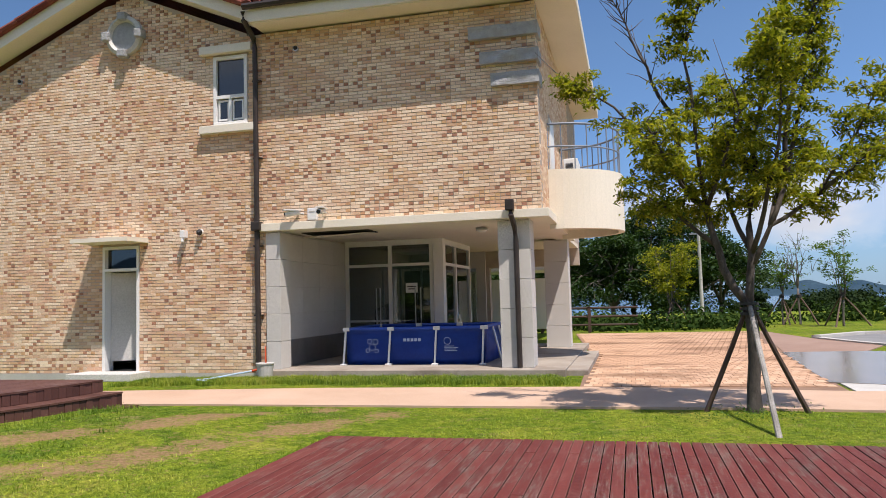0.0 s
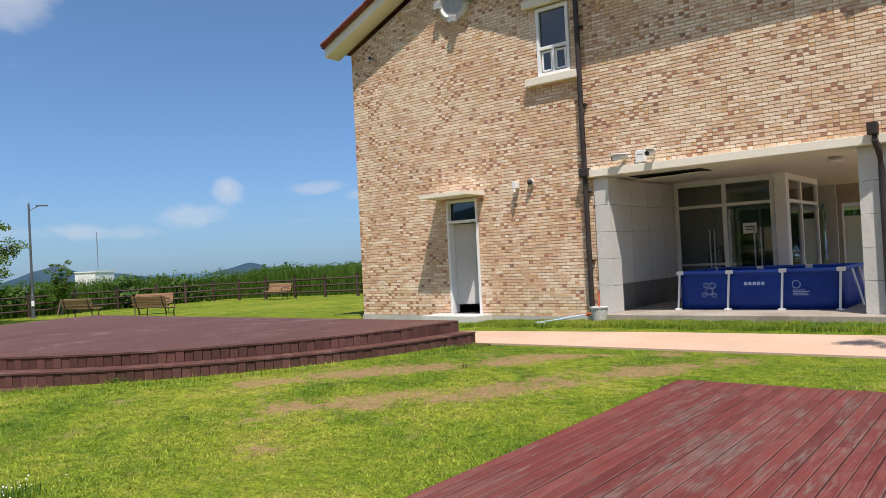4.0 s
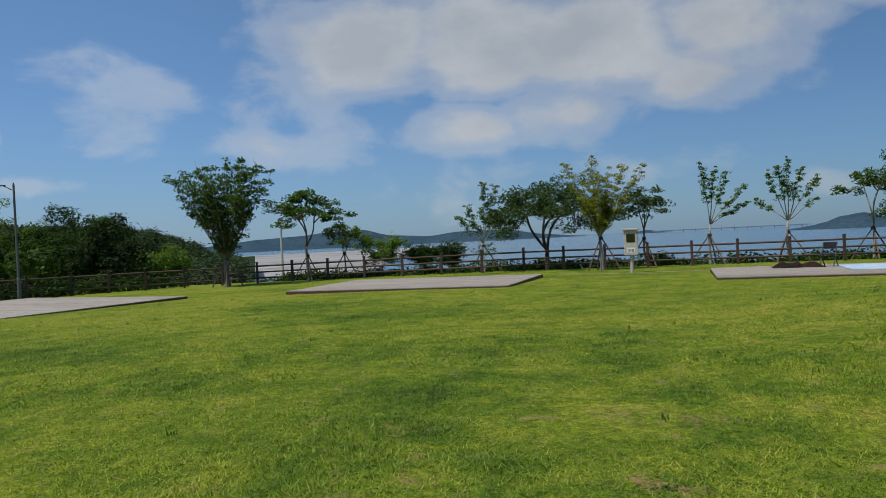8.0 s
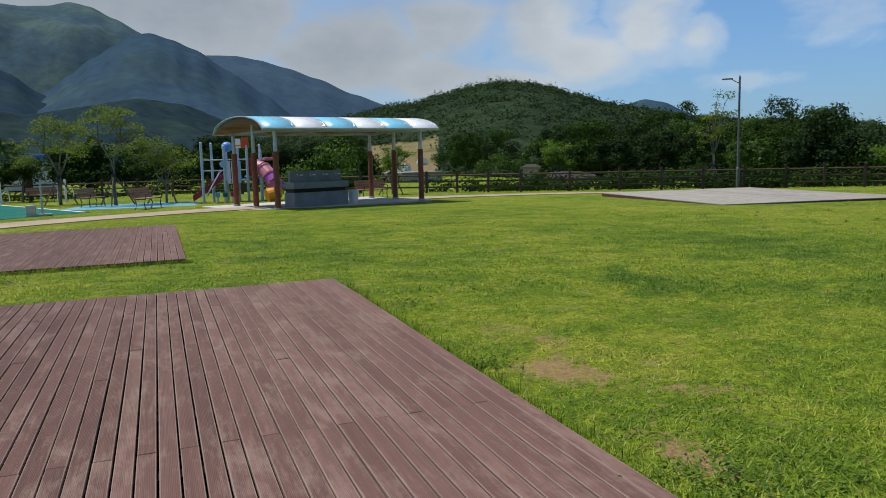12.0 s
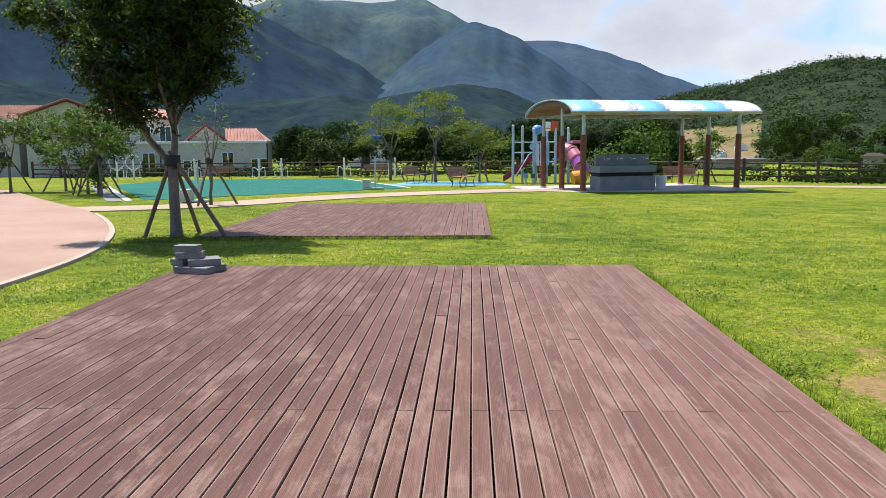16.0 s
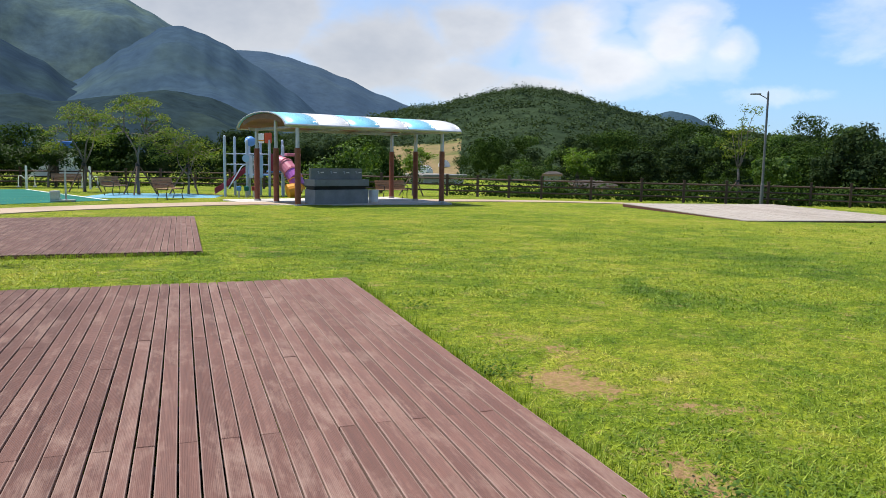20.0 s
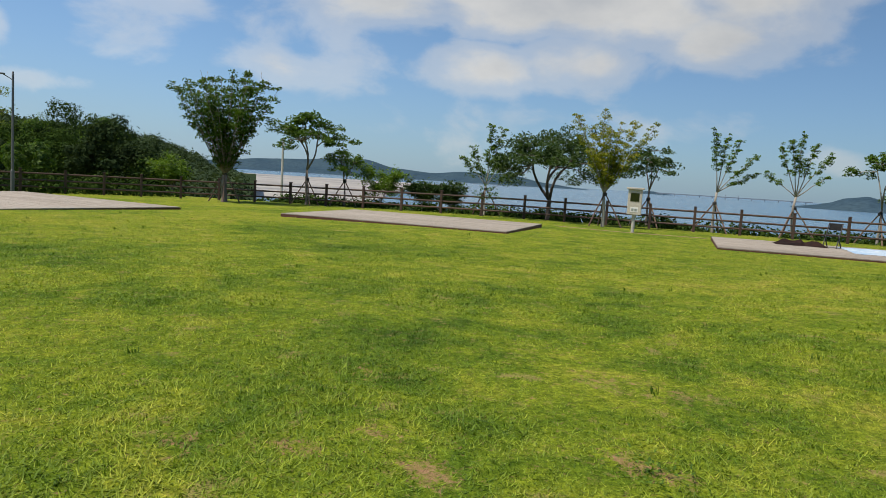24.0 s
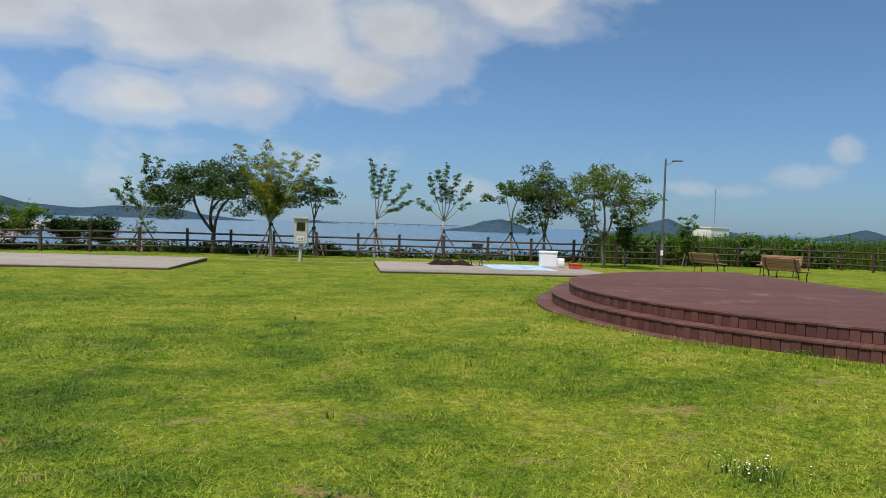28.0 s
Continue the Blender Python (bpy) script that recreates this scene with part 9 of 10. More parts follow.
def lodge():
    g = thing("house", (-28.9, -49.4, -2.1), "small stone-faced house with an arched window in the woods", "house", "houses behind the court", turn=-30)
    part("wall", abox(-2.5, 1.4, -2, 1.4, 0, 1.95), M["house_wall"], g, "pale stone-faced wall")
    part("bay", abox(-2.0, -0.2, 1.4, 2.2, 0, 1.75), M["cream"], g, "cream gabled bay")
    part("tower", abox(1.4, 2.5, -0.6, 1.6, 0, 2.7), M["rockface"], g, "grey stone tower")
    for x0, x1, y0, y1, z, r in ((-2.8, 1.6, -2.3, 1.7, 1.95, 0.35), (-2.2, 0.0, 1.2, 2.5, 1.75, 0.40), (1.2, 2.7, -0.8, 1.8, 2.7, 0.2)):
        b = bmesh.new()
        xm, ym = (x0 + x1) / 2, (y0 + y1) / 2
        base = [b.verts.new(q) for q in ((x0, y0, z), (x1, y0, z), (x1, y1, z), (x0, y1, z))]
        top = [b.verts.new((xm - (x1 - x0) * 0.2, ym, z + r)), b.verts.new((xm + (x1 - x0) * 0.2, ym, z + r))]
        for fc in ((base[0], base[1], top[1], top[0]), (base[2], base[3], top[0], top[1]), (base[3], base[0], top[0]), (base[1], base[2], top[1]), (base[3], base[2], base[1], base[0])):
            b.faces.new(fc)
        part("roof", b, M["tile_brown"], g, "brown hipped roof")
        part("fascia", abox(x0 + 0.02, x1 - 0.02, y1 - 0.03, y1 + 0.02, z - 0.12, z + 0.03), M["slat"], g)
    arch = [(0.42 * math.cos(a), 1.0 + 0.42 * math.sin(a)) for a in [math.pi * k / 10 for k in range(11)]]
    part("arch_trim", atube([(-1.1 + 0.42, 2.22, 0.4)] + [(-1.1 + x, 2.22, z) for x, z in arch] + [(-1.1 - 0.42, 2.22, 0.4)], 0.07, 6), M["slat"], g)
    b = bmesh.new()
    b.faces.new([b.verts.new((-1.1 + x * 0.9, 2.21, z)) for x, z in arch] + [b.verts.new((-1.1 - 0.38, 2.21, 0.4)), b.verts.new((-1.1 + 0.38, 2.21, 0.4))])
    bmesh.ops.solidify(b, geom=b.faces[:], thickness=0.02)
    part("arched_window", b, M["glass_dark"], g)
    for x, y in ((0.6, 1.4), (1.95, 1.6), (-2.3, 1.4)):
        w = part("window", abox(x - 0.22, x + 0.22, y - 0.02, y + 0.06, 0.6, 1.45), M["white"], g)
        part("pane", abox(x - 0.16, x + 0.16, y + 0.062, y + 0.07, 0.66, 1.39), M["glass_dark"], w)


lodge()
block = thing("pump_house", (-64, 31.5, -2.4), "white flat-roofed concrete block with a mast beyond the hedge", "building", turn=20)
part("wall", abox(-1.0, 1.2, -1.1, 1.1, 0, 4.15), M["white"], block)
part("parapet", abox(-1.06, 1.26, -1.16, 1.16, 4.15, 4.25), M["white"], block)
part("mast", atube([(0.5, 0, 4.2), (0.5, 0, 7.6)], 0.04, 6), M["steel"], block)
for x, y, h in ((-46, -26.5, 3.8), (3.3, 37.0, 3.9)):
    u = thing("utility_pole", (x, y, land_z(x, y)), "grey concrete utility pole beyond the fence", "pole", "utility poles")
    part("shaft", atube([(0, 0, 0), (0, 0, h + 0.8)], [0.09, 0.07], 8), M["concrete"], u)
    part("crossarm", abox(-0.4, 0.4, -0.03, 0.03, h + 0.3, h + 0.36), M["steel"], u)


# ---- things at the building ----
M["pool_blue"] = surface("pool_blue", [(0.013, 0.060, 0.36), (0.020, 0.085, 0.46)], scale=1.2, fine=20, grain=0.15, bump=0.15, bump_scale=5, rough=0.42)
M["pool_mark"] = surface("pool_mark", [(0.35, 0.45, 0.66), (0.42, 0.52, 0.72)], scale=3, bump=0.0, rough=0.5)


def pool():
    g = thing("frame_pool", (-4.25, 15.65, 0.13), "blue rectangular frame pool with white legs standing in the porch", "pool")
    hx, hy, h = 1.46, 1.05, 0.72
    for sx, sy, lx, ly in ((0, -hy, hx, 0), (0, hy, hx, 0), (-hx, 0, 0, hy), (hx, 0, 0, hy)):
        bm = bmesh.new()
        n = 18
        rows = []
        for j in range(7):
            z = h * j / 6
            row = []
            for i in range(n + 1):
                u = 2 * i / n - 1
                bulge = 0.07 * (1 - u ** 6) * math.sin(math.pi * min(1, z / h * 0.9 + 0.1)) + 0.012 * noise.noise((u * 4 + sx, z * 5, sy))
                row.append(bm.verts.new((sx + lx * u + (bulge if sx > 0 else -bulge if sx < 0 else 0), sy + ly * u + (bulge if sy > 0 else -bulge if sy < 0 else 0), z)))
            rows.append(row)
        for a, b in zip(rows, rows[1:]):
            for i in range(n):
                bm.faces.new((a[i], a[i + 1], b[i + 1], b[i]))
        bmesh.ops.solidify(bm, geom=bm.faces[:], thickness=0.006)
        part("liner_wall", bm, M["pool_blue"], g, smooth=True)
    part("liner_floor", abox(-hx, hx, -hy, hy, 0.005, 0.015), M["pool_blue"], g)
    for a, b in (((-hx, -hy), (hx, -hy)), ((-hx, hy), (hx, hy)), ((-hx, -hy), (-hx, hy)), ((hx, -hy), (hx, hy))):
        part("top_rail", atube([(*a, h + 0.01), (*b, h + 0.01)], 0.036, 10), M["pool_blue"], g)
    for x in (-hx, -hx / 3, hx / 3, hx):
        for s in (-1, 1):
            part("leg", atube([(x, s * (hy + 0.05), h - 0.01), (x - 0.02, s * (hy + 0.16), 0.02)], 0.022, 8), M["white"], g, "white tubular leg")
            part("joint", abox(x - 0.07, x + 0.07, s * hy - 0.05, s * hy + 0.05, h - 0.03, h + 0.045, bevel=0.012), M["white"], g)
            part("foot", abox(x - 0.08, x + 0.05, s * (hy + 0.16) - 0.05, s * (hy + 0.16) + 0.05, 0, 0.03, bevel=0.008), M["white"], g)
    for s in (-1, 1):
        for y in (-hy / 3, hy / 3):
            part("leg", atube([(s * (hx + 0.05), y, h - 0.01), (s * (hx + 0.22), y, 0.02)], 0.022, 8), M["white"], g, "white tubular leg")
    # printed marks, as plain shapes
    yf = -hy - 0.088
    for k in range(5):
        part("print_mark", abox(-0.20 + k * 0.078, -0.145 + k * 0.078, yf - 0.004, yf, 0.47, 0.53), M["pool_mark"], g)
    for x, z, r in ((-0.80, 0.47, 0.055), (-0.93, 0.48, 0.045), (-0.87, 0.36, 0.065), (-0.78, 0.28, 0.04), (-0.97, 0.29, 0.04), (0.72, 0.47, 0.07)):
        pts = [(x + r * math.cos(a), yf, z + r * math.sin(a)) for a in [k * math.tau / 14 for k in range(15)]]
        part("print_ring", atube(pts, 0.006, 4), M["pool_mark"], g)
    for k in range(4):
        part("print_line", abox(0.66, 0.66 + (0.2, 0.28, 0.24, 0.26)[k], yf - 0.004, yf, 0.36 - k * 0.03, 0.372 - k * 0.03), M["pool_mark"], g)


pool()


def wall_gear():
    for x, turn, lab in ((-6.28, -55, "white wall-mounted security camera over the porch"), (-5.72, 8, "white wall-mounted security camera over the porch")):
        c = thing("security_camera", (x, W - 0.12, 3.22), lab, "camera", "security cameras", turn=turn)
        part("mount", atube([(0, 0.11, 0.0), (0, 0.0, 0.0)], 0.02, 8), M["white"], c)
        part("body", atube([(-0.02, 0.02, 0.03), (-0.05, -0.26, -0.02)], 0.055, 12), M["white"], c)
        part("hood", abox(-0.10, 0.05, -0.30, 0.04, 0.055, 0.075), M["white"], c)
        part("lens", atube([(-0.05, -0.26, -0.02), (-0.052, -0.275, -0.023)], 0.04, 12), M["black_plastic"], c, "black round lens")
    b = thing("junction_box", (-6.0, W - 0.06, 3.22), "white junction box with small print above the beam", "box")
    part("case", abox(-0.10, 0.10, -0.04, 0.05, -0.14, 0.10, bevel=0.012), M["white"], b)
    part("print_line", abox(-0.06, 0.06, -0.046, -0.041, 0.02, 0.04), M["granite"], b)
    s = thing("wall_speaker", (-8.89, W - 0.01, 2.93), "small white wall fixture beside the door", "fixture")
    part("case", abox(-0.05, 0.05, -0.16, 0.0, -0.08, 0.08, bevel=0.015), M["white"], s)
    part("arm", atube([(0, -0.12, -0.06), (0, -0.14, -0.16)], 0.03, 8), M["white"], s)
    s = thing("wall_camera", (-8.54, W - 0.01, 2.96), "small dark dome camera beside the door", "camera")
    part("plate", atube([(0, 0, 0), (0, -0.05, 0)], 0.07, 12), M["white"], s)
    part("dome", atube([(0, -0.05, 0), (0, -0.10, -0.01), (0, -0.13, -0.02)], [0.065, 0.05, 0.02], 12), M["black_plastic"], s)
    for x, z in ((-13.1, 6.59), (-6.33, 6.61)):
        v = thing("vent_cap", (x, W - 0.005, z), "small dark round vent cap on the brick wall", "vent", "vent caps")
        part("ring", atube([(0, 0.01, 0), (0, -0.05, 0)], 0.055, 14), M["steel"], v)
        part("hood", atube([(0, -0.05, 0.01), (0, -0.07, 0)], [0.05, 0.03], 14), M["black_plastic"], v)
    k = thing("bucket", (-6.78, 13.05, 0.0), "grey plastic bucket with a brush beside the porch", "bucket")
    part("tub", atube([(0, 0, 0), (0, 0, 0.30)], [0.13, 0.17], 16), M["granite"], k)
    part("rim", atube([(0, 0, 0.29), (0, 0, 0.31)], 0.18, 16), M["granite"], k)
    part("brush_handle", atube([(0.02, 0, 0.1), (-0.02, 0.06, 0.62)], 0.014, 6), M["red"], k)
    h = thing("hose", (0, 0, 0), "thin blue garden hose lying in the grass by the downpipe", "hose")
    part("tube", atube([(-7.25, 13.4, 0.12), (-7.4, 13.1, 0.10), (-7.7, 12.75, 0.05), (-7.9, 12.5, 0.04), (-7.6, 12.35, 0.04)], 0.018, 7), M["tarp"], h)
    part("nozzle", atube([(-7.25, 13.4, 0.12), (-7.1, 13.45, 0.16)], 0.024, 7), M["red"], h)
    q = thing("ceiling_panel", (-5.9, 14.8, 2.86), "dislodged grey ceiling panel hanging under the porch soffit", "panel")
    ob = part("sheet", abox(-0.7, 0.7, -0.25, 0.25, -0.01, 0.01), M["granite"], q)
    ob.matrix_basis = pose(0, 0, 0, 4, -2, 0)
    # black sheet under the closed soffit, painted for the opening's shade
    part("gap", abox(-0.75, 0.75, -0.32, 0.32, 0.05, 0.065), M["dark"], q)
    t = thing("ceiling_light", (-2.9, 15.3, 2.91), "round flush ceiling light under the porch", "light")
    part("ring", atube([(0, 0, 0), (0, 0, -0.05)], 0.13, 16), M["steel"], t)
    part("diffuser", atube([(0, 0, -0.05), (0, 0, -0.08)], [0.11, 0.07], 16), M["white"], t)
    a = thing("air_conditioner", (-1.05, 16.3, 3.12), "white outdoor air conditioner unit on the balcony", "air conditioner")
    part("case", abox(-0.15, 0.15, -0.4, 0.4, 0.45, 1.25, bevel=0.02), M["white"], a)
    for i in range(8):
        part("grille_slat", abox(-0.1 + 0.02 * i, -0.09 + 0.02 * i, -0.415, -0.402, 0.55, 1.15), M["black_plastic"], a)
    part("stand", abox(-0.13, 0.13, -0.35, 0.35, 0, 0.45), M["steel"], a)


wall_gear()
# porch ramp and side steps
tagged(part("porch_step", abox(-1.10, -0.72, W - 0.1, 18.4, -0.1, 0.10, bevel=0.01), M["porch_stone"]), "worn stone step along the porch side", "step", kind="structure")
tagged(part("plinth_strip", abox(X0 - 0.02, -7.1, W - 0.02, W + 0.01, -0.1, 0.055), M["concrete"]), "grey concrete plinth at the wall's foot", "plinth", kind="structure")
# the far wing seen through the porch
wing = thing("annex", (-4.2, 26.5, 0), "white annex with a flat roof and columns behind the porch", "building")
part("roof_band", abox(-2.5, 2.0, -1.5, 2, 2.35, 3.0), M["white"], wing)
for x in (-1.2, 0.2, 1.6):
    part("column", abox(x, x + 0.14, -1.4, -1.26, 0, 2.35), M["cream"], wing)
part("wall", abox(-2.5, -1.2, 0, 0.2, 0, 2.35), M["cream"], wing)
for x in (-1.0, 0.4):
    part("window", abox(x, x + 1.1, 0.1, 0.16, 0.3, 2.1), M["white"], wing)


M["block_grey"] = surface("block_grey", [(0.16, 0.16, 0.155), (0.26, 0.26, 0.25)], scale=6, fine=70, grain=0.5, bump=0.6, bump_scale=40, rough=0.9)


def stone_pile():
    """Five grey blocks stacked on the deck's corner."""
    for x, y, z, w, d, turn, lab in ((1.90, -8.74, 0.097, 0.42, 0.17, 3, "rough"), (1.82, -8.53, 0.097, 0.40, 0.18, -14, "rough"), (1.66, -8.66, 0.097, 0.22, 0.17, 40, "small"), (1.76, -8.64, 0.170, 0.34, 0.26, 24, "rough"), (1.98, -8.66, 0.170, 0.24, 0.18, 66, "rough"), (1.90, -8.62, 0.243, 0.28, 0.19, 12, "chipped"), (1.92, -8.62, 0.314, 0.26, 0.15, -6, "upper")):
        s = thing("paving_block", (x, y, z), f"{lab} grey concrete paving block in a pile on the deck's corner", "block", "pile of paving blocks", turn=turn)
        bm = abox(-w / 2, w / 2, -d / 2, d / 2, 0, 0.070, bevel=0.008)
        for v in bm.verts:
            v.co += Vector(noise.noise_vector(v.co * 9 + Vector((x * 9, 0, 0)))) * 0.006
        part("block", bm, M["block_grey"], s)


stone_pile()


# ---- weeds and grass ----
def tuft(name, spots, blades, h, mat, label, category, seed, width=0.006, splay=0.5):
    """Grass blades: thin triangles that lean, round each spot of x, y, radius, number share."""
    rnd = np.random.RandomState(seed)
    P = []
    for x, y, r, k in spots:
        n = int(blades * k)
        P.append(np.stack([x + rnd.normal(size=n) * r * 0.6, y + rnd.normal(size=n) * r * 0.6, np.full(n, 0.0)], 1))
    P = np.concatenate(P)
    P[:, 2] = [ground_z(a, b) for a, b in P[:, :2]]
    return blade_mesh(name, P, h, mat, label, category, rnd, width, splay)


def blade_mesh(name, P, h, mat, label, category, rnd, width, splay, short=False):
    n = len(P)
    a = rnd.uniform(0, math.tau, n)
    hh = h * rnd.uniform(0.45, 1.3, n) if np.isscalar(h) else h * rnd.uniform(0.5, 1.3, n)
    lean = np.abs(rnd.normal(size=n)) * splay * hh
    side = np.stack([-np.sin(a), np.cos(a), 0 * a], 1) * width * 0.5
    out = np.stack([np.cos(a), np.sin(a), 0 * a], 1)
    v = np.empty((n, 5, 3))
    v[:, 0], v[:, 1] = P - side, P + side
    mid = P + out * lean[:, None] * 0.35 + np.stack([0 * a, 0 * a, hh * 0.6], 1)
    v[:, 2], v[:, 3] = mid + side * 0.7, mid - side * 0.7
    v[:, 4] = P + out * lean[:, None] + np.stack([0 * a, 0 * a, hh], 1)
    if short:
        raw_v = np.stack([P - side, P + side, v[:, 4]], 1)
        me = bpy.data.meshes.new(name)
        me.vertices.add(3 * n)
        me.vertices.foreach_set("co", raw_v.ravel())
        me.loops.add(3 * n)
        me.loops.foreach_set("vertex_index", np.arange(3 * n))
        me.polygons.add(n)
        me.polygons.foreach_set("loop_start", np.arange(n) * 3)
        me.update(calc_edges=True)
        me.materials.append(M[mat])
        tone = me.attributes.new("lush_shade", "FLOAT", "POINT")
        tone.data.foreach_set("value", np.repeat([lush_shade(a, b) for a, b in P[:, :2]], 3))
        return tagged(part(name, me, M[mat]), label, category, kind="stuff")
    me = bpy.data.meshes.new(name)
    me.vertices.add(5 * n)
    me.vertices.foreach_set("co", v.ravel())
    idx = (np.arange(n)[:, None] * 5 + np.array([0, 1, 2, 3, 3, 2, 4])[None]).ravel()
    me.loops.add(7 * n)
    me.loops.foreach_set("vertex_index", idx)
    me.polygons.add(2 * n)
    starts = np.empty(2 * n, int)
    starts[0::2], starts[1::2] = np.arange(n) * 7, np.arange(n) * 7 + 4
    me.polygons.foreach_set("loop_start", starts)
    me.update(calc_edges=True)
    me.materials.append(M[mat])
    return tagged(part(name, me, M[mat]), label, category, kind="stuff")


def built_over(x, y):
    """Whether a deck, the stage, a path or the building covers the lawn here."""
    if -2.95 < x < 2.2 and -9.05 < y < 7.05 or -1.5 < x < 3.35 and -19.55 < y < -12.45:
        return True
    if (x + 12.667) ** 2 + (y - 8.842) ** 2 < 6.26 ** 2 and y < 8.9:
        return True
    if y > 9.5 and (y < 11.6 or x > -0.8 or y > 13.3):
        return True
    return x > 3.6 and y < -7 and x > 3.6 + (-y - 7) * 0.36


def lawn_blades():
    rnd = np.random.RandomState(3)
    n = 1250000
    # denser towards the camera's stand
    r = 1.5 + 21.0 * rnd.uniform(size=n) ** 1.25
    az = rnd.uniform(0, math.tau, n)
    x, y = -1.2 + r * np.cos(az), -0.5 + r * np.sin(az)
    keep = np.array([not built_over(a, b) for a, b in zip(x, y)])
    x, y, r = x[keep], y[keep], r[keep]
    # clumps: longer and shorter mown patches; none on the bare spots
    h = np.array([0.5 + 0.9 * (noise.noise((a * 0.5, b * 0.5, 2.0)) + 0.4 * noise.noise((a * 2.1, b * 2.1, 5.0))) + 0.7 * lush_shade(a, b) for a, b in zip(x, y)])
    spot = np.array([bare(a, b) if -7.5 < a < -2 and -7 < b < 9.3 else 0.0 for a, b in zip(x, y)])
    keep = (rnd.uniform(size=len(x)) > spot * 1.15) & (rnd.uniform(size=len(x)) < 0.55 + h * 0.6)
    x, y, h = x[keep], y[keep], h[keep]
    P = np.stack([x, y, [ground_z(a, b) - 0.004 for a, b in zip(x, y)]], 1)
    blade_mesh("grass", P, 0.014 + 0.016 * np.clip(h, 0, 1.4), "blade", "short green lawn grass with longer tufts", "grass", rnd, 0.010, 1.8, True)
    # coarser tufts that mark the turf further off
    n = 240000
    r, az = 8.0 + 27.0 * rnd.uniform(size=n) ** 1.3, rnd.uniform(radians(50), radians(290), n)
    x, y = -1.2 - r * np.sin(az), -0.5 + r * np.cos(az)
    keep = np.array([x_ > -36 and not built_over(x_, y_) and noise.noise((x_ * 1.3, y_ * 1.3, 6.0)) + 0.5 * noise.noise((x_ * 4.0, y_ * 4.0, 2.0)) > -0.1 for x_, y_ in zip(x, y)])
    x, y = x[keep], y[keep]
    P = np.stack([x, y, [ground_z(a, b) - 0.004 for a, b in zip(x, y)]], 1)
    blade_mesh("grass", P, 0.030, "blade", "coarser tufts of lawn grass further off", "grass", rnd, 0.020, 2.2, True)


lawn_blades()
edge = [(-2.98, -9 + 16 * k / 60, 0.10, 1) for k in range(61)] + [(-2.9 + 5.1 * k / 24, 7.06, 0.07, 0.5) for k in range(25)] + [(-2.9 + 5.1 * k / 24, -9.1, 0.08, 0.8) for k in range(25)] + [(-1.45 + 4.7 * k / 24, -12.42, 0.08, 1.0) for k in range(25)]
for k in range(150):
    a, w = math.pi * (1 + k / 150), 6.26 + 0.16 * ((k * 0.618) % 1)
    edge.append((-12.667 + w * math.cos(a), 8.842 + w * math.sin(a), 0.12, 0.15 + 0.75 * max(0.0, noise.noise((k * 0.13, 3.0, 1.0)) + 0.25)))
tuft("tall_grass", edge, 110, 0.062, "blade", "taller grass along the edges of decks and stage", "grass", 7, 0.006, 0.6)
strip_spots = [(-9.3 + 8.2 * k / 90, 12.2 + 0.9 * ((k * 7) % 10) / 10, 0.16, 1) for k in range(91)]
tuft("tall_grass", strip_spots, 520, 0.085, "blade", "long bright grass along the foot of the building", "grass", 8, 0.007, 0.5)
weeds = [(-3.35, -3.2, 0.28, 1.4), (-3.2, -2.6, 0.2, 1.0), (-3.1, -5.3, 0.15, 0.7), (-3.3, -7.6, 0.2, 0.6), (-6.2, 3.6, 0.15, 0.3), (3.7, -12.6, 0.5, 2.2), (4.2, -12.3, 0.35, 1.2), (3.0, -12.5, 0.4, 1.0), (1.5, 9.2, 0.4, 1.6), (0.9, 9.0, 0.4, 0.8), (-7.0, 8.9, 0.2, 1.0), (-8.7, 4.3, 0.14, 0.5), (6.1, -21, 0.5, 1.0), (-5.1, -0.6, 0.2, 0.4), (-6.4, -2.6, 0.16, 0.3)]
rs = np.random.RandomState(9)
leafy_spots = np.concatenate([np.stack([x + rs.normal(size=int(240 * k)) * r * 0.6, y + rs.normal(size=int(240 * k)) * r * 0.6, ground_z(x, y) + np.abs(rs.normal(size=int(240 * k))) * 0.035 + 0.01], 1) for x, y, r, k in weeds])
leaf_mesh("weeds", leafy_spots, 0.032, M["leaf"], None, rs, 0.5, aspect=0.45, droop=0.2)
tagged(bpy.data.objects["weeds"], "low leafy dark green weeds growing in tufts", "weeds", kind="stuff")
rs = np.random.RandomState(2)
tuft("weeds", [(x, y, 0.05, 1) for x, y in zip(rs.uniform(-26, -5, 130), rs.uniform(-18, 9, 130)) if not built_over(x, y)], 9, 0.06, "leaf", "scattered small weeds in the lawn", "weeds", 10, 0.010, 0.6)
tuft("flowers", [(-5.36, 1.83, 0.16, 1)], 140, 0.09, "leaf", "clump of small white daisies in the lawn", "flowers", 11, 0.008, 0.7)
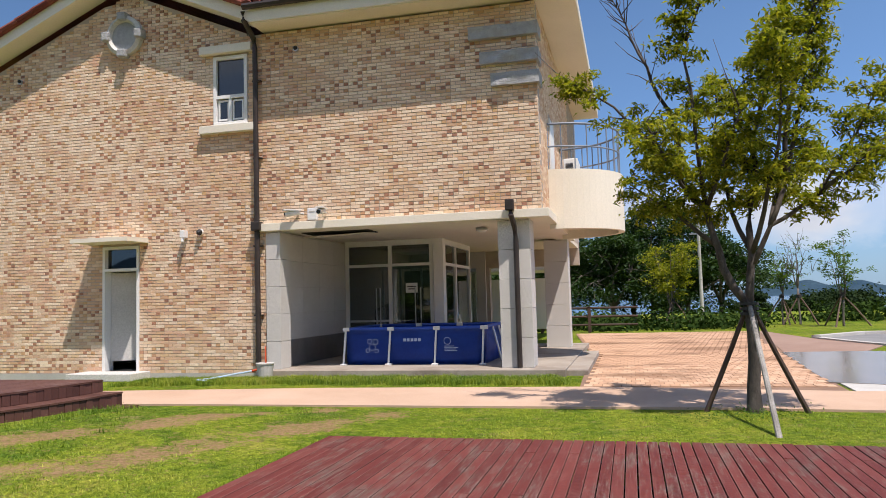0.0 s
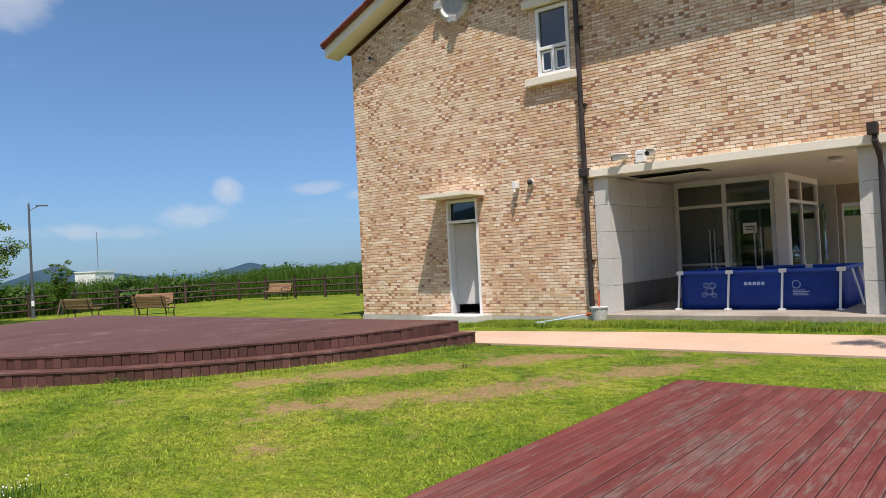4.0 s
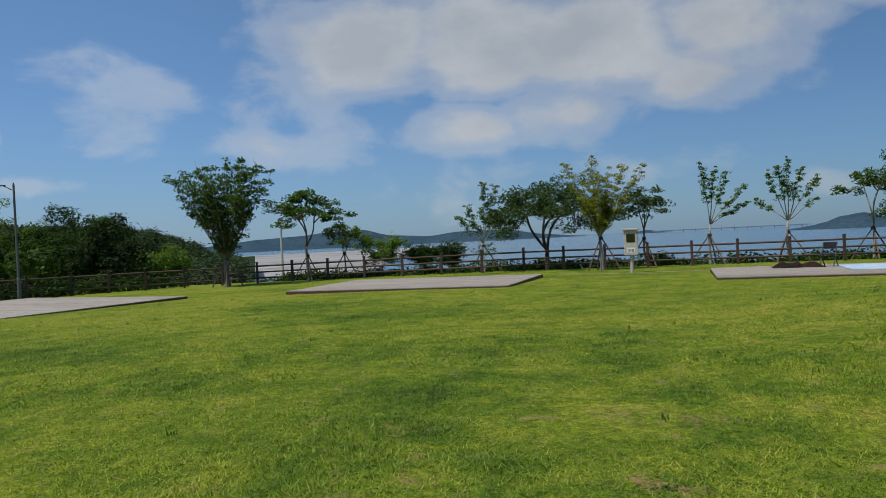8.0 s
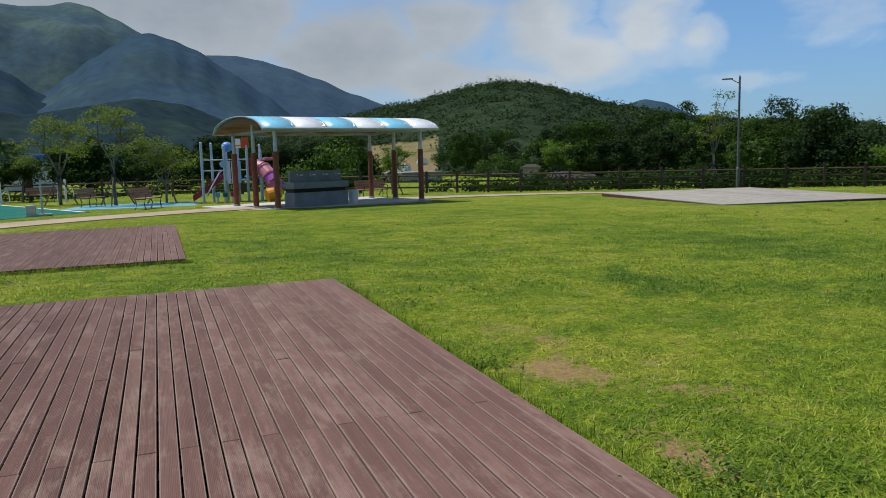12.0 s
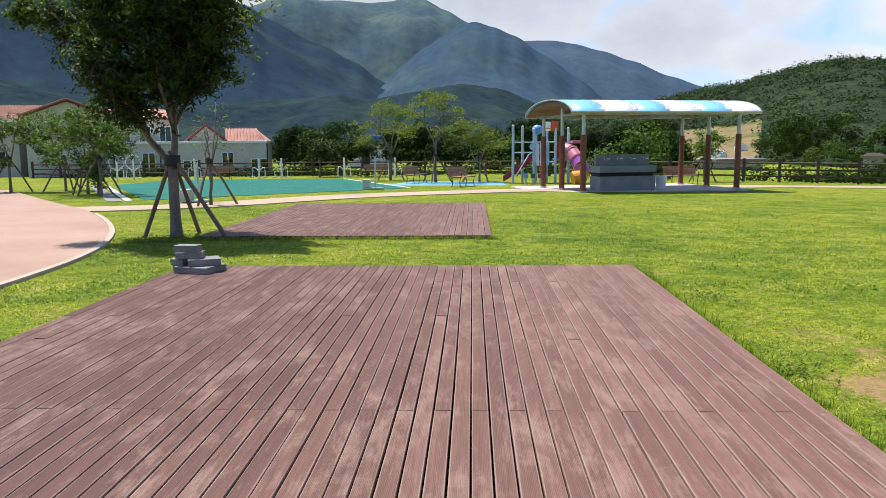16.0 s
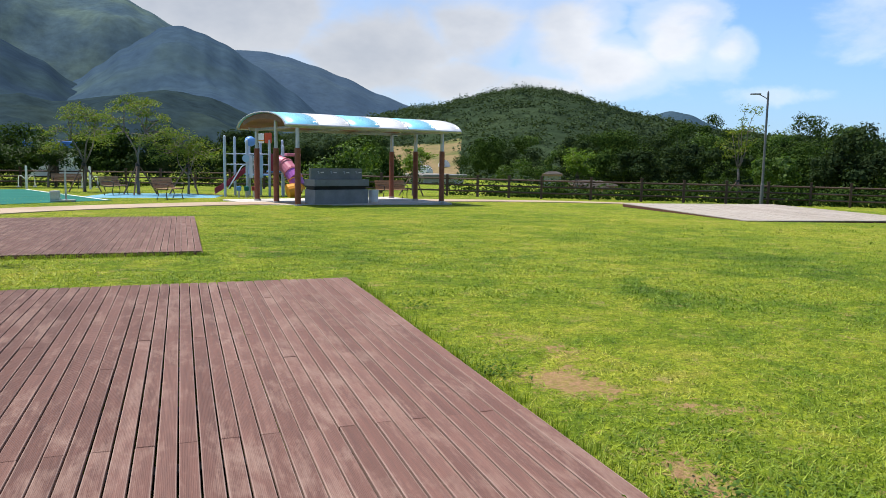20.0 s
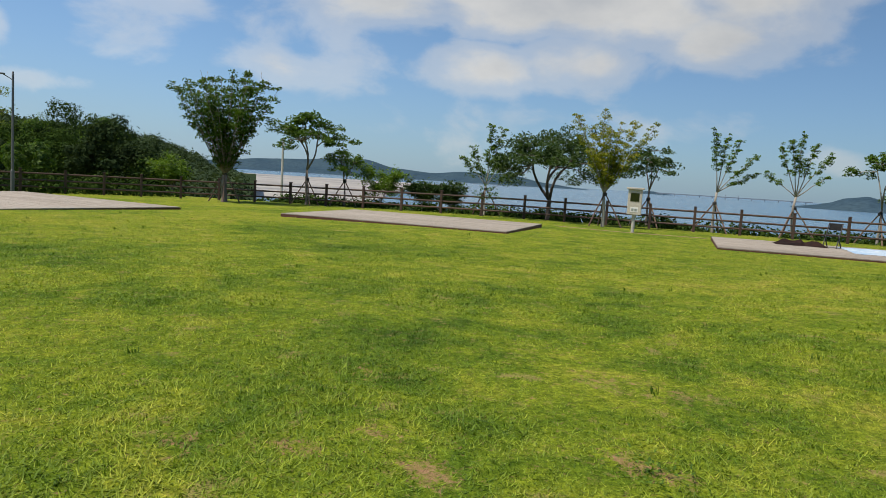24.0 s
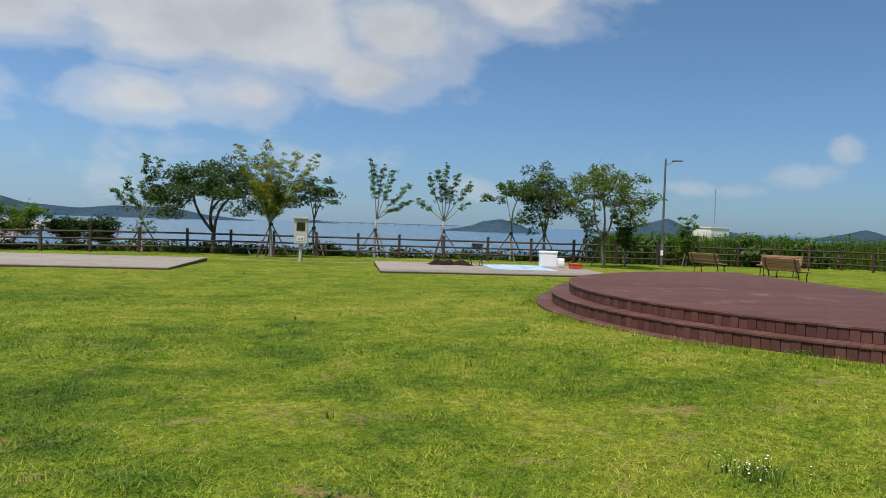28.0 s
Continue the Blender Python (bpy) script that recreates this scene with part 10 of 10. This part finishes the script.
leaf_mesh("daisy_petals", np.stack([-5.36 + rs.normal(size=55) * 0.11, 1.83 + rs.normal(size=55) * 0.11, rs.uniform(0.05, 0.09, 55)], 1), 0.013, M["cooler"], None, rs, 1.5, aspect=1.0)
tagged(bpy.data.objects["daisy_petals"], "small white daisy heads in the lawn", "flowers", kind="stuff")


fronds = [(-39 + 25.5 * k / 220, 28.2 + 3.0 * k / 220 + 0.8 * math.sin(k * 2.4), 0.45, 1) for k in range(221)] + [(-39.2 + 0.5 * math.sin(k * 1.7), 13 + 15 * k / 80, 0.4, 1) for k in range(81)]
tuft("tall_weeds", fronds, 130, 1.45, "leaf", "tall feathery green weeds behind the fence", "weeds", 14, 0.035, 0.22)


# ---- pavers of the plaza ----
def pavers():
    bed = bpy.data.objects["plaza_bed"]
    bx, by = 0.145, 0.29
    me = mesh_of(box(bmesh.new(), -bx / 2 + 0.006, bx / 2 - 0.006, -by / 2 + 0.006, by / 2 - 0.006, -0.02, 0.012), "paver", M["paver"])
    verts, faces, count = [], [], 0
    rnd = random.Random(8)
    j, y = 0, 11.95
    while y < 28.2:
        x0 = -0.70 if y < 18.3 else -0.9 - (y - 18.3) * 0.105
        x1 = 2.9 + (y - 11.3) * 0.07
        y_low = 11.72 - (x0 + 0.75) * 0.12
        x = x0 + bx / 2 + (bx / 2 if j % 2 else 0)
        while x < x1 - bx / 2:
            z = 0.012 + rnd.uniform(-0.002, 0.003)
            if count < 300:
                ob = part("paver", me, None, bed)
                ob.matrix_basis = pose(x, y, z)
                count += 1
            else:
                k = len(verts)
                a, b = bx / 2 - 0.006, by / 2 - 0.006
                verts += [(x - a, y - b, z), (x + a, y - b, z), (x + a, y + b, z), (x - a, y + b, z), (x - a, y - b, z + 0.012), (x + a, y - b, z + 0.012), (x + a, y + b, z + 0.012), (x - a, y + b, z + 0.012)]
                faces += [(k + 4, k + 5, k + 6, k + 7), (k, k + 1, k + 5, k + 4), (k + 1, k + 2, k + 6, k + 5), (k + 2, k + 3, k + 7, k + 6), (k + 3, k, k + 4, k + 7)]
            x += bx
        y += by
        j += 1
    raw("paver_field", verts, faces, M["paver"], bed, kind="stuff")


pavers()
